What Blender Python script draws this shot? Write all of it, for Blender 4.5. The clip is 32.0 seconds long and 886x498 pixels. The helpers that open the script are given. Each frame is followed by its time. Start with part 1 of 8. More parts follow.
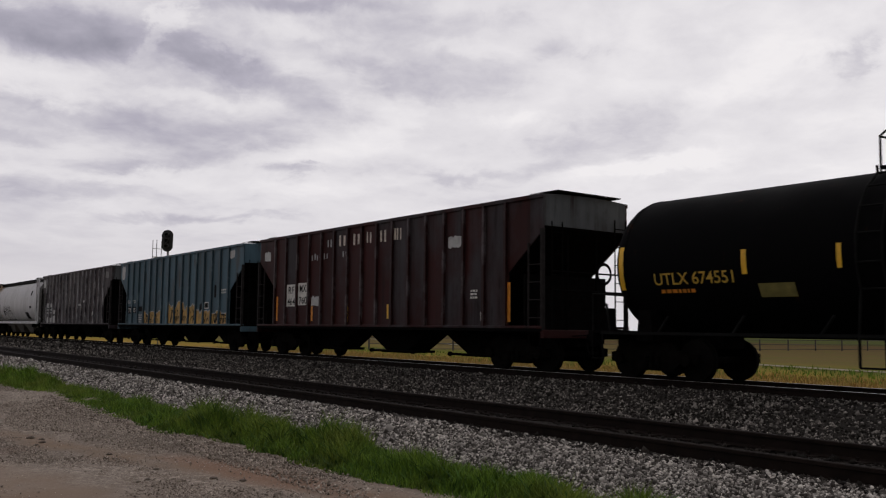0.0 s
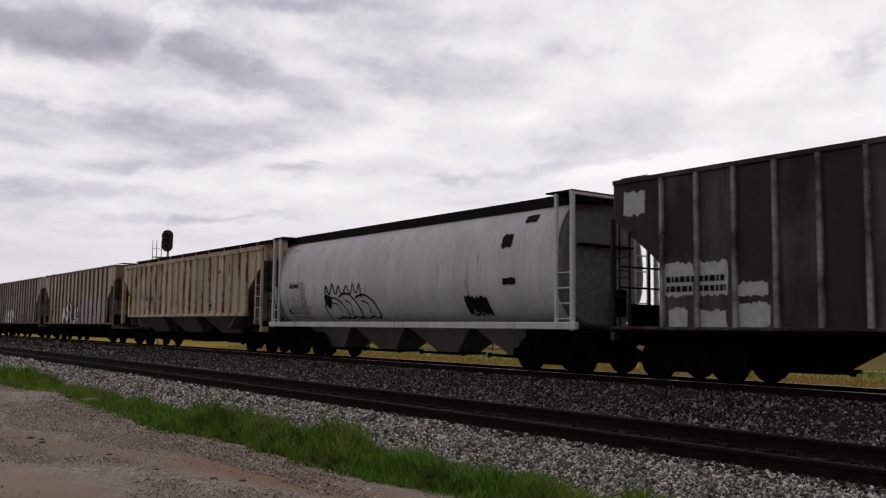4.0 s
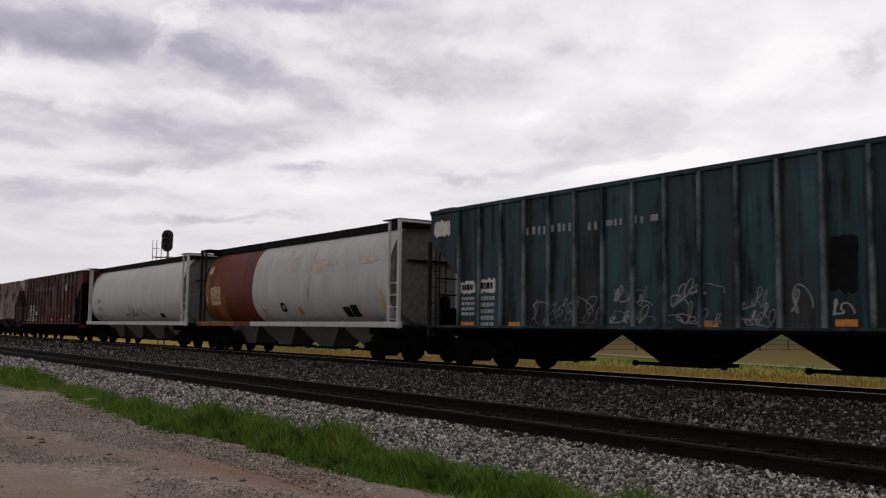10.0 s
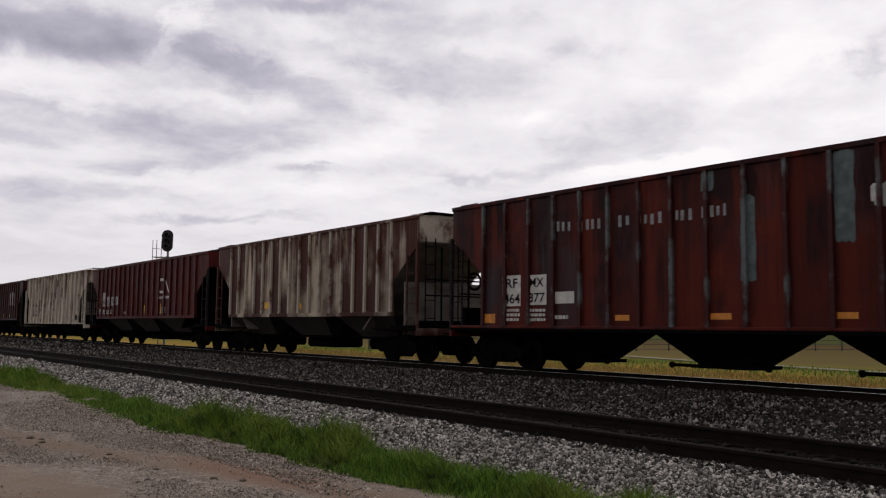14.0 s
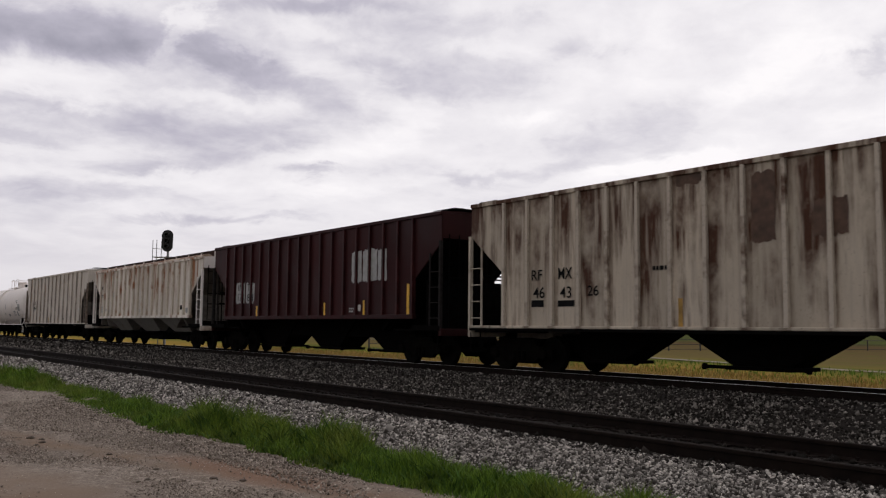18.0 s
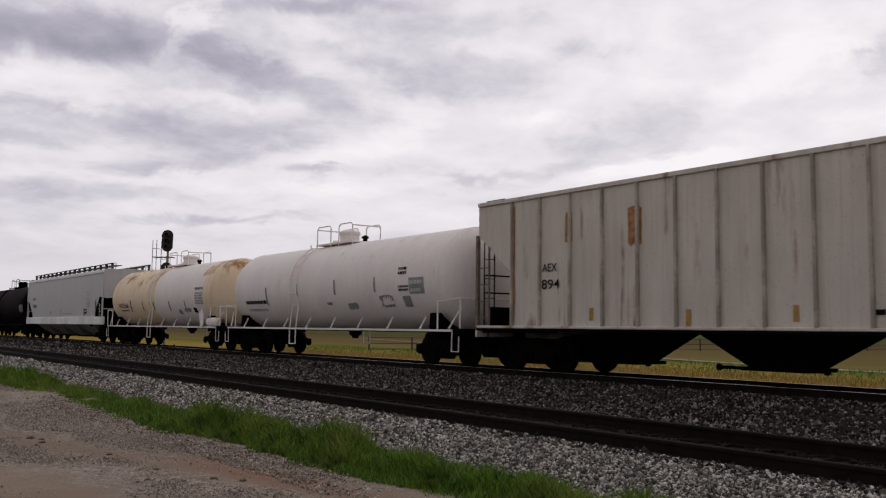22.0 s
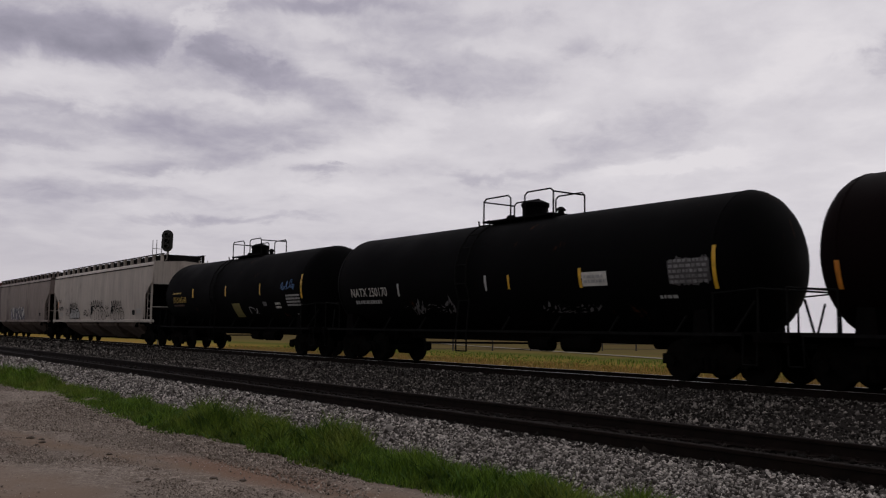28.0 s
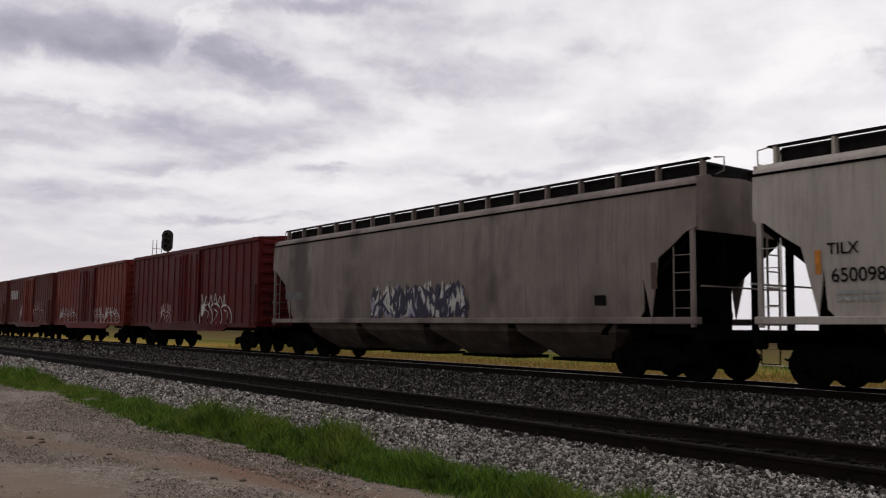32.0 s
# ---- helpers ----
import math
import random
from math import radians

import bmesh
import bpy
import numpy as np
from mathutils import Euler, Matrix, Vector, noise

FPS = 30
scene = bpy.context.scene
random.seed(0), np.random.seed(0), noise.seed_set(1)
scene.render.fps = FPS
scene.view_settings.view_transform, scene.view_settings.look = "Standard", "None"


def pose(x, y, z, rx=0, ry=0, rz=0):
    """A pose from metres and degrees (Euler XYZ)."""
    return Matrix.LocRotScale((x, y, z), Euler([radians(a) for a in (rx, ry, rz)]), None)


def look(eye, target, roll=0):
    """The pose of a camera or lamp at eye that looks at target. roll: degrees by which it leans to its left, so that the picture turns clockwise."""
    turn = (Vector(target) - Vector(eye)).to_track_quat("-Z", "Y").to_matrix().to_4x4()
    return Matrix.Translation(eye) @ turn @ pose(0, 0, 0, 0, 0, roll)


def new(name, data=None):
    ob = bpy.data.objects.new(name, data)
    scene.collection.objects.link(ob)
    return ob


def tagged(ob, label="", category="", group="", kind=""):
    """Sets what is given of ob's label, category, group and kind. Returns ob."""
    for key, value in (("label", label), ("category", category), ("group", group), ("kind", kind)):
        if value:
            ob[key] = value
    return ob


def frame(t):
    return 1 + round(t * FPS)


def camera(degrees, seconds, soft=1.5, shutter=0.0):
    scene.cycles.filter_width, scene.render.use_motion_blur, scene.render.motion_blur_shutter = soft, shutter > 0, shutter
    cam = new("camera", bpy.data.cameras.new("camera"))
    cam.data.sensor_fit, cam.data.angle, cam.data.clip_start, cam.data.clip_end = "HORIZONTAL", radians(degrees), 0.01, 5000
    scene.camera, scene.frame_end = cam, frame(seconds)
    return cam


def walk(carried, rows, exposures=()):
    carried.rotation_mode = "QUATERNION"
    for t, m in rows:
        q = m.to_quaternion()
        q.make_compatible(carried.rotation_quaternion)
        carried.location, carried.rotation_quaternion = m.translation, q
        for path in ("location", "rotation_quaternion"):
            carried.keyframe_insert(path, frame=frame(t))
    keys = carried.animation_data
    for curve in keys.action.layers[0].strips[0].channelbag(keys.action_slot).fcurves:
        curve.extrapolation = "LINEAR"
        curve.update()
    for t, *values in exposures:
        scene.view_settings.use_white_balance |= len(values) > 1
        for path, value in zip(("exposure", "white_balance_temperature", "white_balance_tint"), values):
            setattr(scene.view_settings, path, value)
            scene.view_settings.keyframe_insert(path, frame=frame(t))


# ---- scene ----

# the camera stands on a tripod beside the track
cam = camera(53.1, 32.0, soft=1.2, shutter=0.08)
EYE = Matrix(((0.5992, 0.0648, 0.7979, 0.0), (0.8005, -0.0624, -0.5961, 0.0), (0.0111, 0.9959, -0.0892, 1.024), (0, 0, 0, 1)))
walk(cam, [(0.0, EYE), (32.0, EYE)], [(0.0, -0.14, 6500, 10), (1.0, 0.0, 6500, 10), (3.5, 0.02, 6500, 10), (6.0, 0.02, 6500, 10), (21.0, 0.05, 6500, 10), (23.0, -0.2, 6480, 13), (24.5, -0.36, 6460, 13), (28.0, -0.39, 6440, 13), (29.5, -0.36, 6450, 13), (31.0, -0.02, 6500, 10), (32.0, 0.0, 6500, 10)])

# plan, in metres: x runs along the track, y away from the camera, z up from the far track's rail top
NEAR_RAILS = (7.38, 8.815)
NEAR_Z = -0.09
FAR_RAILS = (15.03, 16.465)
TRACK_Y = 15.7475
SPEED = 12.85

# ---- light: an overcast sky, brighter behind the train ----
SUN_ELEVATION, SUN_TURN = radians(58), radians(-38)
world = bpy.data.worlds.new("overcast_sky")
scene.world = world
world.use_nodes = True
wn, wl = world.node_tree.nodes, world.node_tree.links
wn.clear()
sky = wn.new("ShaderNodeTexSky")
sky.sky_type, sky.sun_disc = "NISHITA", False
sky.sun_elevation, sky.sun_rotation = SUN_ELEVATION, SUN_TURN
sky.air_density, sky.dust_density = 1.0, 4.0
grey = wn.new("ShaderNodeMix")
grey.data_type = "RGBA"
grey.inputs[0].default_value = 0.82
wl.new(sky.outputs[0], grey.inputs[6])
grey.inputs[7].default_value = (4.5, 4.25, 4.1, 1)
back = wn.new("ShaderNodeBackground")
back.inputs[1].default_value = 0.11
wl.new(grey.outputs[2], back.inputs[0])
out = wn.new("ShaderNodeOutputWorld")
wl.new(back.outputs[0], out.inputs[0])

sun_data = bpy.data.lights.new("sun", "SUN")
sun_data.energy, sun_data.angle, sun_data.color = 0.5, radians(20), (1.0, 0.97, 0.93)
sun = new("sun", sun_data)
sun.matrix_world = look((-20 * math.sin(radians(38)), 20, 32), (0, 0, 0))
tagged(sun, kind="structure")

# ---- materials ----
def ramp(nodes, stops):
    r = nodes.new("ShaderNodeValToRGB")
    while len(r.color_ramp.elements) < len(stops):
        r.color_ramp.elements.new(0.5)
    for e, (p, c) in zip(r.color_ramp.elements, stops):
        e.position = p
        e.color = (*c, 1) if len(c) == 3 else c
    return r


class Mat:
    """A principled material with a few node shorthands."""

    def __init__(self, name, rough=0.6, metal=0.0, spec=0.5):
        self.m = bpy.data.materials.new(name)
        self.m.use_nodes = True
        self.n, self.l = self.m.node_tree.nodes, self.m.node_tree.links
        self.b = self.n["Principled BSDF"]
        self.b.inputs["Roughness"].default_value = rough
        self.b.inputs["Metallic"].default_value = metal
        self.b.inputs["Specular IOR Level"].default_value = spec
        self.co = self.n.new("ShaderNodeTexCoord").outputs["Object"]

    def at(self, sx, sy, sz, off=0.0):
        mp = self.n.new("ShaderNodeMapping")
        mp.inputs["Scale"].default_value = (sx, sy, sz)
        mp.inputs["Location"].default_value = (off, off * 0.7, off * 1.3)
        self.l.new(self.co, mp.inputs[0])
        return mp.outputs[0]

    def noise(self, scale=1.0, detail=4, co=None, rough=0.55, distort=0.0):
        t = self.n.new("ShaderNodeTexNoise")
        t.inputs["Scale"].default_value, t.inputs["Detail"].default_value = scale, detail
        t.inputs["Roughness"].default_value, t.inputs["Distortion"].default_value = rough, distort
        self.l.new(co or self.co, t.inputs[0])
        return t.outputs[0]

    def steps(self, fac, lo, hi, v0=0.0, v1=1.0):
        r = self.n.new("ShaderNodeMapRange")
        r.inputs[1].default_value, r.inputs[2].default_value = lo, hi
        r.inputs[3].default_value, r.inputs[4].default_value = v0, v1
        self.l.new(fac, r.inputs[0])
        return r.outputs[0]

    def mul(self, a, b, op="MULTIPLY"):
        x = self.n.new("ShaderNodeMath")
        x.operation = op
        for i, v in enumerate((a, b)):
            if isinstance(v, (int, float)):
                x.inputs[i].default_value = v
            else:
                self.l.new(v, x.inputs[i])
        return x.outputs[0]

    def mix(self, fac, a, b, blend="MIX"):
        x = self.n.new("ShaderNodeMix")
        x.data_type, x.blend_type = "RGBA", blend
        for i, v in ((0, fac), (6, a), (7, b)):
            if isinstance(v, (int, float)):
                x.inputs[i].default_value = v
            elif isinstance(v, tuple):
                x.inputs[i].default_value = (*v, 1)
            else:
                self.l.new(v, x.inputs[i])
        return x.outputs[2]

    def color(self, c):
        if isinstance(c, tuple):
            self.b.inputs["Base Color"].default_value = (*c, 1)
        else:
            self.l.new(c, self.b.inputs["Base Color"])
        return self

    def roughness(self, v):
        self.l.new(v, self.b.inputs["Roughness"])
        return self

    def bump(self, h, strength=0.3, dist=0.01):
        x = self.n.new("ShaderNodeBump")
        x.inputs["Strength"].default_value, x.inputs["Distance"].default_value = strength, dist
        self.l.new(h, x.inputs["Height"])
        self.l.new(x.outputs[0], self.b.inputs["Normal"])
        return self

    def by_sheet(self, co, each, far=23.0):
        """Moves a texture sideways for each sheet, so that stains stop at the posts."""
        if each is None:
            return co
        x = self.n.new("ShaderNodeVectorMath")
        x.operation = "ADD"
        c = self.n.new("ShaderNodeCombineXYZ")
        self.l.new(self.mul(each, far), c.inputs[1])
        self.l.new(co, x.inputs[0])
        self.l.new(c.outputs[0], x.inputs[1])
        return x.outputs[0]

    def random(self):
        return self.n.new("ShaderNodeObjectInfo").outputs["Random"]

    def island(self):
        return self.n.new("ShaderNodeNewGeometry").outputs["Random Per Island"]


RUST = (0.16, 0.055, 0.022)


def paint(name, base, seed, rust=0.3, dirt=0.4, fade=None, streak=1.0, rust_color=RUST, rough=0.55, patch=0.0, patch_color=(0.3, 0.3, 0.3), spec=0.15, panels=0.0, high=0.0, shift=0.5, seam=0.75):
    """Weathered freight-car paint: faded blotches, rust running down from above, road dirt."""
    m = Mat(name, rough, 0.0, spec)
    fade = fade or tuple(min(1, c * 1.35 + 0.03) for c in base)
    big = m.noise(0.55, 5, m.at(1, 1, 1.3, seed))
    col = m.mix(m.steps(big, 0.35, 0.7), base, fade)
    # each sheet between two posts has aged a little differently
    sep = m.n.new("ShaderNodeSeparateXYZ")
    m.l.new(m.co, sep.inputs[0])
    cell = m.n.new("ShaderNodeTexWhiteNoise")
    cell.noise_dimensions = "1D"
    m.l.new(m.mul(m.mul(m.mul(sep.outputs[0], 1.0 / panels), int(seed) * 40 + shift, "ADD"), 0.0, "FLOOR") if panels else m.mul(0.0, seed), cell.inputs["W"])
    each = cell.outputs[0] if panels else None
    col = m.mix(m.steps(cell.outputs[0], 0.0, 1.0, 0.0, 0.6 if panels else 0.0), col, tuple(c * 0.5 for c in base))
    if patch:
        pn = m.noise(0.42, 3, m.by_sheet(m.at(1.0, 1.0, 0.45, seed + 17.3), each))
        col = m.mix(m.steps(m.mul(pn, m.mul(m.noise(2.2, 5), 0.14), "ADD"), 0.70 - patch, 0.82 - patch), col, patch_color)
    run = m.noise(1.0, 6, m.by_sheet(m.at(2.6 * streak, 2.6, 0.22, seed + 3), each), 0.65)
    blot = m.noise(1.1, 5, m.by_sheet(m.at(1, 1, 0.8, seed + 9), each), 0.6)
    up = m.mul(m.mul(sep.outputs[2], -2.7, "ADD"), high * 0.12)
    run = m.mul(run, up, "ADD")
    mask = m.mul(m.steps(run, 0.60 - 0.28 * rust, 0.72 - 0.24 * rust), m.steps(m.mul(blot, up, "ADD"), 0.56 - 0.4 * rust, 0.68 - 0.2 * rust))
    fine = m.noise(9, 5)
    rc = m.mix(fine, rust_color, tuple(c * 0.45 for c in rust_color))
    col = m.mix(mask, col, rc)
    grime = m.steps(m.noise(1.0, 6, m.at(1.7, 1.7, 0.3, seed + 21), 0.7), 0.4, 0.8, 0.0, dirt)
    col = m.mix(grime, col, tuple(min(0.04, c * 0.3) for c in base))
    # thin drips, and grime that has crept out from under the posts, deepened to paint their shade line
    drip = m.noise(1.0, 5, m.by_sheet(m.at(13, 13, 0.3, seed + 5), each), 0.6)
    col = m.mix(m.steps(drip, 0.5, 0.74, 0.0, min(0.42, 1.2 * dirt)), col, tuple(c * 0.42 for c in base))
    if panels:
        across = m.mul(m.mul(m.mul(m.mul(sep.outputs[0], 1.0 / panels), int(seed) * 40 + shift, "ADD"), 0.0, "FRACT"), -0.5, "ADD")
        near = m.steps(m.mul(across, 0.0, "ABSOLUTE"), 0.5 - 0.16 / panels, 0.5 - 0.05 / panels)
        creep = m.mul(near, m.steps(m.noise(1.0, 5, m.at(3.0, 3.0, 0.9, seed + 31), 0.65), 0.38, 0.62))
        col = m.mix(m.mul(creep, seam), col, tuple(c * 0.6 for c in rust_color))
    if rust > 0:
        col = m.mix(m.steps(m.noise(26, 4), 0.62, 0.75, 0, 0.5), col, tuple(c * 0.55 for c in rust_color))
    m.color(col)
    m.roughness(m.steps(big, 0.2, 0.8, rough - 0.12, rough + 0.2))
    m.bump(m.noise(3.0, 6), 0.25, 0.012)
    return m.m


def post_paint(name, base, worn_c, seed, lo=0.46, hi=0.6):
    """Paint of the outside posts: rubbed or rusted differently on every post. Some base colours also hold the posts'
    shade.
    """
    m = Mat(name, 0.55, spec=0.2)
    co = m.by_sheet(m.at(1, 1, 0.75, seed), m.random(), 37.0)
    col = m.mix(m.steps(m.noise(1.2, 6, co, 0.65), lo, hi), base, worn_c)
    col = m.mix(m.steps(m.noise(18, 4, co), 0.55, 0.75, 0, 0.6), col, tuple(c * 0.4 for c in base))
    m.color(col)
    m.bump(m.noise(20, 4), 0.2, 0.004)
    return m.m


def plain(name, c, rough=0.6, metal=0.0, var=0.35, scale=6.0, spec=0.5):
    m = Mat(name, rough, metal, spec)
    n = m.noise(scale, 5)
    m.color(m.mix(m.steps(n, 0.3, 0.7), tuple(x * (1 - var) for x in c), tuple(min(1, x * (1 + var)) for x in c)))
    m.bump(m.noise(scale * 5, 4), 0.2, 0.004)
    return m.m


# Near-black albedos: the deep shade under the cars is put into these colours.
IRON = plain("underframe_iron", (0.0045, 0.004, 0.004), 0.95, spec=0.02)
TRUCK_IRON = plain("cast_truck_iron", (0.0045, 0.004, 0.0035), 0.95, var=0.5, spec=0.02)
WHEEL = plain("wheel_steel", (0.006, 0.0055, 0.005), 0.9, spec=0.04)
TREAD = plain("worn_steel", (0.42, 0.41, 0.4), 0.3, 0.9)
DARK = plain("tarred_black", (0.008, 0.008, 0.008), 0.9, spec=0.06)
GALV = plain("galvanised_walkway", (0.12, 0.12, 0.125), 0.5, 0.5)
WALK_DARK = plain("dark_walkway", (0.014, 0.013, 0.013), 0.9, spec=0.06)
WHITE = plain("white_stencil", (0.6, 0.58, 0.55), 0.6, var=0.2)
GREYED = plain("grey_patch_paint", (0.4, 0.4, 0.4), 0.6, var=0.2)
INK = plain("black_stencil", (0.008, 0.008, 0.009), 0.8, spec=0.1)
YELLOW = plain("yellow_reflector", (0.75, 0.42, 0.02), 0.45, var=0.2)
ORANGE = plain("orange_marking", (0.62, 0.22, 0.02), 0.5, var=0.3)
AMBER = plain("yellow_lettering", (0.62, 0.4, 0.06), 0.5, var=0.2)


# ---- builders ----
def mesh_of(name, bm, mat):
    me = bpy.data.meshes.new(name)
    bm.normal_update()
    bm.to_mesh(me)
    bm.free()
    me.materials.append(mat)
    return me


def part(name, bm, mat, parent, label=""):
    me = bm if isinstance(bm, bpy.types.Mesh) else mesh_of(name, bm, mat)
    ob = new(name, me)
    ob.parent = parent
    if label:
        ob["label"] = label
    if name in ("stencil_text", "graffiti", "graffiti_outline", "paint_patch"):
        ob["kind"] = "stuff"
    return ob


def thing(name, label, category, group="", kind=""):
    return tagged(new(name), label, category, group, kind)


def box(bm, x0, x1, y0, y1, z0, z1, bevel=0.0):
    vs = [bm.verts.new((x, y, z)) for z in (z0, z1) for x, y in ((x0, y0), (x1, y0), (x1, y1), (x0, y1))]
    fs = [bm.faces.new([vs[i] for i in f]) for f in ((3, 2, 1, 0), (4, 5, 6, 7), (0, 1, 5, 4), (1, 2, 6, 5), (2, 3, 7, 6), (3, 0, 4, 7))]
    if bevel:
        edges = {e for f in fs for e in f.edges}
        bmesh.ops.bevel(bm, geom=list(edges), offset=bevel, segments=1, affect="EDGES")
    return bm


def boxed(*a, bevel=0.0):
    return box(bmesh.new(), *a, bevel=bevel)


def rod(bm, a, b, r, n=6):
    a, b = Vector(a), Vector(b)
    q = (b - a).to_track_quat("Z", "Y")
    rings = [[bm.verts.new(p + q @ Vector((r * math.cos(2 * math.pi * i / n), r * math.sin(2 * math.pi * i / n), 0))) for i in range(n)] for p in (a, b)]
    for i in range(n):
        bm.faces.new((rings[0][i], rings[0][(i + 1) % n], rings[1][(i + 1) % n], rings[1][i]))
    bm.faces.new(rings[0][::-1])
    bm.faces.new(rings[1])
    return bm


def pipe(points, r=0.02, n=6):
    """A bent tube through a few points."""
    bm = bmesh.new()
    pts = [Vector(p) for p in points]
    side, prev = None, None
    for i, p in enumerate(pts):
        d = ((p - pts[i - 1]).normalized() if i else Vector()) + ((pts[i + 1] - p).normalized() if i + 1 < len(pts) else Vector())
        d.normalize()
        side = d.orthogonal() if side is None else side - d * side.dot(d)
        side.normalize()
        up = d.cross(side)
        ring_v = [bm.verts.new(p + r * (math.cos(2 * math.pi * k / n) * side + math.sin(2 * math.pi * k / n) * up)) for k in range(n)]
        if prev:
            for k in range(n):
                bm.faces.new((prev[k], prev[(k + 1) % n], ring_v[(k + 1) % n], ring_v[k]))
        else:
            bm.faces.new(ring_v[::-1])
        prev = ring_v
    bm.faces.new(prev)
    return bm


def prism(bm, outline, y0, y1):
    """A plate from an x-z outline between two y planes."""
    a = [bm.verts.new((x, y0, z)) for x, z in outline]
    b = [bm.verts.new((x, y1, z)) for x, z in outline]
    bm.faces.new(a)
    bm.faces.new(b[::-1])
    k = len(a)
    for i in range(k):
        bm.faces.new((a[(i + 1) % k], a[i], b[i], b[(i + 1) % k]))
    bmesh.ops.recalc_face_normals(bm, faces=bm.faces)
    return bm


def sweep_x(bm, section, x0, x1, closed=True, caps=True):
    """A y-z section drawn along x."""
    a = [bm.verts.new((x0, y, z)) for y, z in section]
    b = [bm.verts.new((x1, y, z)) for y, z in section]
    k = len(section)
    for i in range(k if closed else k - 1):
        bm.faces.new((a[i], a[(i + 1) % k], b[(i + 1) % k], b[i]))
    if caps and closed:
        bm.faces.new(a[::-1])
        bm.faces.new(b)
    bmesh.ops.recalc_face_normals(bm, faces=bm.faces)
    return bm


def lathe_x(bm, profile, n=24, yc=0.0, zc=0.0):
    """A profile of (x, radius) turned round the x axis."""
    rings = []
    for x, r in profile:
        if r < 1e-4:
            rings.append([bm.verts.new((x, yc, zc))])
        else:
            rings.append([bm.verts.new((x, yc + r * math.cos(2 * math.pi * i / n), zc + r * math.sin(2 * math.pi * i / n))) for i in range(n)])
    for p, q in zip(rings, rings[1:]):
        for i in range(n):
            j = (i + 1) % n
            if len(p) == 1:
                bm.faces.new((p[0], q[j], q[i]))
            elif len(q) == 1:
                bm.faces.new((p[i], p[j], q[0]))
            else:
                bm.faces.new((p[i], p[j], q[j], q[i]))
    bmesh.ops.recalc_face_normals(bm, faces=bm.faces)
    return bm


def smooth(ob, angle=35):
    me = ob.data
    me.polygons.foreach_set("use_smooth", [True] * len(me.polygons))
    me.set_sharp_from_angle(angle=radians(angle))
    return ob


def lettering(text, size, mat, parent, x, y, z, width=None, name="lettering", label=""):
    """Stencilled characters on the near side, starting at x with their foot at z."""
    cu = bpy.data.curves.new("text", "FONT")
    cu.body, cu.size, cu.extrude, cu.offset = text, size * 1.39, 0.002, size * 0.012
    tmp = new("text", cu)
    me = bpy.data.meshes.new_from_object(tmp)
    bpy.data.objects.remove(tmp)
    me.materials.clear()
    me.materials.append(mat)
    co = np.empty(len(me.vertices) * 3)
    me.vertices.foreach_get("co", co)
    co = co.reshape(-1, 3)
    s = 1.0 if not width else width / max(1e-3, co[:, 0].max())
    me.vertices.foreach_set("co", np.stack([x + co[:, 0] * s, y - 0.004 - co[:, 2], z + co[:, 1]], 1).ravel())
    me.update()
    return part(name, me, mat, parent, label)


def bars(parent, x0, x1, y, z0, z1, rows, mat, name="stencil_line", seed=1):
    """Small writing that cannot be read: rows of short bars."""
    rnd = random.Random(seed)
    bm = bmesh.new()
    h = (z1 - z0) / rows
    for r in range(rows):
        x = x0
        while x < x1 - 0.02:
            w = min(rnd.uniform(0.05, 0.16), x1 - x)
            box(bm, x, x + w, y - 0.005, y, z0 + r * h + h * 0.25, z0 + r * h + h * 0.75)
            x += w + 0.035
    return part(name, bm, mat, parent)


# skeletons of sprayed characters on a grid of five by five, across and up
GLYPHS = {"M": "00 14 21 34 40", "O": "20 02 13 24 42 31 20", "R": "00 04 24 33 22 02 22 40", "L": "14 11 10 40", "E": "43 24 03 02 01 20 41|02 32", "U": "04 01 20 41 44", "P": "00 04 24 43 32 02", "A": "00 13 24 33 40|11 31", "S": "43 24 03 22 41 20 01", "K": "00 04|44 12 40"}


def glide(pts, closed=False, steps=5):
    """A smooth line through a few points."""
    n, out = len(pts), []
    for i in range(n if closed else n - 1):
        p0 = pts[i - 1] if closed or i else pts[0]
        p1, p2 = pts[i], pts[(i + 1) % n]
        p3 = pts[(i + 2) % n] if closed or i + 2 < n else p2
        for k in range(steps):
            t = k / steps
            out.append(tuple(0.5 * (2 * b + (c - a) * t + (2 * a - 5 * b + 4 * c - d) * t * t + (3 * b - a - 3 * c + d) * t ** 3) for a, b, c, d in zip(p0, p1, p2, p3)))
    return out + ([out[0]] if closed else [pts[-1]])


def ribbon(bm, line, y, w0, w1=None):
    """A sprayed stroke along a line, from one width to another, with round ends."""
    w1, prev, n = w0 if w1 is None else w1, None, len(line)
    for k, (px, pz) in enumerate(line):
        (ax, az), (bx, bz) = line[max(0, k - 1)], line[min(n - 1, k + 1)]
        d = math.hypot(bx - ax, bz - az) or 1
        w = (w0 + (w1 - w0) * k / max(1, n - 1)) / 2
        nx, nz = -(bz - az) / d * w, (bx - ax) / d * w
        pair = (bm.verts.new((px + nx, y, pz + nz)), bm.verts.new((px - nx, y, pz - nz)))
        if prev:
            bm.faces.new((prev[0], prev[1], pair[1], pair[0]))
        prev = pair
    for (px, pz), w in ((line[0], w0), (line[-1], w1)):
        bm.faces.new([bm.verts.new((px + w / 2 * math.cos(a), y - 0.0002, pz + w / 2 * math.sin(a))) for a in [i * math.pi / 4 for i in range(8)]])


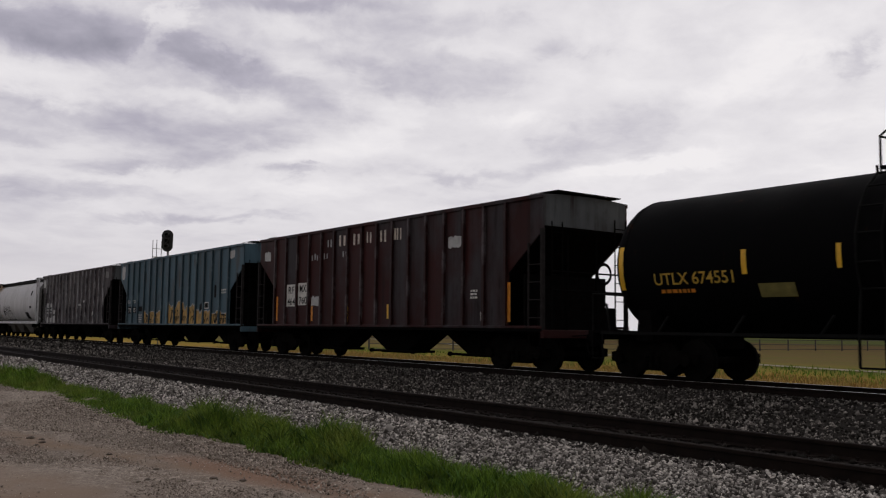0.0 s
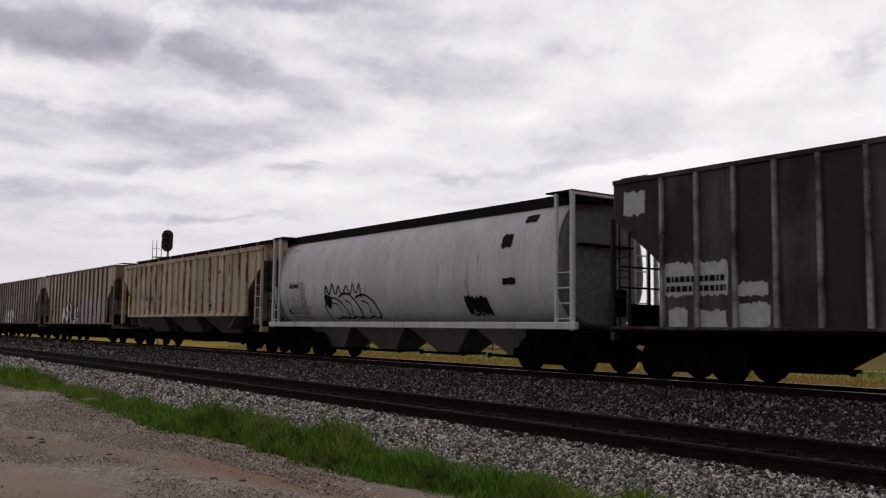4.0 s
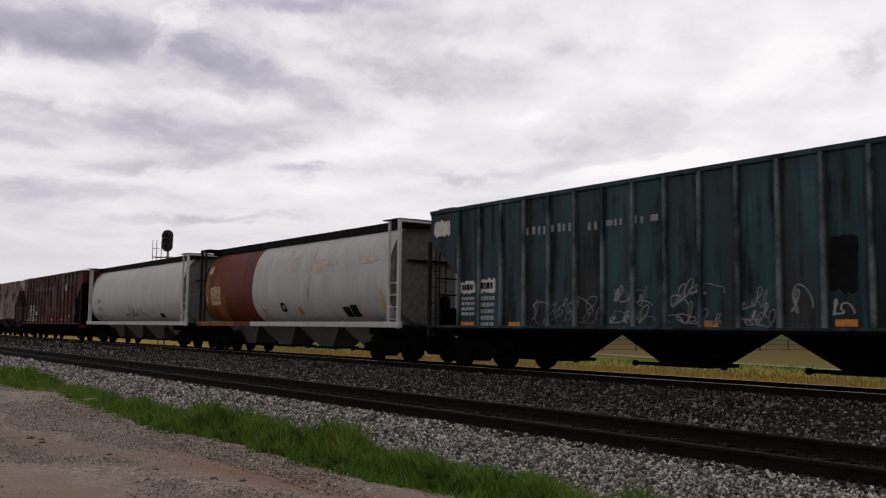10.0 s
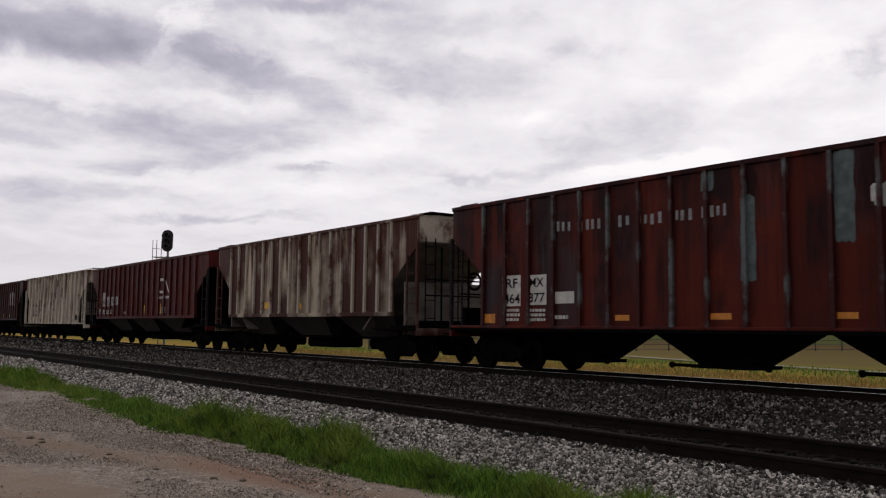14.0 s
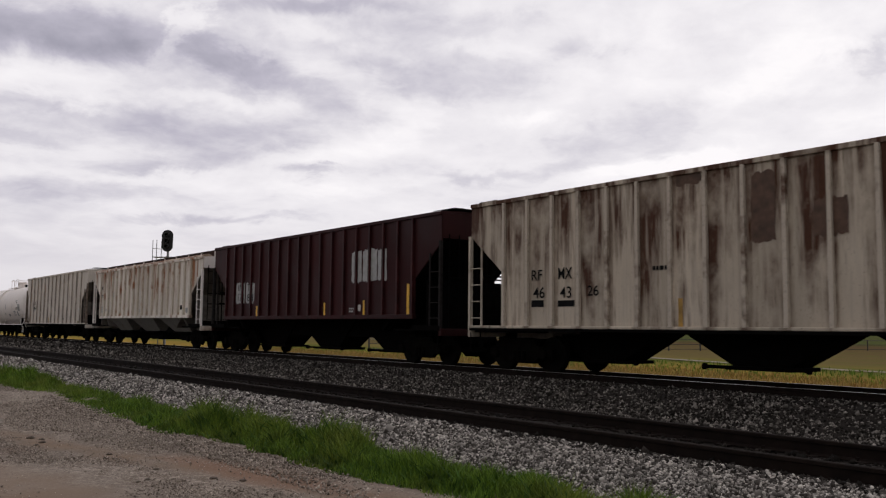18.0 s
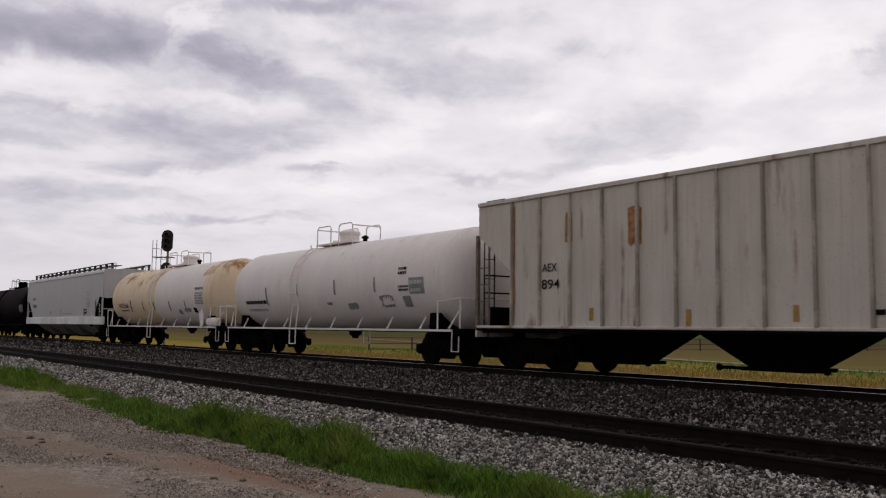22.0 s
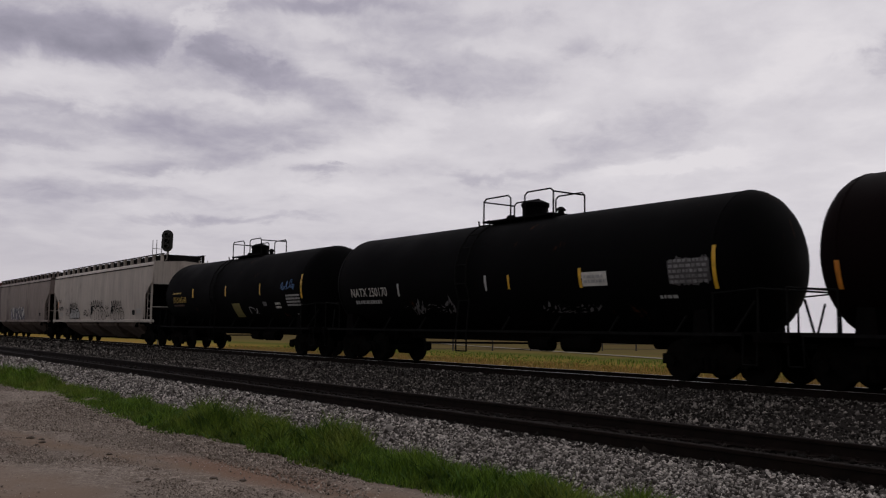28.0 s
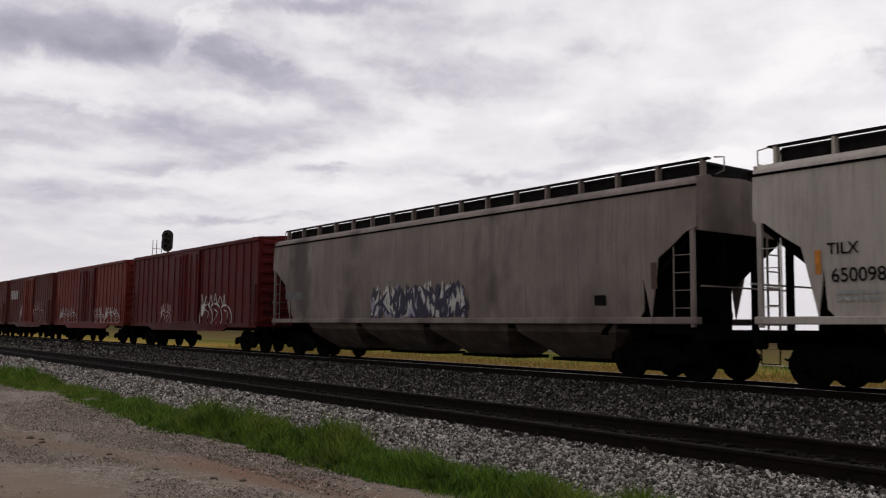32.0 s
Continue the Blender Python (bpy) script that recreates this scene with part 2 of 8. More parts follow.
def patch(bm, outline, y):
    """A filled sprayed shape."""
    cx, cz = sum(p[0] for p in outline) / len(outline), sum(p[1] for p in outline) / len(outline)
    c, vs = bm.verts.new((cx, y, cz)), [bm.verts.new((x, y, z)) for x, z in outline]
    for a, b in zip(vs, vs[1:] + vs[:1]):
        bm.faces.new((a, b, c))


def fat_letters(parent, x0, x1, z0, z1, text, fill, line, rnd):
    """Upright fat letters: a filled body with a dark rim."""
    body, rim = bmesh.new(), bmesh.new()
    step, h = (x1 - x0) / len(text), z1 - z0
    w = (0.3 if line else 0.34) * min(step, h)
    for i, ch in enumerate(text):
        lean, up = rnd.uniform(-0.06, 0.12), rnd.uniform(-0.06, 0.06) * h
        for k, path in enumerate(GLYPHS[ch].split("|")):
            pts = []
            for g in path.split():
                u, v = int(g[0]) / 4, int(g[1]) / 4
                pts.append((x0 + (i + 0.12 + 0.76 * u + lean * v) * step, z0 + w * 0.5 + up * v + v * (h - w)))
            p = glide(pts, steps=4)
            if line:
                ribbon(rim, p, 0.004 + 0.0006 * i, w * 1.75)
            ribbon(body, p, 0.012 + 0.0006 * i + 0.0003 * k, w, w * 0.85)
    if line:
        part("graffiti_outline", rim, line, parent, "dark rim of sprayed letters")
    else:
        rim.free()
    part("graffiti", body, fill, parent, "fat sprayed letters")


def throw_up(parent, x0, x1, z0, z1, letters, fill, line, rnd):
    """Quick bubble forms: a spiked crown over nested round arches, drawn with a thick line."""
    body, rim = bmesh.new(), bmesh.new()
    step, h = (x1 - x0) / letters, z1 - z0
    t = min(0.065, 0.06 * h + 0.012)
    for i in range(letters):
        a, w = x0 + i * step, step * 0.97
        for k, cx in enumerate((0.2, 0.48, 0.78)):
            cx, dw, top = cx + rnd.uniform(-0.03, 0.03), rnd.uniform(0.38, 0.46), rnd.uniform(0.58, 0.72)
            arch = glide([(a + w * (cx + dw * u), z0 + h * top * v) for u, v in ((-0.5, 0.02), (-0.52, 0.5), (-0.3, 0.9), (0.08, 1.0), (0.42, 0.72), (0.52, 0.3), (0.36, 0.03), (0.1, 0.1), (-0.1, 0.02), (-0.34, 0.05))], steps=4)
            if fill:
                patch(body, arch, 0.003 + 0.0005 * (3 * i + k))
            ribbon(rim, arch[8 if k else 0:], 0.010 + 0.0005 * k, t, t * 0.6)
            ribbon(rim, [(a + w * (cx + dw * 0.1), z0 + h * top * 0.1), (a + w * (cx + dw * 0.1) + 0.01, z0 - 0.1 * h)], 0.0105 + 0.0005 * k, t * 0.5, t * 0.2)
            ribbon(rim, glide([(a + w * (cx - 0.02), z0 + h * top * 0.75), (a + w * (cx + 0.08), z0 + h * 0.4), (a + w * (cx + rnd.uniform(-0.04, 0.1)), z0 + h * 0.14)]), 0.012 + 0.0005 * k, t * 0.9, t * 0.3)
        crown = [(0.02, 0.5)]
        for k in range(5):
            u = 0.05 + 0.145 * k + rnd.uniform(-0.015, 0.015)
            crown += [(u, rnd.uniform(0.92, 1.05)), (u + 0.05, 0.74), (u + 0.1, rnd.uniform(0.66, 0.78))]
        crown += [(0.76, 1.0), (0.8, 0.6)]
        ribbon(rim, glide([(a + w * u, z0 + h * v) for u, v in crown], steps=3), 0.0125, t, t * 0.6)
        patch(rim, glide([(a + w * u, z0 + h * v) for u, v in ((0.0, 0.62), (0.05, 0.3), (0.12, 0.4), (0.16, 0.6), (0.08, 0.7))], True, 3), 0.0145)
    if fill:
        part("graffiti", body, fill, parent, "sprayed bubble forms")
    else:
        body.free()
    part("graffiti_outline", rim, line, parent, "thick sprayed outline")


def wild(parent, x0, x1, z0, z1, paints, rnd):
    """An interlocked piece: curved shards of several paints that overlap."""
    h = z1 - z0
    for j, m in enumerate(paints):
        bm = bmesh.new()
        for i in range(64):
            cx, cz = rnd.uniform(x0 + 0.1, x1 - 0.1), z0 + h * rnd.uniform(0.12, 0.72)
            ln, wd, an = h * rnd.uniform(0.16, 0.42), rnd.uniform(0.025, 0.085) * (2.6 if j == 0 else 1.0), rnd.gauss(1.45, 0.45)
            ca, sa, bow = math.cos(an), math.sin(an), rnd.uniform(-0.25, 0.25) * ln
            pts = []
            for u, v in ((-1, 0), (-0.4, 1), (0.3, 0.9), (1, 0), (0.3, -0.9), (-0.4, -1)):
                p, q = u * ln, v * wd + bow * (1 - u * u)
                pts.append((cx + p * ca - q * sa, min(z1 + 0.1, max(z0, cz + p * sa + q * ca))))
            patch(bm, glide(pts, True, 2), 0.003 + 0.004 * j + 0.00011 * i)
        part("graffiti" if j == 0 else "graffiti_outline", bm, m, parent, "interlocked sprayed shards")


def tag_line(parent, x0, x1, z0, z1, letters, line, rnd, t=0.034):
    """Handwriting that cannot be read: rows of round loops with a few tall strokes."""
    bm = bmesh.new()
    h = z1 - z0
    rows = 2 if h > 0.6 else 1
    for row in range(rows):
        rh = h / rows
        base, a = z0 + rh * (rows - 1 - row), x0 + rnd.uniform(0.0, 0.12) * (x1 - x0)
        b = x1 - rnd.uniform(0.0, 0.25) * (x1 - x0)
        loops = max(2, round((b - a) / (rh * 0.55)))
        pitch, pts, size = (b - a) / loops, [], 0.5
        for i in range(loops * 7):
            if i % 7 == 0:
                size = rnd.choice((0.3, 0.36, 0.42, 0.5, 0.62, 0.9))
                wide, shift, drop = rnd.choice((-0.7, 0.45, 0.6, 0.8)), rnd.uniform(-0.4, 0.4), rnd.uniform(0, 0.3)
            ph = 2 * math.pi * i / 7
            x = a + pitch * (i / 7 + shift + wide * math.sin(ph) * 0.9)
            z = base + rh * (0.05 + drop + size * (0.5 - 0.5 * math.cos(ph + 0.5 + rnd.uniform(-0.4, 0.4))))
            pts.append((min(max(x, x0), x1), z))
        ribbon(bm, glide(pts, steps=3), 0.008 + 0.0004 * row, t, t * 0.65)
    part("graffiti_outline", bm, line, parent, "sprayed handwriting")


def soft_letters(parent, x0, x1, z0, z1, letters, fills, rnd):
    """Faded soft shapes without a rim."""
    h, step = z1 - z0, (x1 - x0) / letters
    for j, m in enumerate(fills):
        bm = bmesh.new()
        for i in range(j, letters, len(fills)):
            a, g = x0 + i * step, GLYPHS[rnd.choice("SAEOPR")].split("|")
            for k, path in enumerate(g):
                pts = [(a + step * (0.1 + 0.8 * int(q[0]) / 4), z0 + h * (0.14 + 0.74 * int(q[1]) / 4)) for q in path.split()]
                ribbon(bm, glide(pts, steps=4), 0.004 + 0.0005 * i + 0.0002 * k, h * 0.3, h * 0.26)
        part("graffiti", bm, m, parent, "faded sprayed shapes")


def burner(parent, x0, x1, z0, z1, letters, fill, line, rnd):
    """A painted strip with a humped top edge, dark inner lines and a pale rim."""
    body, inner, rim = bmesh.new(), bmesh.new(), bmesh.new()
    h, n = z1 - z0, max(10, int((x1 - x0) / 0.06))
    bounds = sorted(rnd.uniform(x0, x1) for _ in range(max(2, letters)))
    ph = rnd.uniform(0, 9)
    top, prev = [], None
    for i in range(n + 1):
        x = x0 + (x1 - x0) * i / n
        hump = abs(math.sin((x - x0) * 2.3 + ph)) * 0.24 + 0.2 * noise.noise((x * 0.9, ph, 0))
        z = z0 + h * min(1.0, max(0.3, 0.58 + hump + 0.16 * noise.noise((x * 4.5, ph, 7)) + 0.05 * rnd.random()))
        top.append((x, z))
        pair = (body.verts.new((x, 0.003, z0)), body.verts.new((x, 0.003, (z0 + z) / 2)), body.verts.new((x, 0.003, z)))
        if prev:
            body.faces.new((prev[0], pair[0], pair[1], prev[1]))
            body.faces.new((prev[1], pair[1], pair[2], prev[2]))
        prev = pair
    ribbon(rim, top, 0.009, 0.035)
    for b in bounds:
        u = rnd.uniform(0.12, 0.4)
        ribbon(inner, glide([(b, z0 + h * 0.12), (b + u * 0.5, z0 + h * 0.4), (b + u * rnd.uniform(-0.6, 1), z0 + h * 0.62), (b + u, z0 + h * 0.5)]), 0.007, 0.07, 0.03)
        ribbon(inner, glide([(b + u, z0 + h * 0.2), (b + u * 1.6, z0 + h * 0.36), (b + u * 2.2, z0 + h * 0.2)]), 0.0075, 0.05, 0.03)
    part("graffiti", body, fill, parent, "painted strip")
    part("graffiti_outline", inner, line, parent, "dark lines in the painted strip")
    part("graffiti_outline", rim, GREYED, parent, "pale rim of the painted strip")


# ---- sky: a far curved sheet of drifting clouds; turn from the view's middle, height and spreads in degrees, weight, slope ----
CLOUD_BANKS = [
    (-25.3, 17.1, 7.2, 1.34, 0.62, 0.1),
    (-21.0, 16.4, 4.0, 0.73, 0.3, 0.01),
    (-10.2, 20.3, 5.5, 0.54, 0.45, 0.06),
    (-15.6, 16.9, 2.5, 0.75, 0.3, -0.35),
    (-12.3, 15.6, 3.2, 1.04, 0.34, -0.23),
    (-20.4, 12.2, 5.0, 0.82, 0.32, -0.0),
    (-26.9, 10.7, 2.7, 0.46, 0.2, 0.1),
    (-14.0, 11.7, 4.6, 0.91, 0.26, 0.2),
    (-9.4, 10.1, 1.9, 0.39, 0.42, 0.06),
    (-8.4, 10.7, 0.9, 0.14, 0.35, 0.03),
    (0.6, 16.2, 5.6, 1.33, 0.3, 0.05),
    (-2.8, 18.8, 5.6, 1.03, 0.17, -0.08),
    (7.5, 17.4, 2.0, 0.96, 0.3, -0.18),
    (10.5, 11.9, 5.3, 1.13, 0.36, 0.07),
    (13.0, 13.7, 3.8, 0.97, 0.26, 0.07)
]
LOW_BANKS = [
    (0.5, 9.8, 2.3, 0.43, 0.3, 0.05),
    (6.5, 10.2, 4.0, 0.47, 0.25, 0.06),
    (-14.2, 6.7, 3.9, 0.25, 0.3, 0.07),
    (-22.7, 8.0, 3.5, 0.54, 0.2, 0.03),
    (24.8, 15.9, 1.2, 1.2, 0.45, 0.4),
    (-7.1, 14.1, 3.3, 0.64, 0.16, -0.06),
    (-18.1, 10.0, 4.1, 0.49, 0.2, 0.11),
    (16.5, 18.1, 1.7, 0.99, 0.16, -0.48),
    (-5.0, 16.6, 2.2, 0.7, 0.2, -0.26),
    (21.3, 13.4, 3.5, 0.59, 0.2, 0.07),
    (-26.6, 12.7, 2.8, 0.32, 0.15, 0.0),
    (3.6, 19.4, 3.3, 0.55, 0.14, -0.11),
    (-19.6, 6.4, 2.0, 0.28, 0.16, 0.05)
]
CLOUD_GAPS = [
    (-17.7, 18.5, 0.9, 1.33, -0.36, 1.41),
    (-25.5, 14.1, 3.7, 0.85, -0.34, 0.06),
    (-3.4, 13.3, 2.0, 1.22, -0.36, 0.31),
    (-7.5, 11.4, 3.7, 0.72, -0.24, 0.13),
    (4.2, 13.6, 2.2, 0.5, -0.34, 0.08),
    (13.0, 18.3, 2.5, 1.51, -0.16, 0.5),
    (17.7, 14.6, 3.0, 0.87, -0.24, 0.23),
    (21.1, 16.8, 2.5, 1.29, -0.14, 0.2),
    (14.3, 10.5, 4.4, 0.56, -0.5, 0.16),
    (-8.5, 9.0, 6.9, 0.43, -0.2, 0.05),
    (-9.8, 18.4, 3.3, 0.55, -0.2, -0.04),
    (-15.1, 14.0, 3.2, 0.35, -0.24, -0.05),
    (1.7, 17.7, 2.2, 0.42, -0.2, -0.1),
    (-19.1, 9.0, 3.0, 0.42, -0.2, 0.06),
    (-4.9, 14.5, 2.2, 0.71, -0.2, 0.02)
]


def cloud_material():
    m = bpy.data.materials.new("drifting_clouds")
    m.use_nodes = True
    n, l = m.node_tree.nodes, m.node_tree.links
    n.clear()

    def math_node(op, a, b=0.0, c=0.0):
        x = n.new("ShaderNodeMath")
        x.operation = op
        for i, v in enumerate((a, b, c)):
            if isinstance(v, (int, float)):
                x.inputs[i].default_value = v
            else:
                l.new(v, x.inputs[i])
        return x.outputs[0]

    co = n.new("ShaderNodeTexCoord").outputs["Object"]
    unit = n.new("ShaderNodeVectorMath")
    unit.operation = "NORMALIZE"
    l.new(co, unit.inputs[0])
    sep = n.new("ShaderNodeSeparateXYZ")
    l.new(unit.outputs[0], sep.inputs[0])
    x, y, z = sep.outputs
    az, el = math_node("ARCTAN2", x, y), math_node("ARCSINE", z)
    # cloud banks flatten towards the horizon
    deck = n.new("ShaderNodeCombineXYZ")
    l.new(az, deck.inputs[0])
    l.new(math_node("MULTIPLY", math_node("LOGARITHM", math_node("ADD", math_node("MAXIMUM", el, 0.0), 0.12), 2.718), 0.42), deck.inputs[1])

    def cloud_noise(scale, detail, stretch=1.0, off=0.0, rough=0.55):
        mp = n.new("ShaderNodeMapping")
        mp.inputs["Scale"].default_value = (scale, scale * stretch, 1)
        mp.inputs["Location"].default_value = (off, off, off)
        mp.inputs["Rotation"].default_value = (0, 0, 0.12)
        l.new(deck.outputs[0], mp.inputs[0])
        t = n.new("ShaderNodeTexNoise")
        t.inputs["Scale"].default_value, t.inputs["Detail"].default_value, t.inputs["Roughness"].default_value = 1.0, detail, rough
        t.inputs["Distortion"].default_value = 0.4
        l.new(mp.outputs[0], t.inputs[0])
        return t.outputs[0]

    wob_a, wob_b = cloud_noise(11.0, 8, 1.4, 3.1, 0.6), cloud_noise(11.0, 8, 1.4, 9.7, 0.6)
    u = math_node("MULTIPLY_ADD", math_node("SUBTRACT", wob_a, 0.5), 0.17, az)
    v = math_node("MULTIPLY_ADD", math_node("SUBTRACT", wob_b, 0.5), 0.055, el)
    dark = math_node("MULTIPLY", math_node("SUBTRACT", cloud_noise(4.0, 7, 2.4, 0.4, 0.55), 0.5), 0.5)
    fine = math_node("MULTIPLY", math_node("SUBTRACT", cloud_noise(9.0, 9, 2.2, 5.4, 0.55), 0.5), 0.5)
    puff = math_node("MULTIPLY", math_node("SUBTRACT", cloud_noise(22.0, 9, 1.8, 8.8, 0.6), 0.5), 0.36)
    dark = math_node("ADD", math_node("ADD", dark, fine), puff)
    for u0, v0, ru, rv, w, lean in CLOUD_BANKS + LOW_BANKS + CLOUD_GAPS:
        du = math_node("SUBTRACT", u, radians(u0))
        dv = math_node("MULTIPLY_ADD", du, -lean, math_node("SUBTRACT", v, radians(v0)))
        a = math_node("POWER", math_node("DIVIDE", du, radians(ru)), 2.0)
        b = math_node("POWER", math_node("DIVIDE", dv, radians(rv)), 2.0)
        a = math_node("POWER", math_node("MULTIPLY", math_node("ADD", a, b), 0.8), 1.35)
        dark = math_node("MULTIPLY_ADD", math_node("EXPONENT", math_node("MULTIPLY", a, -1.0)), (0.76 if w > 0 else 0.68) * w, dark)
    tone = n.new("ShaderNodeValToRGB")
    stops = [(0.0, (0.96, 0.93, 0.945)), (0.12, (0.90, 0.873, 0.897)), (0.34, (0.80, 0.775, 0.81)), (0.7, (0.495, 0.475, 0.555)), (1.0, (0.34, 0.33, 0.40))]
    while len(tone.color_ramp.elements) < len(stops):
        tone.color_ramp.elements.new(0.5)
    for e, (p, c) in zip(tone.color_ramp.elements, stops):
        e.position, e.color = p, (*c, 1)
    # thinner cloud towards the hidden sun
    dark = math_node("MULTIPLY_ADD", az, -0.3, dark)
    l.new(math_node("ADD", dark, 0.285), tone.inputs[0])
    # the haze low down hides the clouds
    haze = n.new("ShaderNodeMapRange")
    haze.inputs[1].default_value, haze.inputs[2].default_value = 0.03, 0.125
    l.new(el, haze.inputs[0])
    mix = n.new("ShaderNodeMix")
    mix.data_type = "RGBA"
    l.new(haze.outputs[0], mix.inputs[0])
    mix.inputs[6].default_value = (0.745, 0.715, 0.745, 1)
    l.new(tone.outputs[0], mix.inputs[7])
    e = n.new("ShaderNodeEmission")
    l.new(mix.outputs[2], e.inputs[0])
    o = n.new("ShaderNodeOutputMaterial")
    l.new(e.outputs[0], o.inputs[0])
    return m


def cloud_sheet():
    az = [radians(-75 + 5 * i) for i in range(31)]
    el = [radians(-1.5 + 3 * i) for i in range(21)]
    r = 3800.0
    verts = [(r * math.cos(b) * math.sin(a), r * math.cos(b) * math.cos(a), r * math.sin(b)) for b in el for a in az]
    w = len(az)
    faces = [(j * w + i, j * w + i + 1, (j + 1) * w + i + 1, (j + 1) * w + i) for j in range(len(el) - 1) for i in range(w - 1)]
    me = bpy.data.meshes.new("backdrop")
    me.from_pydata(verts, [], faces)
    me.materials.append(cloud_material())
    return tagged(new("backdrop", me), "overcast sky with drifting grey and white clouds", "sky", kind="structure")


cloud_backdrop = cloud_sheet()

# ---- ground ----
def ground_material():
    m = Mat("dry_field", 0.95, spec=0.0)
    sep = m.n.new("ShaderNodeSeparateXYZ")
    m.l.new(m.co, sep.inputs[0])
    wob = m.mul(m.steps(m.noise(0.06, 4), 0.3, 0.7, -5.0, 5.0), sep.outputs[1], "ADD")
    bands = ramp(m.n, [(0.0, (0.30, 0.22, 0.10)), (0.05, (0.42, 0.27, 0.07)), (0.1, (0.36, 0.24, 0.06)), (0.135, (0.24, 0.2, 0.05)), (0.16, (0.12, 0.14, 0.035)), (0.19, (0.2, 0.165, 0.055)), (0.22, (0.17, 0.135, 0.06)), (0.6, (0.11, 0.075, 0.045)), (0.8, (0.08, 0.10, 0.04))])
    m.l.new(m.steps(wob, 18.0, 200.0), bands.inputs[0])
    col = m.mix(m.steps(m.noise(1.3, 6), 0.4, 0.7, 0.0, 0.4), bands.outputs[0], (0.20, 0.14, 0.05))
    col = m.mix(m.steps(m.noise(0.3, 5), 0.55, 0.7, 0.0, 0.5), col, (0.13, 0.16, 0.03))
    m.color(col)
    m.bump(m.noise(7, 8), 0.8, 0.08)
    return m.m


def lot_material():
    m = Mat("packed_gravel_lot", 0.92, spec=0.05)
    big = m.noise(0.5, 6, m.at(0.6, 1.3, 1))
    col = m.mix(m.steps(big, 0.35, 0.68), (0.18, 0.148, 0.122), (0.33, 0.275, 0.232))
    # two worn wheel tracks cross the lot
    sep = m.n.new("ShaderNodeSeparateXYZ")
    m.l.new(m.co, sep.inputs[0])
    wob = m.mul(m.mul(m.noise(0.8, 4, m.at(1, 1, 1, 11)), -0.5, "ADD"), 0.9)
    bend = m.mul(m.mul(m.mul(sep.outputs[0], -0.238), sep.outputs[1], "ADD"), wob, "ADD")
    ruts = m.mul(m.steps(m.mul(m.mul(bend, -6.24, "ADD"), 0.0, "ABSOLUTE"), 0.12, 0.42, 1.0, 0.0), m.steps(m.mul(m.mul(bend, -4.45, "ADD"), 0.0, "ABSOLUTE"), 0.2, 0.6, 0.85, 0.0), "MAXIMUM")
    ruts = m.mul(ruts, m.steps(m.noise(1.2, 5, m.at(1, 1, 1, 14)), 0.35, 0.6, 0.35, 1.0))
    loose = m.mul(m.mul(m.mul(ruts, -0.8), 1.0, "ADD"), m.steps(m.noise(0.45, 5, m.at(0.7, 1.5, 1, 19), 0.6), 0.4, 0.6, 0.3, 1.0))
    col = m.mix(m.steps(m.noise(0.3, 5, m.at(0.6, 1.6, 1, 27), 0.6), 0.42, 0.62, 0.0, 0.35), col, (0.15, 0.12, 0.1))
    col = m.mix(m.mul(m.steps(m.noise(3.2, 6, None, 0.7), 0.46, 0.6, 0, 0.7), loose), col, (0.145, 0.105, 0.08))
    col = m.mix(m.mul(m.steps(m.noise(9.0, 6, m.at(1, 1, 1, 3), 0.75), 0.5, 0.62, 0, 0.7), loose), col, (0.52, 0.44, 0.37))
    col = m.mix(m.mul(m.steps(m.noise(11.0, 6, m.at(1, 1, 1, 8), 0.75), 0.54, 0.64, 0, 0.7), loose), col, (0.10, 0.073, 0.055))
    red = m.noise(0.4, 4, m.at(0.5, 1.2, 1, 7))
    col = m.mix(m.steps(red, 0.56, 0.68, 0, 0.6), col, (0.21, 0.115, 0.072))
    col = m.mix(m.mul(ruts, 0.85), col, (0.235, 0.165, 0.118))
    # a tongue of bare red soil beside the grass
    du = m.mul(m.mul(sep.outputs[0], 9.2, "ADD"), 0.46)
    dv = m.mul(m.mul(m.mul(sep.outputs[1], -5.48, "ADD"), m.mul(sep.outputs[0], -0.13), "ADD"), 2.6)
    away = m.mul(m.mul(m.mul(du, du), m.mul(dv, dv), "ADD"), m.mul(wob, 1.6), "ADD")
    col = m.mix(m.steps(away, 0.2, 1.2, 0.85, 0.0), col, (0.225, 0.132, 0.09))
    col = m.mix(m.mul(m.steps(m.noise(34, 6, None, 0.7), 0.52, 0.62, 0, 0.8), loose), col, (0.5, 0.43, 0.37))
    col = m.mix(m.mul(m.steps(m.noise(26, 6, m.at(1, 1, 1, 5), 0.7), 0.53, 0.64, 0, 0.8), loose), col, (0.085, 0.066, 0.052))
    m.color(col)
    h = m.mul(m.mul(m.noise(45, 6), 0.45), m.noise(9, 6), "ADD")
    m.bump(m.mul(h, loose), 0.7, 0.03)
    return m.m


def ballast_material(name, a, b, dark, few=2.2):
    m = Mat(name, 0.9, spec=0.1)
    col = m.mix(m.mul(m.island(), few, "POWER"), a, b)
    col = m.mix(m.steps(m.noise(3.0, 5), 0.45, 0.75, 0, 0.6), col, dark)
    col = m.mix(m.steps(m.noise(40, 4), 0.5, 0.8, 0, 0.5), col, dark)
    m.color(col)
    m.bump(m.noise(60, 4), 0.4, 0.006)
    return m.m


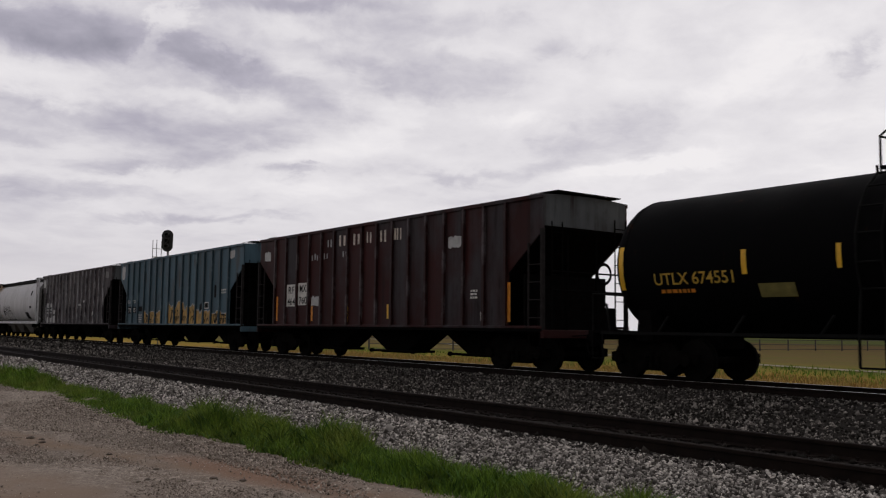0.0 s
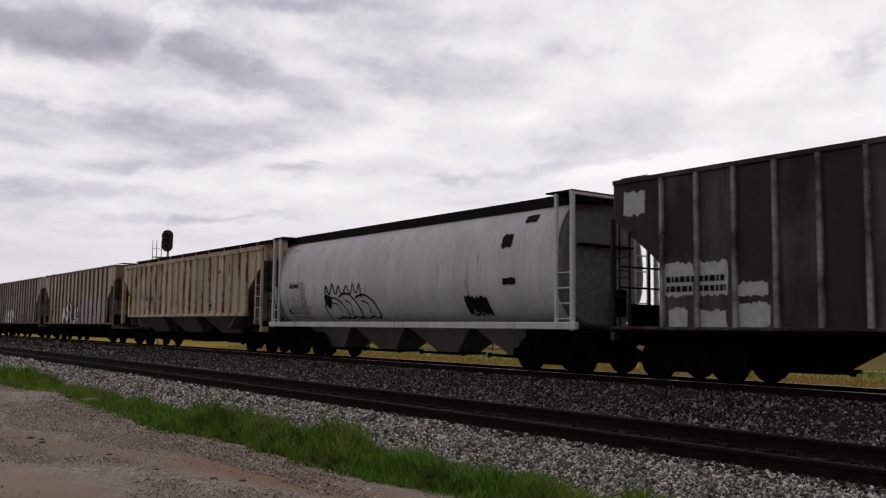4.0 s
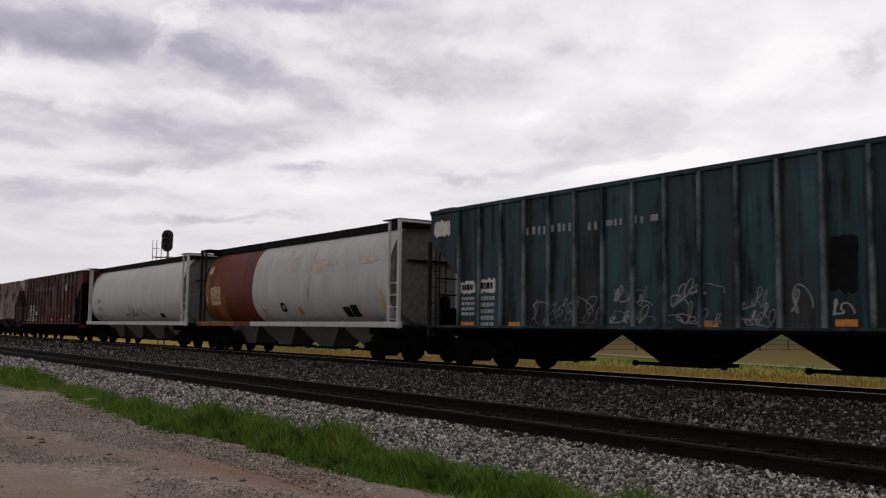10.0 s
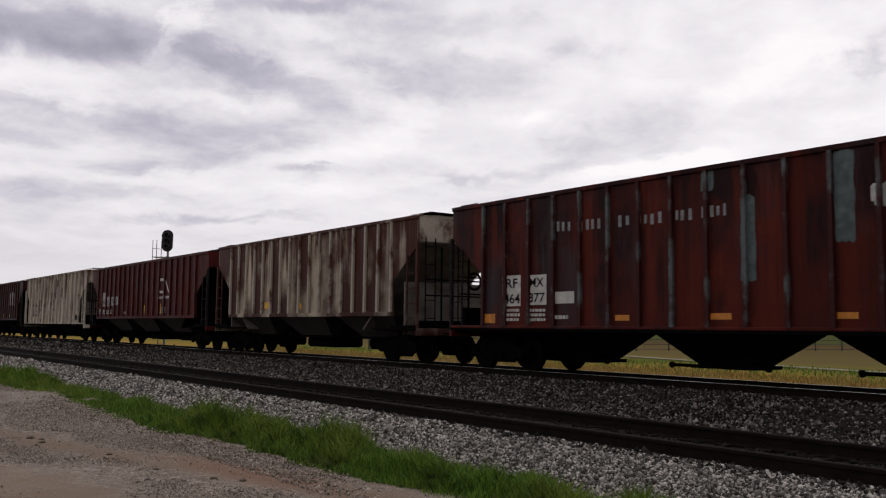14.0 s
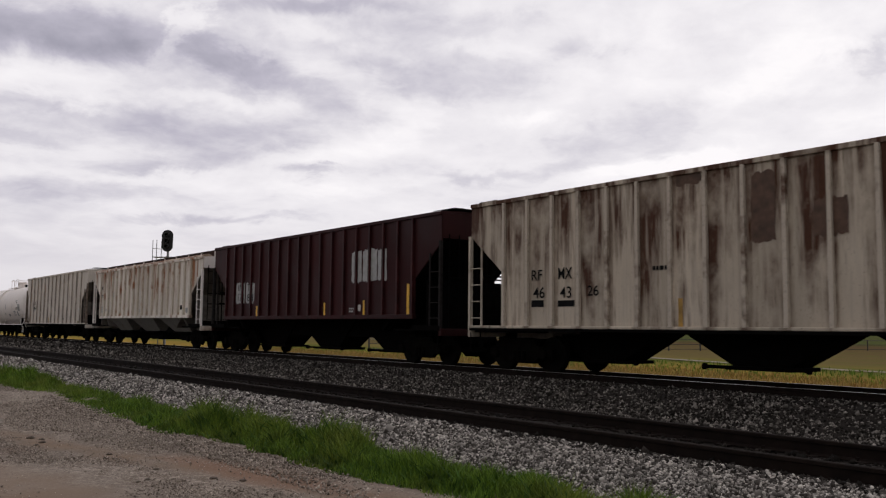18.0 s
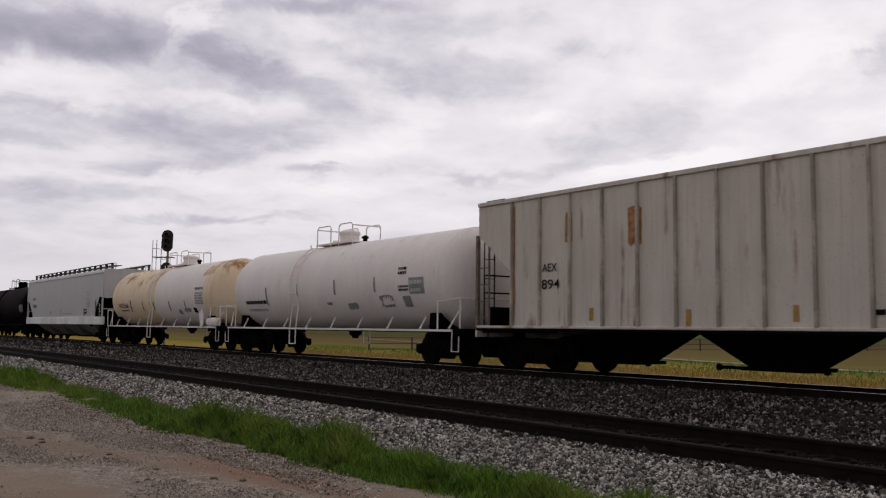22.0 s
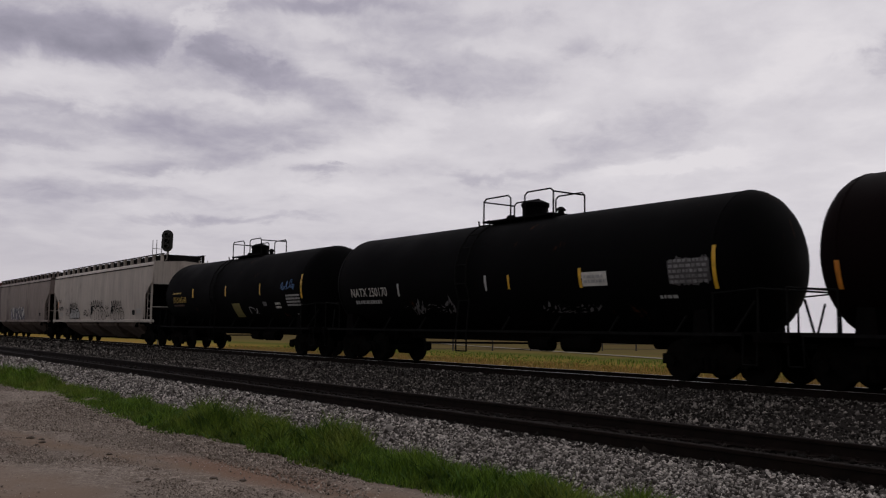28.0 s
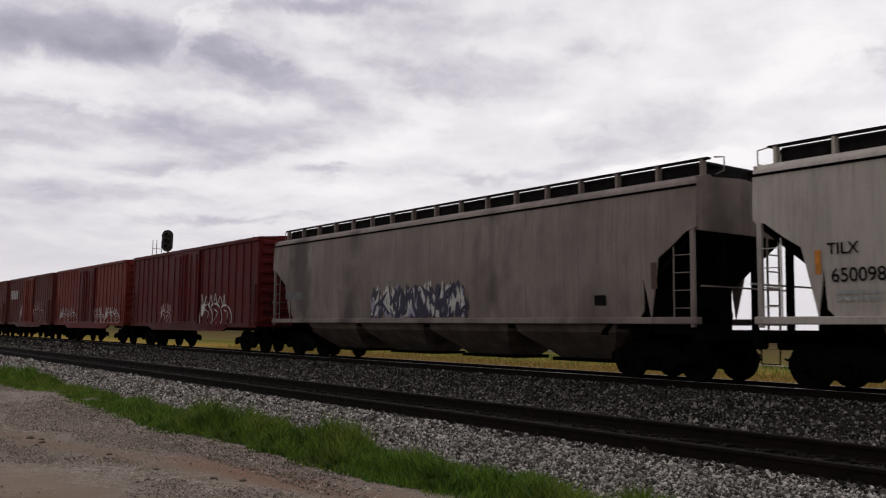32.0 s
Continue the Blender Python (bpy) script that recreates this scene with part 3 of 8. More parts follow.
FIELD = ground_material()
LOT = lot_material()
STONE_LIGHT = ballast_material("pale_limestone_ballast", (0.052, 0.045, 0.04), (0.78, 0.72, 0.665), (0.04, 0.033, 0.029))
STONE_DARK = ballast_material("weathered_grey_ballast", (0.0145, 0.012, 0.0105), (0.42, 0.38, 0.345), (0.0105, 0.009, 0.008), 4.0)
STONE_BLACK = ballast_material("near_black_ballast", (0.009, 0.0075, 0.0065), (0.045, 0.038, 0.033), (0.007, 0.006, 0.005))
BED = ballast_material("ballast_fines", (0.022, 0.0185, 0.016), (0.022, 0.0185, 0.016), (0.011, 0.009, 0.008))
TIE = plain("creosoted_tie", (0.018, 0.0125, 0.0095), 0.9, var=0.5, scale=9)
RAIL = plain("rusty_rail", (0.011, 0.0068, 0.0054), 0.85, 0.0, spec=0.12, var=0.4)


def lumpy(x, y, a=0.05):
    return a * (noise.noise((x * 0.5, y * 0.5, 0.3)) + 0.5 * noise.noise((x * 1.7, y * 1.7, 4.1)))


PROFILE = [(-60, -0.62), (2.0, -0.6), (4.7, -0.58), (5.9, -0.52), (6.2, -0.46), (6.75, -0.27), (6.95, -0.24), (7.3, -0.25), (7.45, -0.283), (9.2, -0.283), (9.3, -0.26), (9.8, -0.27), (11.6, -0.42), (13.9, -0.19), (14.3, -0.145), (17.3, -0.145), (17.9, -0.3), (19.2, -0.75), (24, -0.9), (60, -1.0)]


def height(y):
    for (a, za), (b, zb) in zip(PROFILE, PROFILE[1:]):
        if y <= b:
            return za + (zb - za) * max(0.0, y - a) / (b - a)
    return PROFILE[-1][1]


def sheet(name, xs, ys, mat, zf):
    verts = [(x, y, zf(x, y)) for y in ys for x in xs]
    w = len(xs)
    faces = [(j * w + i, j * w + i + 1, (j + 1) * w + i + 1, (j + 1) * w + i) for j in range(len(ys) - 1) for i in range(w - 1)]
    me = bpy.data.meshes.new(name)
    me.from_pydata(verts, [], faces)
    me.polygons.foreach_set("use_smooth", [True] * len(faces))
    me.materials.append(mat)
    return new(name, me)


def spread(lo, hi, near, far, mid=0.0):
    """Steps that widen with the distance from mid."""
    out, v = [mid], mid
    while v < hi:
        v += near + (abs(v - mid) / 60.0) ** 2 * far
        out.append(min(v, hi))
    v = mid
    while v > lo:
        v -= near + (abs(v - mid) / 60.0) ** 2 * far
        out.insert(0, max(v, lo))
    return out


far_y = sorted(set([-4000, -600, -60, -20, -5] + [round(2 + 0.35 * i, 2) for i in range(9)] + [5.3, 5.6, 5.9, 6.2, 6.5, 6.75, 6.95, 7.5, 8.2, 9.3, 9.8, 10.4, 11.0, 11.6, 12.4, 13.2, 13.9, 14.3, 15.5, 17.3, 17.9, 18.5, 19.2, 21, 24, 28, 33, 40, 50, 65, 90, 140, 250, 600, 1500, 4000]))
ground = sheet("ground", spread(-4000, 4000, 0.6, 6.0, -8.0), far_y, FIELD, lambda x, y: height(y) + (lumpy(x, y, 0.03) if y < 6 or y > 18 else 0.0) - (0.16 if y < 5.7 else 0.03))
tagged(ground, "flat dry field with yellowed and green grass", "ground", kind="structure")
lot = sheet("gravel_lot", [-70 + 0.5 * i for i in range(200)], [-25 + 0.9 * i for i in range(28)] + [0.4 + 0.2 * i for i in range(29)], LOT, lambda x, y: height(y) + lumpy(x, y, 0.035))
tagged(lot, "packed grey-brown gravel lot beside the tracks", "gravel lot", kind="structure")
bed_near = sheet("ballast_bed_near", spread(-300, 300, 0.5, 3.0, -8.0), [6.02, 6.2, 6.45, 6.75, 6.95, 7.6, 8.4, 9.3, 9.8, 10.6, 11.6], BED, lambda x, y: height(y) + lumpy(x, y, 0.02))
tagged(bed_near, "pale crushed-stone bed of the empty track", "track bed", kind="structure")
bed_far = sheet("ballast_bed_far", spread(-300, 300, 0.5, 3.0, -8.0), [11.6, 12.4, 13.2, 13.9, 14.3, 15.2, 16.4, 17.3, 17.9, 18.6, 19.3], BED, lambda x, y: height(y) + lumpy(x, y, 0.02) + 0.004)
tagged(bed_far, "dark grey crushed-stone bed under the train's track", "track bed", kind="structure")

# rails with head, web and foot
RAIL_SECTION = [(-0.07, 0), (0.07, 0), (0.07, 0.012), (0.012, 0.03), (0.01, 0.125), (0.037, 0.135), (0.037, 0.165), (0.026, 0.172), (-0.026, 0.172), (-0.037, 0.165), (-0.037, 0.135), (-0.01, 0.125), (-0.012, 0.03), (-0.07, 0.012)]


def track(name, rails, top, label, shiny):
    t = thing(name, label, "railway track", kind="structure")
    for y in rails:
        bm = sweep_x(bmesh.new(), [(y + a, top - 0.172 + b) for a, b in RAIL_SECTION], -400, 200)
        r = part("rail", bm, RAIL, t)
        if shiny:
            part("rail_tread", boxed(-400, 200, y - 0.024, y + 0.024, top, top + 0.003), TREAD, t, "polished running surface of the rail")
    bm = boxed(-0.11, 0.11, rails[0] - 0.58, rails[1] + 0.58, -0.17, 0, bevel=0.012)
    me = mesh_of("tie", bm, TIE)
    for i in range(150):
        x = -72 + i * 0.53
        o = part("tie", me, TIE, t)
        o.location = (x + random.uniform(-0.03, 0.03), random.uniform(-0.06, 0.06), top - 0.176 + random.uniform(-0.012, 0.004))
        o.rotation_euler = (0, 0, random.uniform(-0.02, 0.02))
    clip = boxed(-0.09, 0.09, -0.16, 0.16, 0, 0.02, bevel=0.004)
    box(clip, -0.05, -0.02, -0.1, -0.075, 0.02, 0.055)
    box(clip, 0.02, 0.05, 0.075, 0.1, 0.02, 0.055)
    cm = mesh_of("tie_plate", clip, RAIL)
    for i in range(60, 150):
        for y in rails:
            o = part("tie_plate", cm, RAIL, t)
            o.location = (-72 + i * 0.53, y, top - 0.178)
    return t


near_track = track("near_track", NEAR_RAILS, NEAR_Z, "empty rusty track on dark wooden ties", False)
far_track = track("far_track", FAR_RAILS, 0.0, "track with polished rails that the train runs on", True)


# crushed stone: angular lumps, all real geometry
def stone_shapes(n, seed, detail=1):
    rng = np.random.default_rng(seed)
    bm = bmesh.new()
    bmesh.ops.create_icosphere(bm, subdivisions=detail, radius=1.0)
    base = np.array([v.co[:] for v in bm.verts])
    tri = np.array([[v.index for v in f.verts] for f in bm.faces])
    bm.free()
    low = np.array([(1, 0, 0), (-1, 0, 0), (0, 1, 0), (0, -1, 0), (0, 0, 1), (0, 0, -1)], float)
    ltri = np.array([(0, 2, 4), (2, 1, 4), (1, 3, 4), (3, 0, 4), (2, 0, 5), (1, 2, 5), (3, 1, 5), (0, 3, 5)])
    hi_s = []
    for _ in range(n):
        p = base * 1.15
        for cut in rng.normal(size=(9, 3)):
            cut /= np.linalg.norm(cut)
            p = p - np.maximum(0, p @ cut - rng.uniform(0.55, 0.85))[:, None] * cut
        hi_s.append(p * rng.uniform(0.7, 1.25, 3) + rng.uniform(-0.06, 0.06, p.shape))
    lo_s = [low * rng.uniform(0.7, 1.3, (6, 1)) * rng.uniform(0.7, 1.1, 3) + rng.uniform(-0.2, 0.2, (6, 3)) for _ in range(n)]
    return hi_s, tri, lo_s, ltri


def stones(name, count, place, size, mat, seed, coarse, label, kind="stuff", category="ballast"):
    rng = np.random.default_rng(seed)
    hi_s, tri, lo_s, ltri = stone_shapes(24, seed)
    shp, tr = (lo_s, ltri) if coarse else (hi_s, tri)
    x, y = place(rng, count)
    s = size * rng.lognormal(0, 0.33, count)
    z = np.interp(y, [p[0] for p in PROFILE], [p[1] for p in PROFILE]) + s * rng.uniform(-0.1, 0.75, count)
    a, b = rng.uniform(0, 2 * np.pi, count), rng.uniform(-0.7, 0.7, count)
    k = rng.integers(0, 24, count)
    S = np.array(shp)[k] * s[:, None, None]
    ca, sa, cb, sb = np.cos(a), np.sin(a), np.cos(b), np.sin(b)
    X = S[:, :, 0] * ca[:, None] - S[:, :, 1] * sa[:, None]
    Y = S[:, :, 0] * sa[:, None] + S[:, :, 1] * ca[:, None]
    Y2 = Y * cb[:, None] - S[:, :, 2] * sb[:, None]
    Z = Y * sb[:, None] + S[:, :, 2] * cb[:, None]
    P = np.stack([X + x[:, None], Y2 + y[:, None], Z + z[:, None]], 2)
    nv = P.shape[1]
    F = (tr[None] + (np.arange(count) * nv)[:, None, None]).reshape(-1, 3)
    me = bpy.data.meshes.new(name)
    me.vertices.add(count * nv)
    me.vertices.foreach_set("co", P.reshape(-1))
    me.loops.add(len(F) * 3)
    me.loops.foreach_set("vertex_index", F.reshape(-1).astype(np.int32))
    me.polygons.add(len(F))
    me.polygons.foreach_set("loop_start", np.arange(0, len(F) * 3, 3, dtype=np.int32))
    me.update(calc_edges=True)
    me.materials.append(mat)
    return tagged(new(name, me), label, category, kind=kind)


def strip(x0, x1, y0, y1, power=1.0):
    """Places spread over a strip of the plan, denser towards x1."""
    def place(rng, n):
        return x1 - (x1 - x0) * rng.random(n) ** power, rng.uniform(y0, y1, n)
    return place


STONES = 1.0
stones("ballast_shoulder", int(62000 * STONES), strip(-9.5, -1, 5.95, 7.3, 1.2), 0.012, STONE_LIGHT, 3, False, "pale crushed limestone on the near shoulder")
stones("ballast_shoulder_middle", int(52000 * STONES), strip(-32, -9.5, 5.95, 7.2, 1.4), 0.0185, STONE_LIGHT, 9, True, "pale crushed limestone on the near shoulder")
stones("ballast_shoulder_far_end", int(24000 * STONES), strip(-80, -32, 5.95, 7.0, 1.4), 0.032, STONE_LIGHT, 4, True, "pale crushed limestone on the near shoulder")
stones("ballast_at_tie_ends", 9000, strip(-40, -1, 6.9, 7.36, 1.3), 0.019, STONE_BLACK, 31, True, "dark crushed stone between the tie ends")
stones("ballast_between_rails", int(8000 * STONES), strip(-40, 3, 7.5, 8.7, 1.3), 0.026, STONE_BLACK, 5, True, "dark crushed stone between the rails")
stones("ballast_between_tracks", int(130000 * STONES), strip(-42, 6, 8.95, 14.75, 1.45), 0.021, STONE_DARK, 6, True, "grey crushed stone between the two tracks")
stones("ballast_between_tracks_far_end", int(30000 * STONES), strip(-120, -42, 8.95, 14.75, 1.6), 0.04, STONE_DARK, 7, True, "grey crushed stone between the two tracks")
stones("ballast_far_side", int(12000 * STONES), strip(-60, 10, 15.2, 18.4, 1.3), 0.035, STONE_BLACK, 8, True, "grey crushed stone under the train")

# ---- freight cars; each stands in its own space: x forward, y away from the camera, z up from the rail top ----
HALF = 1.50


def wheelset(name="wheelset"):
    bm = bmesh.new()
    for s in (-1, 1):
        y = s * 0.7175
        prof = [(-0.065 * 1, 0.0), (-0.065, 0.38), (-0.06, 0.42), (0.045, 0.425), (0.05, 0.45), (0.07, 0.45), (0.07, 0.33), (0.02, 0.3), (0.02, 0.12), (0.08, 0.1), (0.08, 0.0)]
        k = bmesh.new()
        lathe_x(k, [(x * -s, r) for x, r in prof], 20)
        k.transform(Matrix.Translation((0, y, 0)) @ Matrix.Rotation(math.pi / 2, 4, "Z"))
        tmp = bpy.data.meshes.new("t")
        k.to_mesh(tmp)
        k.free()
        bm.from_mesh(tmp)
        bpy.data.meshes.remove(tmp)
    rod(bm, (0, -1.0, 0), (0, 1.0, 0), 0.075, 10)
    return bm


def side_frame(s):
    """A cast three-piece truck side frame with springs, at the near (-1) or far (1) side."""
    y = s * 1.0
    bm = bmesh.new()
    out = [(-1.13, 0.36), (-1.13, 0.56), (-0.62, 0.62), (-0.5, 0.78), (0.5, 0.78), (0.62, 0.62), (1.13, 0.56), (1.13, 0.36), (0.7, 0.36), (0.5, 0.2), (-0.5, 0.2), (-0.7, 0.36)]
    prism(bm, out, y - 0.07, y + 0.07)
    for x in (-0.88, 0.88):
        k = bmesh.new()
        lathe_x(k, [(0, 0), (0, 0.13), (0.09, 0.12), (0.1, 0)], 12)
        k.transform(Matrix.Translation((x, y + s * 0.06, 0.43)) @ Matrix.Rotation(s * math.pi / 2, 4, "Z"))
        tmp = bpy.data.meshes.new("t")
        k.to_mesh(tmp)
        k.free()
        bm.from_mesh(tmp)
        bpy.data.meshes.remove(tmp)
    for x in (-0.16, 0, 0.16):
        rod(bm, (x, y + s * 0.09, 0.26), (x, y + s * 0.09, 0.5), 0.06, 8)
    return bm


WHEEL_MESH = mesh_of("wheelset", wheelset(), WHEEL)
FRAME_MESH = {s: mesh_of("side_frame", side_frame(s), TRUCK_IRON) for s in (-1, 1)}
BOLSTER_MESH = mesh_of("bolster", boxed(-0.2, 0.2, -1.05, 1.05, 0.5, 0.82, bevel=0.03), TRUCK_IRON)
WHEELS = {-1: [], 1: []}


def truck(car, x):
    """A four-wheeled truck under a car."""
    t = new("truck")
    t.parent, t.location = car, (x, 0, 0)
    for s in (-1, 1):
        part("side_frame", FRAME_MESH[s], TRUCK_IRON, t)
        w = part("wheelset", WHEEL_MESH, WHEEL, t)
        w.location = (s * 0.88, 0, 0.43)
        WHEELS[s].append(w)
    part("bolster", BOLSTER_MESH, TRUCK_IRON, t)


def coupler_mesh():
    bm = boxed(-0.55, 0.25, -0.09, 0.09, 0.74, 0.92, bevel=0.02)
    box(bm, 0.2, 0.47, -0.16, 0.14, 0.68, 0.98, bevel=0.04)
    rod(bm, (0.1, -0.12, 0.72), (0.36, -0.3, 0.42), 0.025)
    rod(bm, (0.36, -0.3, 0.42), (0.5, -0.2, 0.5), 0.025)
    rod(bm, (-0.1, -0.9, 0.86), (0.3, -0.1, 0.9), 0.014)
    return bm


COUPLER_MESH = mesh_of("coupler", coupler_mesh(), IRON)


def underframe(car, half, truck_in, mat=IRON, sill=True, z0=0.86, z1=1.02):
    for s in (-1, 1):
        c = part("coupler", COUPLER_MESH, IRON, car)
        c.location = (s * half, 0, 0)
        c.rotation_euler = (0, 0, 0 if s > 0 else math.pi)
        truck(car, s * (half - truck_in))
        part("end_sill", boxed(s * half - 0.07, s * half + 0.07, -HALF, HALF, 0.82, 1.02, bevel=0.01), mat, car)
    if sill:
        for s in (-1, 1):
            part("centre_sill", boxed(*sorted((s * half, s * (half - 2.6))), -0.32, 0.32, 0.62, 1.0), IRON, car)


def ladder(car, x, y, z0, z1, mat, width=0.42, rungs=6, along="x", r=0.022, name="ladder"):
    bm = bmesh.new()
    d = (width / 2, 0) if along == "x" else (0, width / 2)
    for s in (-1, 1):
        rod(bm, (x + s * d[0], y + s * d[1], z0), (x + s * d[0], y + s * d[1], z1), r * 1.2)
    for i in range(rungs):
        z = z0 + (i + 0.5) * (z1 - z0) / rungs
        rod(bm, (x - d[0], y - d[1], z), (x + d[0], y + d[1], z), r * 0.8)
    return part(name, bm, mat, car)


def step_stirrup(car, x, y, mat=IRON):
    part("stirrup", pipe([(x - 0.2, y, 0.95), (x - 0.18, y, 0.45), (x + 0.18, y, 0.45), (x + 0.2, y, 0.95)], 0.016), mat, car)


def roof_walk(car, half, z, mat, posts, base, width=0.5, y=0.0, ends=True, bracket_mat=None):
    """A running board on brackets along the roof."""
    bm = boxed(-half, half, y - width / 2, y + width / 2, z - 0.035, z)
    part("running_board", bm, mat, car)
    n = posts
    me = mesh_of("walkway_bracket", boxed(-0.03, 0.03, y - width / 2, y + width / 2, base - 0.03, z - 0.035 if not bracket_mat else z + 0.004), bracket_mat or mat)
    for i in range(n):
        o = part("walkway_bracket", me, bracket_mat or mat, car)
        o.location.x = -half + 0.15 + (2 * half - 0.3) * i / (n - 1)
    if ends:
        for s in (-1, 1):
            part("grab_iron", pipe([(s * (half - 0.5), y - 0.2, z), (s * (half - 0.45), y - 0.2, z + 0.13), (s * (half - 0.05), y - 0.2, z + 0.13), (s * half, y - 0.2, z)], 0.014), mat, car)


def hatches(car, half, z, mat, n, width=0.62):
    """Round or long loading hatches along the roof."""
    w = 2 * half / n
    bm = boxed(-w * 0.4, w * 0.4, -width / 2, width / 2, z - 0.05, z + 0.07, bevel=0.03)
    me = mesh_of("roof_hatch", bm, mat)
    for i in range(n):
        part("roof_hatch", me, mat, car).location.x = -half + (i + 0.5) * w


def hopper_bay(car, x, top_w, bot_w, z_top, z_bot, y_top, y_bot, mat, name="outlet_bay"):
    """An inverted pyramid with an outlet gate."""
    bm = bmesh.new()
    a = [bm.verts.new((x + sx * top_w / 2, sy * y_top, z_top)) for sx, sy in ((-1, -1), (1, -1), (1, 1), (-1, 1))]
    b = [bm.verts.new((x + sx * bot_w / 2, sy * y_bot, z_bot)) for sx, sy in ((-1, -1), (1, -1), (1, 1), (-1, 1))]
    for i in range(4):
        bm.faces.new((a[(i + 1) % 4], a[i], b[i], b[(i + 1) % 4]))
    bm.faces.new(a)
    bm.faces.new(b[::-1])
    bmesh.ops.recalc_face_normals(bm, faces=bm.faces)
    ob = part(name, bm, mat, car)
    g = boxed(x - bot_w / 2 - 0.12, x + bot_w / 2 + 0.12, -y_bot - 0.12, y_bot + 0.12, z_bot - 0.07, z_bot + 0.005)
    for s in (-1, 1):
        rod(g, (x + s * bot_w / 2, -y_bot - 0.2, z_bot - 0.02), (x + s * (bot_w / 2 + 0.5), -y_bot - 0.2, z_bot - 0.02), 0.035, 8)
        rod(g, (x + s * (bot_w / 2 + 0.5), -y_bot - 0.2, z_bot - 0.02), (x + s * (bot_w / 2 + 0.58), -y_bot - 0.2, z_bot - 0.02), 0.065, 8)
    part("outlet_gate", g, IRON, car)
    return ob


def lobe_bay(car, x, w, mat, foot=0.62):
    """A rounded hopper belly that narrows to its outlet gate."""
    bm = bmesh.new()
    rings = []
    for z, fx, y in ((1.2, 1.0, 1.38), (0.98, 0.97, 1.3), (0.8, 0.84, 1.08), (0.58, 0.32 + foot * 0.6, 0.8), (0.37, foot, 0.48)):
        rings.append([(x + sx * fx * w / 2, sy * y, z) for sx, sy in ((-1, -0.8), (-0.92, -1), (0.92, -1), (1, -0.8), (1, 0.8), (0.92, 1), (-0.92, 1), (-1, 0.8))])
    ends = loft(bm, rings)
    bm.faces.new(ends[0])
    bm.faces.new(ends[-1])
    bmesh.ops.recalc_face_normals(bm, faces=bm.faces)
    part("outlet_bay", bm, mat, car)
    part("outlet_gate", boxed(x - foot * w / 2 - 0.1, x + foot * w / 2 + 0.1, -0.6, 0.6, 0.29, 0.375, bevel=0.01), IRON, car)


def slope_sheet(car, x_out, z_out, x_in, z_in, mat, y=HALF - 0.07):
    """The sloping end floor of the hopper, seen through the cut-away end."""
    bm = bmesh.new()
    prism(bm, [(x_out, z_out), (x_in, z_in), (x_in, z_in - 0.08), (x_out, z_out - 0.08)], -y, y)
    part("slope_sheet", bm, mat, car)


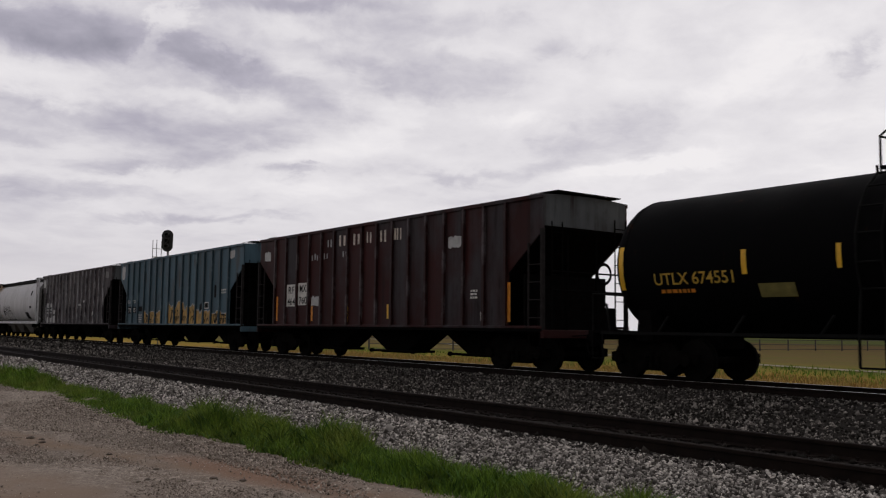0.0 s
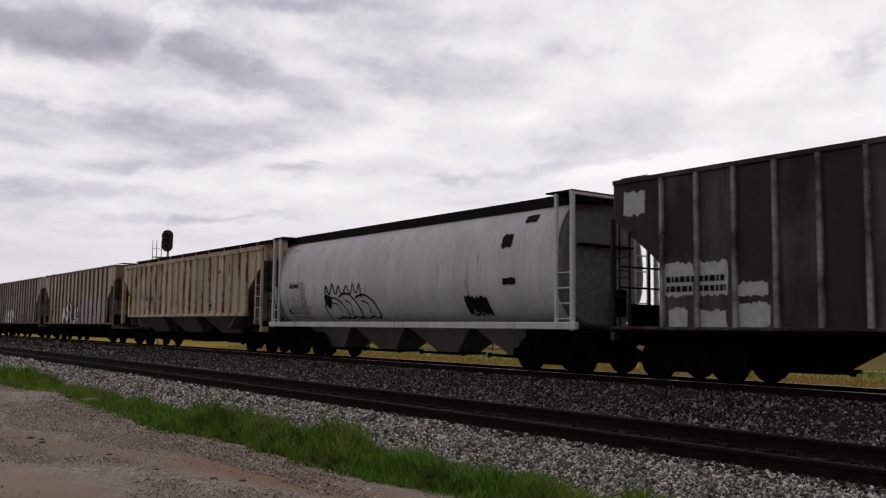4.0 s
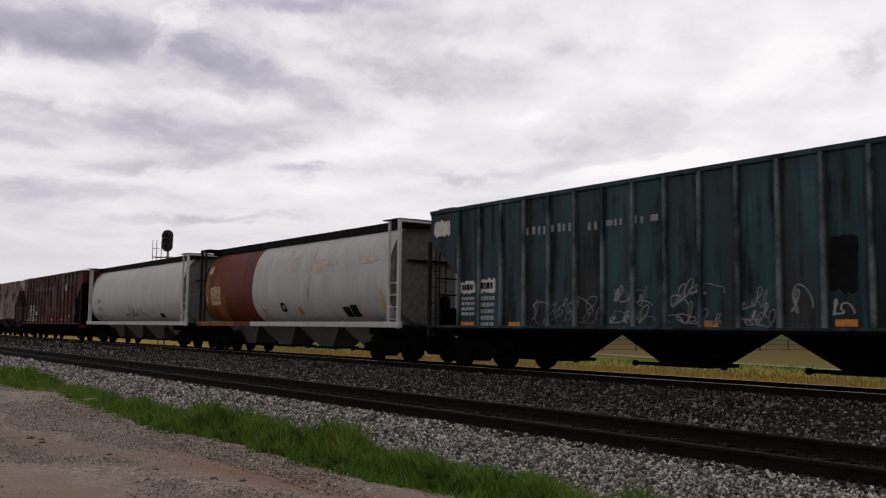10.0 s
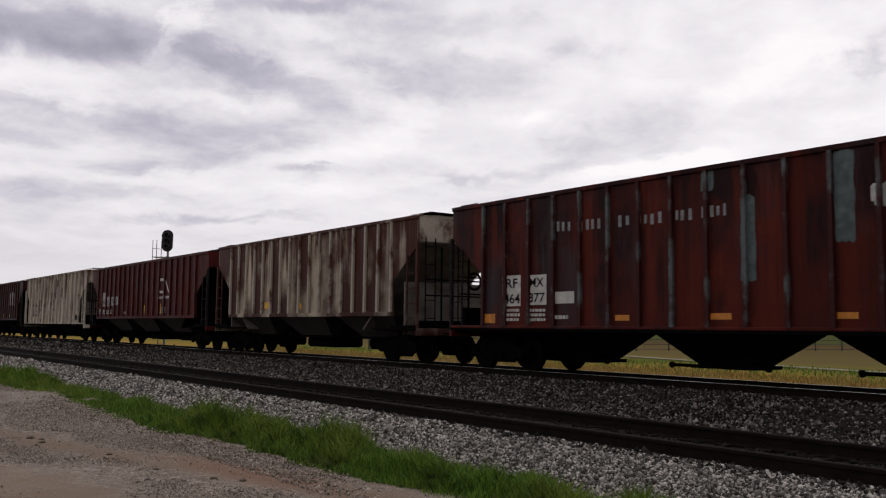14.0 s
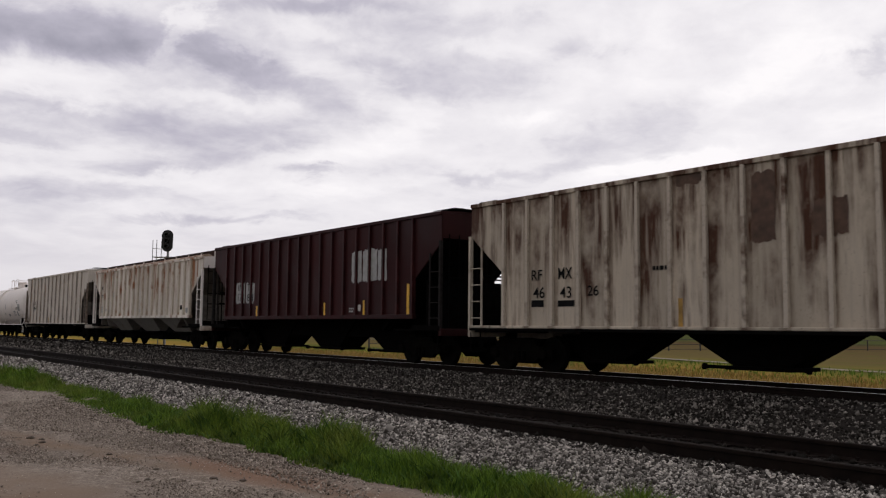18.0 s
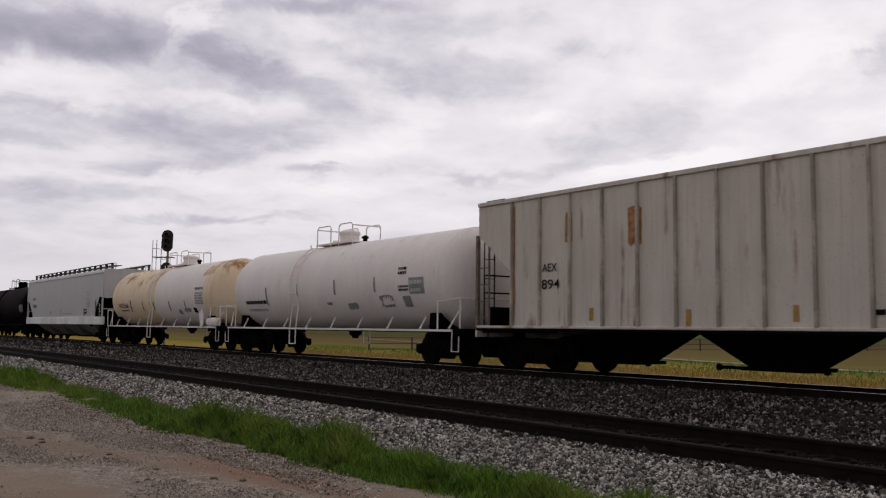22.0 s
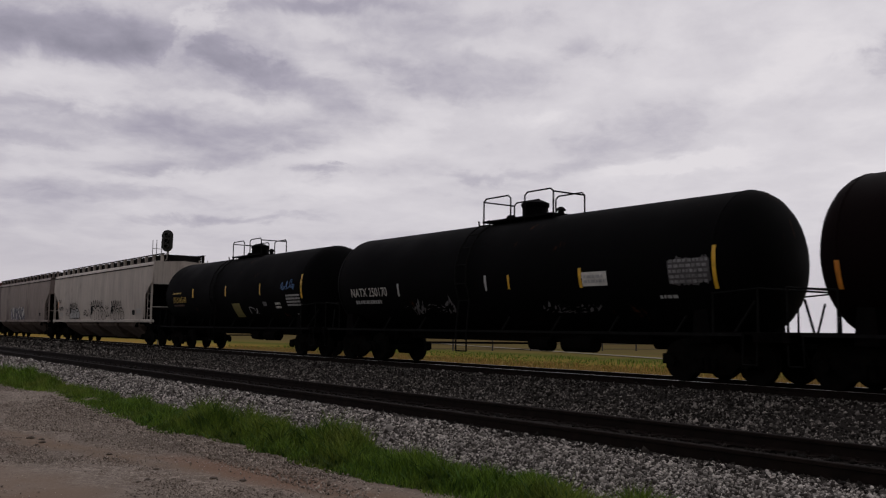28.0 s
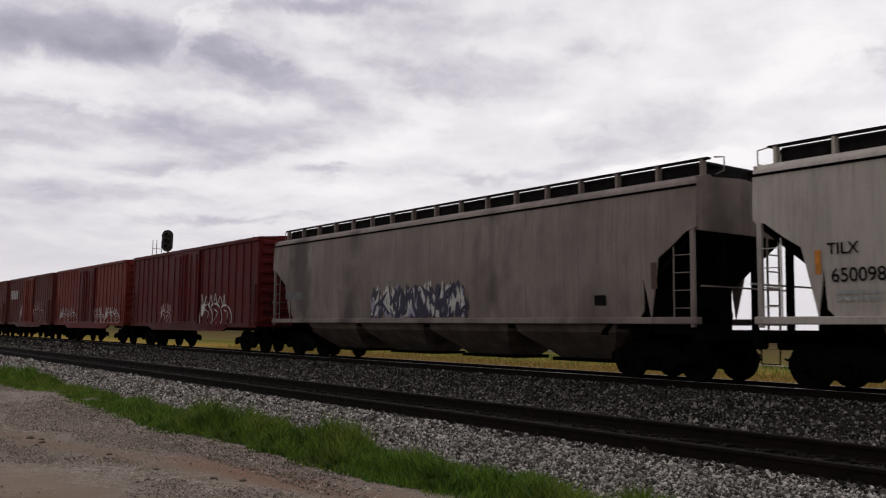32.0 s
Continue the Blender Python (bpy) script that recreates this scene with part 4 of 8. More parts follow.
def ribbed_hopper(car, L, mat, dark=IRON, eave=4.22, sill=1.0, posts=18, cut=(1.25, 2.4, 3.38), post_mat=None, sill_mat=None, bays=3, bay_mat=IRON, walk_mat=None, walk_z=4.52, ladder_mat=None, round_eave=False, raised=None, end_mat=None, bay_shape=None, post_depth=0.075, slope_mat=IRON, post_w=0.045, eave_mat=None):
    """A covered hopper with outside posts, cut-away ends over the trucks and pyramid outlet bays."""
    half = L / 2
    cw, zc0, zc1 = cut
    post_mat, sill_mat, end_mat, ladder_mat = post_mat or mat, sill_mat or mat, end_mat or mat, ladder_mat or mat
    bot = raised or sill
    outline = [(-half, eave), (half, eave), (half, zc1), (half - cw, zc0), (half - cw, bot), (-half + cw, bot), (-half + cw, zc0), (-half, zc1)]
    for s in (-1, 1):
        bm = prism(bmesh.new(), outline, s * (HALF - 0.09), s * (HALF - 0.05))
        part("side_wall", bm, mat, car)
    # upper chord and lower sill
    for s in (-1, 1):
        y0, y1 = sorted((s * (HALF - 0.12), s * HALF))
        part("top_chord", boxed(-half, half, y0, y1, eave - 0.09, eave + 0.012, bevel=0.012), sill_mat, car)
        y0, y1 = sorted((s * (HALF - 0.13), s * (HALF + 0.02)))
        part("side_sill", boxed(-half + (cw if raised else 0), half - (cw if raised else 0), y0, y1, bot + (-0.02 if raised else 0.045), bot + 0.11, bevel=0.012), sill_mat, car)
        if not raised:
            part("sill_flange", boxed(-half, half, y0 + 0.004, y1 - 0.004, bot - 0.02, bot + 0.043), IRON, car)
        if raised:
            for e in (-1, 1):
                xa, xb = sorted((e * (half - cw), e * half))
                part("end_platform", boxed(xa - 0.02, xb + 0.02, y0, y1, 0.96, 1.1, bevel=0.01), dark, car)
    # outside posts
    w = post_w
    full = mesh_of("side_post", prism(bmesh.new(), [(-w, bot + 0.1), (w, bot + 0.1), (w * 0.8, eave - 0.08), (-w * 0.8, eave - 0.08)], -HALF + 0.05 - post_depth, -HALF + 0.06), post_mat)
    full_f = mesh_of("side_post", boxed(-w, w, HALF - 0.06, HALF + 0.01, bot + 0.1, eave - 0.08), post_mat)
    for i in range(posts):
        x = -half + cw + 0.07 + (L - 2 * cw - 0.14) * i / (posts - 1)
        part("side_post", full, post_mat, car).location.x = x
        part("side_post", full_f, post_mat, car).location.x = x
    # ends
    for s in (-1, 1):
        xa, xb = sorted((s * half, s * (half - 0.05)))
        part("end_wall", boxed(xa, xb, -HALF + 0.05, HALF - 0.05, zc1 + 0.1, eave), end_mat, car)
        # slope sheet, bolster and web hold the cut-away end's shade in their dark colour
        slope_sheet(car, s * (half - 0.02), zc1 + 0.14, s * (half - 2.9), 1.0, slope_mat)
        for y in (-HALF + 0.03, HALF - 0.1):
            part("corner_post", boxed(s * half - 0.05, s * half + 0.03, y - 0.04, y + 0.05, 1.0, zc1 + 0.02), ladder_mat, car)
        part("ladder_stile", boxed(s * (half - 0.47) - 0.018, s * (half - 0.47) + 0.018, -HALF - 0.01, -HALF + 0.03, 1.05, zc1 - 0.3 * (zc1 - zc0)), ladder_mat, car)
        for k in range(4):
            part("rung", pipe([(s * (half - 0.47), -HALF + 0.005, 1.3 + 0.42 * k), (s * half, -HALF + 0.005, 1.3 + 0.42 * k)], 0.014), ladder_mat, car)
        ladder(car, s * (half + 0.05), HALF - 0.35, 1.05, zc1 + 0.4, dark, 0.4, 6, "y", 0.016)
        ladder(car, s * (half + 0.05), -HALF + 0.45, 1.05, zc1 + 0.2, dark, 0.34, 5, "y", 0.014)
        part("brake_beam", boxed(s * (half - 0.3) - 0.06, s * (half - 0.3) + 0.06, -HALF + 0.2, HALF - 0.2, 1.0, 1.24 if raised else 1.58), dark, car)
        for z in (1.95, 2.4):
            part("end_rail", pipe([(s * (half + 0.02), -HALF + 0.3, z), (s * (half + 0.02), HALF - 0.3, z)], 0.022), dark, car)
        part("end_strut", boxed(s * (half - 0.16) - 0.02, s * (half - 0.16) + 0.02, 0.48, 0.52, 1.0, zc1 + 0.1), dark, car)
        part("end_strut", boxed(s * (half - 0.16) - 0.02, s * (half - 0.16) + 0.02, -0.52, -0.48, 1.0, zc1 + 0.1), dark, car)
        web = 0.72 if s > 0 else 1.3
        step_stirrup(car, s * (half - 0.25), -HALF)
        part("shear_plate", boxed(*sorted((s * half, s * (half - 2.4))), -HALF + 0.12, HALF - 0.12, 0.94, 1.0), dark, car)
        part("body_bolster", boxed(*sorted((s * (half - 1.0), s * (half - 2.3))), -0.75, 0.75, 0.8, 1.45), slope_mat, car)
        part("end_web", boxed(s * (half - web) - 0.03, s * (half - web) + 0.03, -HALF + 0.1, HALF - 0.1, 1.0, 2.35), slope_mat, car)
        part("grab_iron", pipe([(s * (half - 0.75), -1.2, eave), (s * (half - 0.72), -1.2, eave + 0.09), (s * (half - 0.15), -1.2, eave + 0.09), (s * (half - 0.12), -1.2, eave)], 0.012), ladder_mat, car)
        if not walk_mat:
            part("end_running_board", boxed(*sorted((s * (half - 0.5), s * (half + 0.12))), -1.1, 1.1, eave + 0.09, eave + 0.12), WALK_DARK, car)
    part("brake_wheel", lathe_x(bmesh.new(), [(half + 0.1, 0.2), (half + 0.13, 0.24), (half + 0.1, 0.28), (half + 0.07, 0.24), (half + 0.1, 0.2)], 16, 0.5, 2.4), dark, car)
    # roof
    roof = [(-HALF + 0.02, eave), (-HALF * 0.55, eave + 0.045), (0, eave + 0.06), (HALF * 0.55, eave + 0.045), (HALF - 0.02, eave), (HALF - 0.02, eave - 0.03), (-HALF + 0.02, eave - 0.03)]
    part("roof", sweep_x(bmesh.new(), roof, -half, half), dark if not round_eave else mat, car)
    for s in (-1, 1):
        part("roof_end", sweep_x(bmesh.new(), roof, *sorted((s * (half - 0.02), s * (half + 0.004)))), end_mat, car)
    if round_eave:
        sec = [(-HALF + 0.0 + 0.3 * (1 - math.cos(a)), eave - 0.02 + 0.15 * math.sin(a)) for a in [i * math.pi / 10 for i in range(6)]]
        part("eave", sweep_x(bmesh.new(), sec + [(-0.9, eave - 0.02)], -half, half), eave_mat or sill_mat, car)
    if walk_mat:
        roof_walk(car, half - 0.05, walk_z, walk_mat, 11, eave + 0.02, 0.5, -0.62, False, bracket_mat=ladder_mat)
        part("hatch_trough", boxed(-half + 0.2, half - 0.2, -0.84, 0.84, eave + 0.03, walk_z - 0.04, bevel=0.03), walk_mat, car)
        roof_walk(car, half - 0.05, walk_z, walk_mat, 11, eave + 0.02, 0.5, 0.62, False)
    hatches(car, half - 0.8, eave + 0.07, walk_mat or dark, 9, 0.7)
    # outlets
    span = 4.1
    for i in range(bays):
        x = (i - (bays - 1) / 2) * span
        tw, bw = bay_shape or ((2.9, 1.5) if raised else (span, 1.2))
        if raised and bay_mat is IRON:
            hopper_bay(car, x, 4.0, 1.3, bot, 0.34, 0.6, 0.42, bay_mat)
        elif raised:
            hopper_bay(car, x, 3.3, 2.1, bot, 0.74, HALF - 0.12, 0.75, bay_mat)
            part("outlet_throat", boxed(x - 0.95, x + 0.95, -0.6, 0.6, 0.34, 0.7, bevel=0.08), IRON, car)
        else:
            hopper_bay(car, x, tw, bw, 1.14, 0.34, 0.45, 0.4, bay_mat)
    if bay_shape:
        part("belly_frame", boxed(-half + 2.2, half - 2.2, -0.7, 0.7, 0.72, 1.02), IRON, car)
    # near-black box put in for the shaded centre between the bays
    if raised:
        part("belly_frame", boxed(-half + 1.6, half - 1.6, -0.45, 0.45, 0.72, raised), IRON, car)
    underframe(car, half, 1.45, sill_mat)


def loft(bm, sections, closed=True):
    rings = [[bm.verts.new(p) for p in s] for s in sections]
    k = len(rings[0])
    for p, q in zip(rings, rings[1:]):
        for i in range(k if closed else k - 1):
            bm.faces.new((p[i], p[(i + 1) % k], q[(i + 1) % k], q[i]))
    return rings


def pear_section(half_w, bot, top, n=20):
    """The rounded section of a centre-flow hopper."""
    pts = []
    mid = 2.35
    for i in range(n + 1):
        a = -0.5 * math.pi + math.pi * i / n
        c, s = math.cos(a), math.sin(a)
        if s < 0:
            pts.append((-half_w * abs(c) ** 0.75, mid + (mid - bot) * s))
        else:
            pts.append((-half_w * abs(c) ** 0.62, mid + (top - mid) * s))
    far = [(-y, z) for y, z in reversed(pts[1:-1])]
    return pts + far


def round_hopper(car, L, mats, split, end_mat, sill_mat, walk_mat=WALK_DARK, top=4.16, bays=4, bay_mat=IRON, frame_mat=None, rear_mat=None):
    """A centre-flow hopper: smooth rounded body, straight side sill, open end frames with ladders."""
    half = L / 2
    body = half - 0.68
    cuts = [-body] + list(split) + [body]
    frame_mat = frame_mat or sill_mat
    for (a, b), m in zip(zip(cuts, cuts[1:]), mats):
        bm = bmesh.new()
        secs = []
        for k in range(13):
            x = a + (b - a) * k / 12
            secs.append([(x, y, z) for y, z in pear_section(HALF - 0.02, 1.05, top)])
        rings = loft(bm, secs)
        bmesh.ops.recalc_face_normals(bm, faces=bm.faces)
        smooth(part("body_shell", bm, m, car))
    front_mat = frame_mat
    for s in (-1, 1):
        frame_mat = rear_mat if rear_mat and s < 0 else front_mat
        bm = bmesh.new()
        secs = [[(s * (body + d), y * f, 2.3 + (z - 2.3) * f) for y, z in pear_section(HALF - 0.02, 1.05, top)] for d, f in ((0, 1), (0.06, 0.985), (0.12, 0.93), (0.14, 0.6), (0.14, 0.02))]
        loft(bm, secs)
        bmesh.ops.recalc_face_normals(bm, faces=bm.faces)
        part("end_bulkhead", bm, end_mat, car)
        part("end_rim", sweep_x(bmesh.new(), pear_section(HALF + 0.015, 1.03, top + 0.015), s * body - 0.05, s * body + 0.05, caps=False), frame_mat, car)
        slope_sheet(car, s * (body + 0.1), 2.0, s * (body - 1.2), 1.0, IRON, 0.6)
        for y in (-HALF + 0.06, HALF - 0.06):
            part("end_post", boxed(s * (half - 0.16) - 0.05, s * (half - 0.16) + 0.05, y - 0.05, y + 0.05, 1.0, top + 0.02, bevel=0.01), frame_mat, car)
        part("end_beam", boxed(s * (half - 0.16) - 0.05, s * (half - 0.16) + 0.05, -HALF, HALF, top - 0.05, top + 0.05, bevel=0.01), frame_mat, car)
        ladder(car, s * (half - 0.42), -HALF + 0.04, 1.1, 2.5, frame_mat, 0.46, 4)
        part("end_stile", boxed(s * (half - 0.65) - 0.035, s * (half - 0.65) + 0.035, -HALF + 0.0, -HALF + 0.07, 1.1, top), frame_mat, car)
        ladder(car, s * (half - 0.12), 0.85, 1.1, top, frame_mat, 0.44, 8, "y")
        part("bulkhead_shelf", boxed(*sorted((s * (body + 0.1), s * (body + 0.28))), -0.9, 0.9, 3.0, 3.05), IRON, car)
        part("brake_housing", boxed(*sorted((s * (body + 0.12), s * (body + 0.4))), 0.3, 0.55, 1.35, 2.0, bevel=0.05), IRON, car)
        xa, xb = sorted((s * (half - 0.1), s * (body - 0.3)))
        part("end_walkway", boxed(xa, xb, -HALF, HALF, top + 0.02, top + 0.05), walk_mat, car)
        part("bolster_plate", boxed(s * (half - 1.45) - 0.25, s * (half - 1.45) + 0.25, -HALF + 0.05, HALF - 0.05, 0.82, 1.1), IRON, car)
        step_stirrup(car, s * (half - 0.3), -HALF)
        y0, y1 = -HALF - 0.02, -HALF + 0.02
    for s in (-1, 1):
        y0, y1 = sorted((s * (HALF - 0.1), s * (HALF + 0.03)))
        part("side_sill", boxed(-half, half, y0, y1, 1.03, 1.2, bevel=0.015), sill_mat, car)
    walk = boxed(-half + 0.2, half - 0.2, -0.95, -0.3, top - 0.16, top + 0.07)
    for i in range(14):
        x = -half + 0.5 + (L - 1.0) * i / 13
        box(walk, x - 0.025, x + 0.025, -0.95, -0.9, top - 0.12, top + 0.06)
    part("running_board", walk, walk_mat, car)
    part("running_board", boxed(-half + 0.2, half - 0.2, 0.3, 0.95, top + 0.06, top + 0.1), walk_mat, car)
    hatches(car, body - 0.3, top + 0.05, walk_mat, 8, 0.6)
    span = (2 * body - 1.6) / bays
    for i in range(bays):
        hopper_bay(car, (i - (bays - 1) / 2) * span, span * 1.0, 0.9, 1.12, 0.36, 0.8, 0.42, bay_mat)
    underframe(car, half, 1.45, IRON)


def smooth_hopper(car, L, mat, sill_mat, end_mat, walk_mat, eave=3.92, walk_z=4.45, sill=(1.05, 1.32), bays=4, cut="square", bay_mat=IRON, dark=IRON, ladder_mat=None, post_mat=None):
    """A modern covered hopper with smooth curved sides and a bracketed roof walkway."""
    half = L / 2
    ladder_mat = ladder_mat or mat
    cw = 1.55
    if cut == "square":
        edge = [(half, 2.55), (half - 0.65, 2.55), (half - cw, 1.75), (half - cw - 0.05, sill[1])]
    else:
        edge = [(half, 3.05), (half - 0.25, 2.98), (half - 0.6, 2.72), (half - 0.95, 2.5), (half - 1.35, 2.1), (half - 1.5, 1.75), (half - 1.38, 1.42), (half - 1.2, sill[1])]
    outline_right = edge
    for s in (-1, 1):
        bm = bmesh.new()
        # a gently bowed wall in vertical strips
        cols = sorted({-half, half} | {e[0] for e in edge} | {-e[0] for e in edge} | {-half + 3 + i * (L - 6) / 8 for i in range(9)})

        def low(x):
            ax = abs(x)
            pts = sorted(edge)
            if ax <= pts[0][0]:
                return sill[1]
            for (a, za), (b, zb) in zip(pts, pts[1:]):
                if ax <= b + 1e-6:
                    return za + (zb - za) * (ax - a) / max(1e-6, b - a)
            return pts[-1][1]

        grid = []
        for x in cols:
            z0 = low(x)
            col = []
            for k in range(9):
                z = z0 + (eave - z0) * k / 8
                bow = 0.10 * (1 - ((z - 2.9) / 1.75) ** 2)
                col.append(bm.verts.new((x, s * (HALF - 0.07 + bow), z)))
            grid.append(col)
        for p, q in zip(grid, grid[1:]):
            for k in range(8):
                bm.faces.new((p[k], q[k], q[k + 1], p[k + 1]))
        bmesh.ops.recalc_face_normals(bm, faces=bm.faces)
        bmesh.ops.solidify(bm, geom=bm.faces[:], thickness=0.04)
        smooth(part("side_wall", bm, mat, car))
        y0, y1 = sorted((s * (HALF - 0.13), s * (HALF + 0.035)))
        part("side_sill", boxed(-half, half, y0, y1, sill[0], sill[1], bevel=0.015), sill_mat, car)
        sec = [(s * (HALF + 0.0 - 0.42 * (1 - math.cos(a))), eave - 0.02 + 0.24 * math.sin(a)) for a in [i * math.pi / 10 for i in range(6)]]
        smooth(part("eave", sweep_x(bmesh.new(), sec + [(s * 0.8, eave + 0.1)], -half, half), mat, car))
        part("eave_lip", boxed(-half, half, *sorted((s * (HALF - 0.03), s * (HALF + 0.03))), eave - 0.05, eave - 0.005, bevel=0.01), dark if cut != "square" else mat, car)
    part("roof", sweep_x(bmesh.new(), [(-1.2, eave + 0.16), (0, eave + 0.24), (1.2, eave + 0.16), (1.2, eave + 0.08), (-1.2, eave + 0.08)], -half, half), mat, car)
    for s in (-1, 1):
        xa, xb = sorted((s * half, s * (half - 0.05)))
        part("end_wall", boxed(xa, xb, -HALF + 0.03, HALF - 0.03, edge[0][1] - 0.05, eave + 0.15), end_mat, car)
        # the shade behind the cut-away end is put into the near-black slope sheet
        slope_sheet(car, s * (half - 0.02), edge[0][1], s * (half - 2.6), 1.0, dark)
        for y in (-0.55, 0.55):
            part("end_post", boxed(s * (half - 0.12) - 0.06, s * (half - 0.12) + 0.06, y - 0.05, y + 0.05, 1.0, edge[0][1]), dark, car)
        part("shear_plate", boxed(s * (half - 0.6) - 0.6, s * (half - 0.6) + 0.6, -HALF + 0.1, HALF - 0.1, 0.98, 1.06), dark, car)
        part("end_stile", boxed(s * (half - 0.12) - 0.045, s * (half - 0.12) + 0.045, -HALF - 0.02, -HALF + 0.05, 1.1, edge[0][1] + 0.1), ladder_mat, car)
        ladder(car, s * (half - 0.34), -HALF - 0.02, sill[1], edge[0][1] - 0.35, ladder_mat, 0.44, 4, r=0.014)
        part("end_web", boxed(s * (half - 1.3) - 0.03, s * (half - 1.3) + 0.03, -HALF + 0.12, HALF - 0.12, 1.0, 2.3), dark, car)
        ladder(car, s * (half + 0.06), 0.95, 1.05, eave + 0.3, ladder_mat, 0.42, 9, "y")
        part("end_rail", pipe([(s * (half + 0.08), -HALF, 1.9), (s * (half + 0.08), HALF, 1.9)], 0.02), ladder_mat, car)
        part("end_rail", pipe([(s * (half + 0.02), -0.95, walk_z), (s * (half + 0.25), -0.95, walk_z - 0.03), (s * (half + 0.25), -0.95, walk_z - 0.3), (s * (half + 0.05), -0.95, walk_z - 0.35)], 0.016), ladder_mat, car)
        step_stirrup(car, s * (half - 0.3), -HALF)
        part("brake_cylinder", lathe_x(bmesh.new(), [(-0.35, 0), (-0.35, 0.17), (0.3, 0.17), (0.35, 0)], 12), dark, car).location = (s * (half - 0.9), 0.3, 1.35)
    roof_walk(car, half - 0.05, walk_z, walk_mat, 17, eave + 0.16, 0.14, -1.02, False, bracket_mat=None if cut == "square" else mat)
    roof_walk(car, half - 0.05, walk_z, walk_mat, 17, eave + 0.16, 0.14, 1.02, False)
    part("walkway_grating", boxed(-half + 0.1, half - 0.1, -0.95, -0.5, walk_z - 0.14, walk_z - 0.11), walk_mat, car)
    part("walkway_grating", boxed(-half + 0.1, half - 0.1, 0.5, 0.95, walk_z - 0.14, walk_z - 0.11), walk_mat, car)
    if cut == "square":
        hatches(car, half - 1.0, eave + 0.24, walk_mat, 1, 0.62)
    else:
        part("hatch_trough", boxed(-half + 0.2, half - 0.2, -0.94, 0.94, eave + 0.12, walk_z - 0.04, bevel=0.04), walk_mat, car)
    part("belly_plate", boxed(-half + 1.7, half - 1.7, -1.3, 1.3, 1.06, 1.25), dark, car)
    span = (L - 4.2) / bays
    for i in range(bays):
        lobe_bay(car, (i - (bays - 1) / 2) * span, span, bay_mat, 0.42 if cut == "square" else 0.56)
    underframe(car, half, 1.5, dark)


def tank_car(car, cyl, mats, split, rail_mat, shell_mat, r=1.48, zc=2.41, platform=0.0, dome_mat=None, frame_mat=IRON, dish=0.75, straps=True, deck=1.35):
    """A tank car: shell with dished heads, stub sills, valve platform with rails, side ladder."""
    half = cyl / 2
    cuts = [-half] + list(split) + [half]
    for (a, b), m in zip(zip(cuts, cuts[1:]), mats):
        prof = [(a + (b - a) * k / 6, r) for k in range(7)]
        if a == -half:
            prof = [(a - dish * math.cos(t), r * math.sin(t)) for t in [i * math.pi / 16 for i in range(8)]] + prof
        if b == half:
            prof = prof + [(b + dish * math.sin(t), r * math.cos(t)) for t in [i * math.pi / 16 for i in range(1, 9)]]
        smooth(part("tank_shell", lathe_x(bmesh.new(), prof, 40, 0, zc), m, car), 50)
    if straps:
        for x in (-half, half):
            part("weld_seam", lathe_x(bmesh.new(), [(x - 0.03, r), (x - 0.02, r + 0.008), (x + 0.02, r + 0.008), (x + 0.03, r)], 40, 0, zc), mats[0] if x < 0 else mats[-1], car)
    over = half + 0.95
    underframe(car, over, 1.35, frame_mat, sill=False)
    for s in (-1, 1):
        xa, xb = sorted((s * over, s * (over - 2.6)))
        part("stub_sill", boxed(xa, xb, -0.35, 0.35, 0.66, 1.0, bevel=0.02), frame_mat, car)
        part("bolster_saddle", prism(bmesh.new(), [(s * (over - 1.35) - 0.22, 0.8), (s * (over - 1.35) + 0.22, 0.8), (s * (over - 1.35) + 0.15, 1.45), (s * (over - 1.35) - 0.15, 1.45)], -1.3, 1.3), frame_mat, car)
        xa, xb = sorted((s * (over + 0.02), s * (over - 1.0)))
        part("end_platform", boxed(xa, xb, -1.45, 1.45, 0.97, 1.02), frame_mat, car)
        for y in (-1, 1):
            part("end_handrail", pipe([(s * (over - 0.95), y * 1.45, 1.0), (s * (over - 0.95), y * 1.45, 1.75), (s * over, y * 1.42, 1.82), (s * over, y * 1.42, 0.95)], 0.024), rail_mat, car)
            part("end_brace", pipe([(s * (over - 0.5), y * 1.42, 1.0), (s * (over - 0.2), y * 1.2, 1.6)], 0.024), rail_mat, car)
            part("stirrup", pipe([(s * (over - 0.3), y * 1.45, 0.98), (s * (over - 0.32), y * 1.45, 0.42), (s * (over - 0.02), y * 1.45, 0.42), (s * over, y * 1.45, 0.98)], 0.018), rail_mat, car)
        part("end_handrail", pipe([(s * over, -1.42, 1.82), (s * over, 1.42, 1.82)], 0.022), rail_mat, car)
    for y in (-1.47, 1.47):
        part("side_rail", boxed(-over + 0.3, over - 0.3, y - 0.035, y + 0.035, 0.94, 1.0), rail_mat, car)
        n = 8
        for i in range(n):
            x = -half + (i + 0.5) * cyl / n
            if abs(x - platform + 1.1) < 0.5:
                continue
            part("rail_bracket", pipe([(x, y, 0.97), (x + 0.22, y * 0.95, 1.32)], 0.028), rail_mat, car)
    # platform
    p, top = platform, zc + r
    part("platform_deck", boxed(p - deck, p + deck, -0.6, 0.6, top - 0.02, top + 0.03), shell_mat, car)
    for y in (-0.55, 0.55):
        for a, b in ((-deck, -0.25), (0.3, deck)):
            part("platform_rail", pipe([(p + a, y, top - 0.25), (p + a, y, top + 0.56), (p + a + 0.1, y, top + 0.64), (p + b - 0.1, y, top + 0.64), (p + b, y, top + 0.56), (p + b, y, top - 0.25)], 0.022), rail_mat, car)
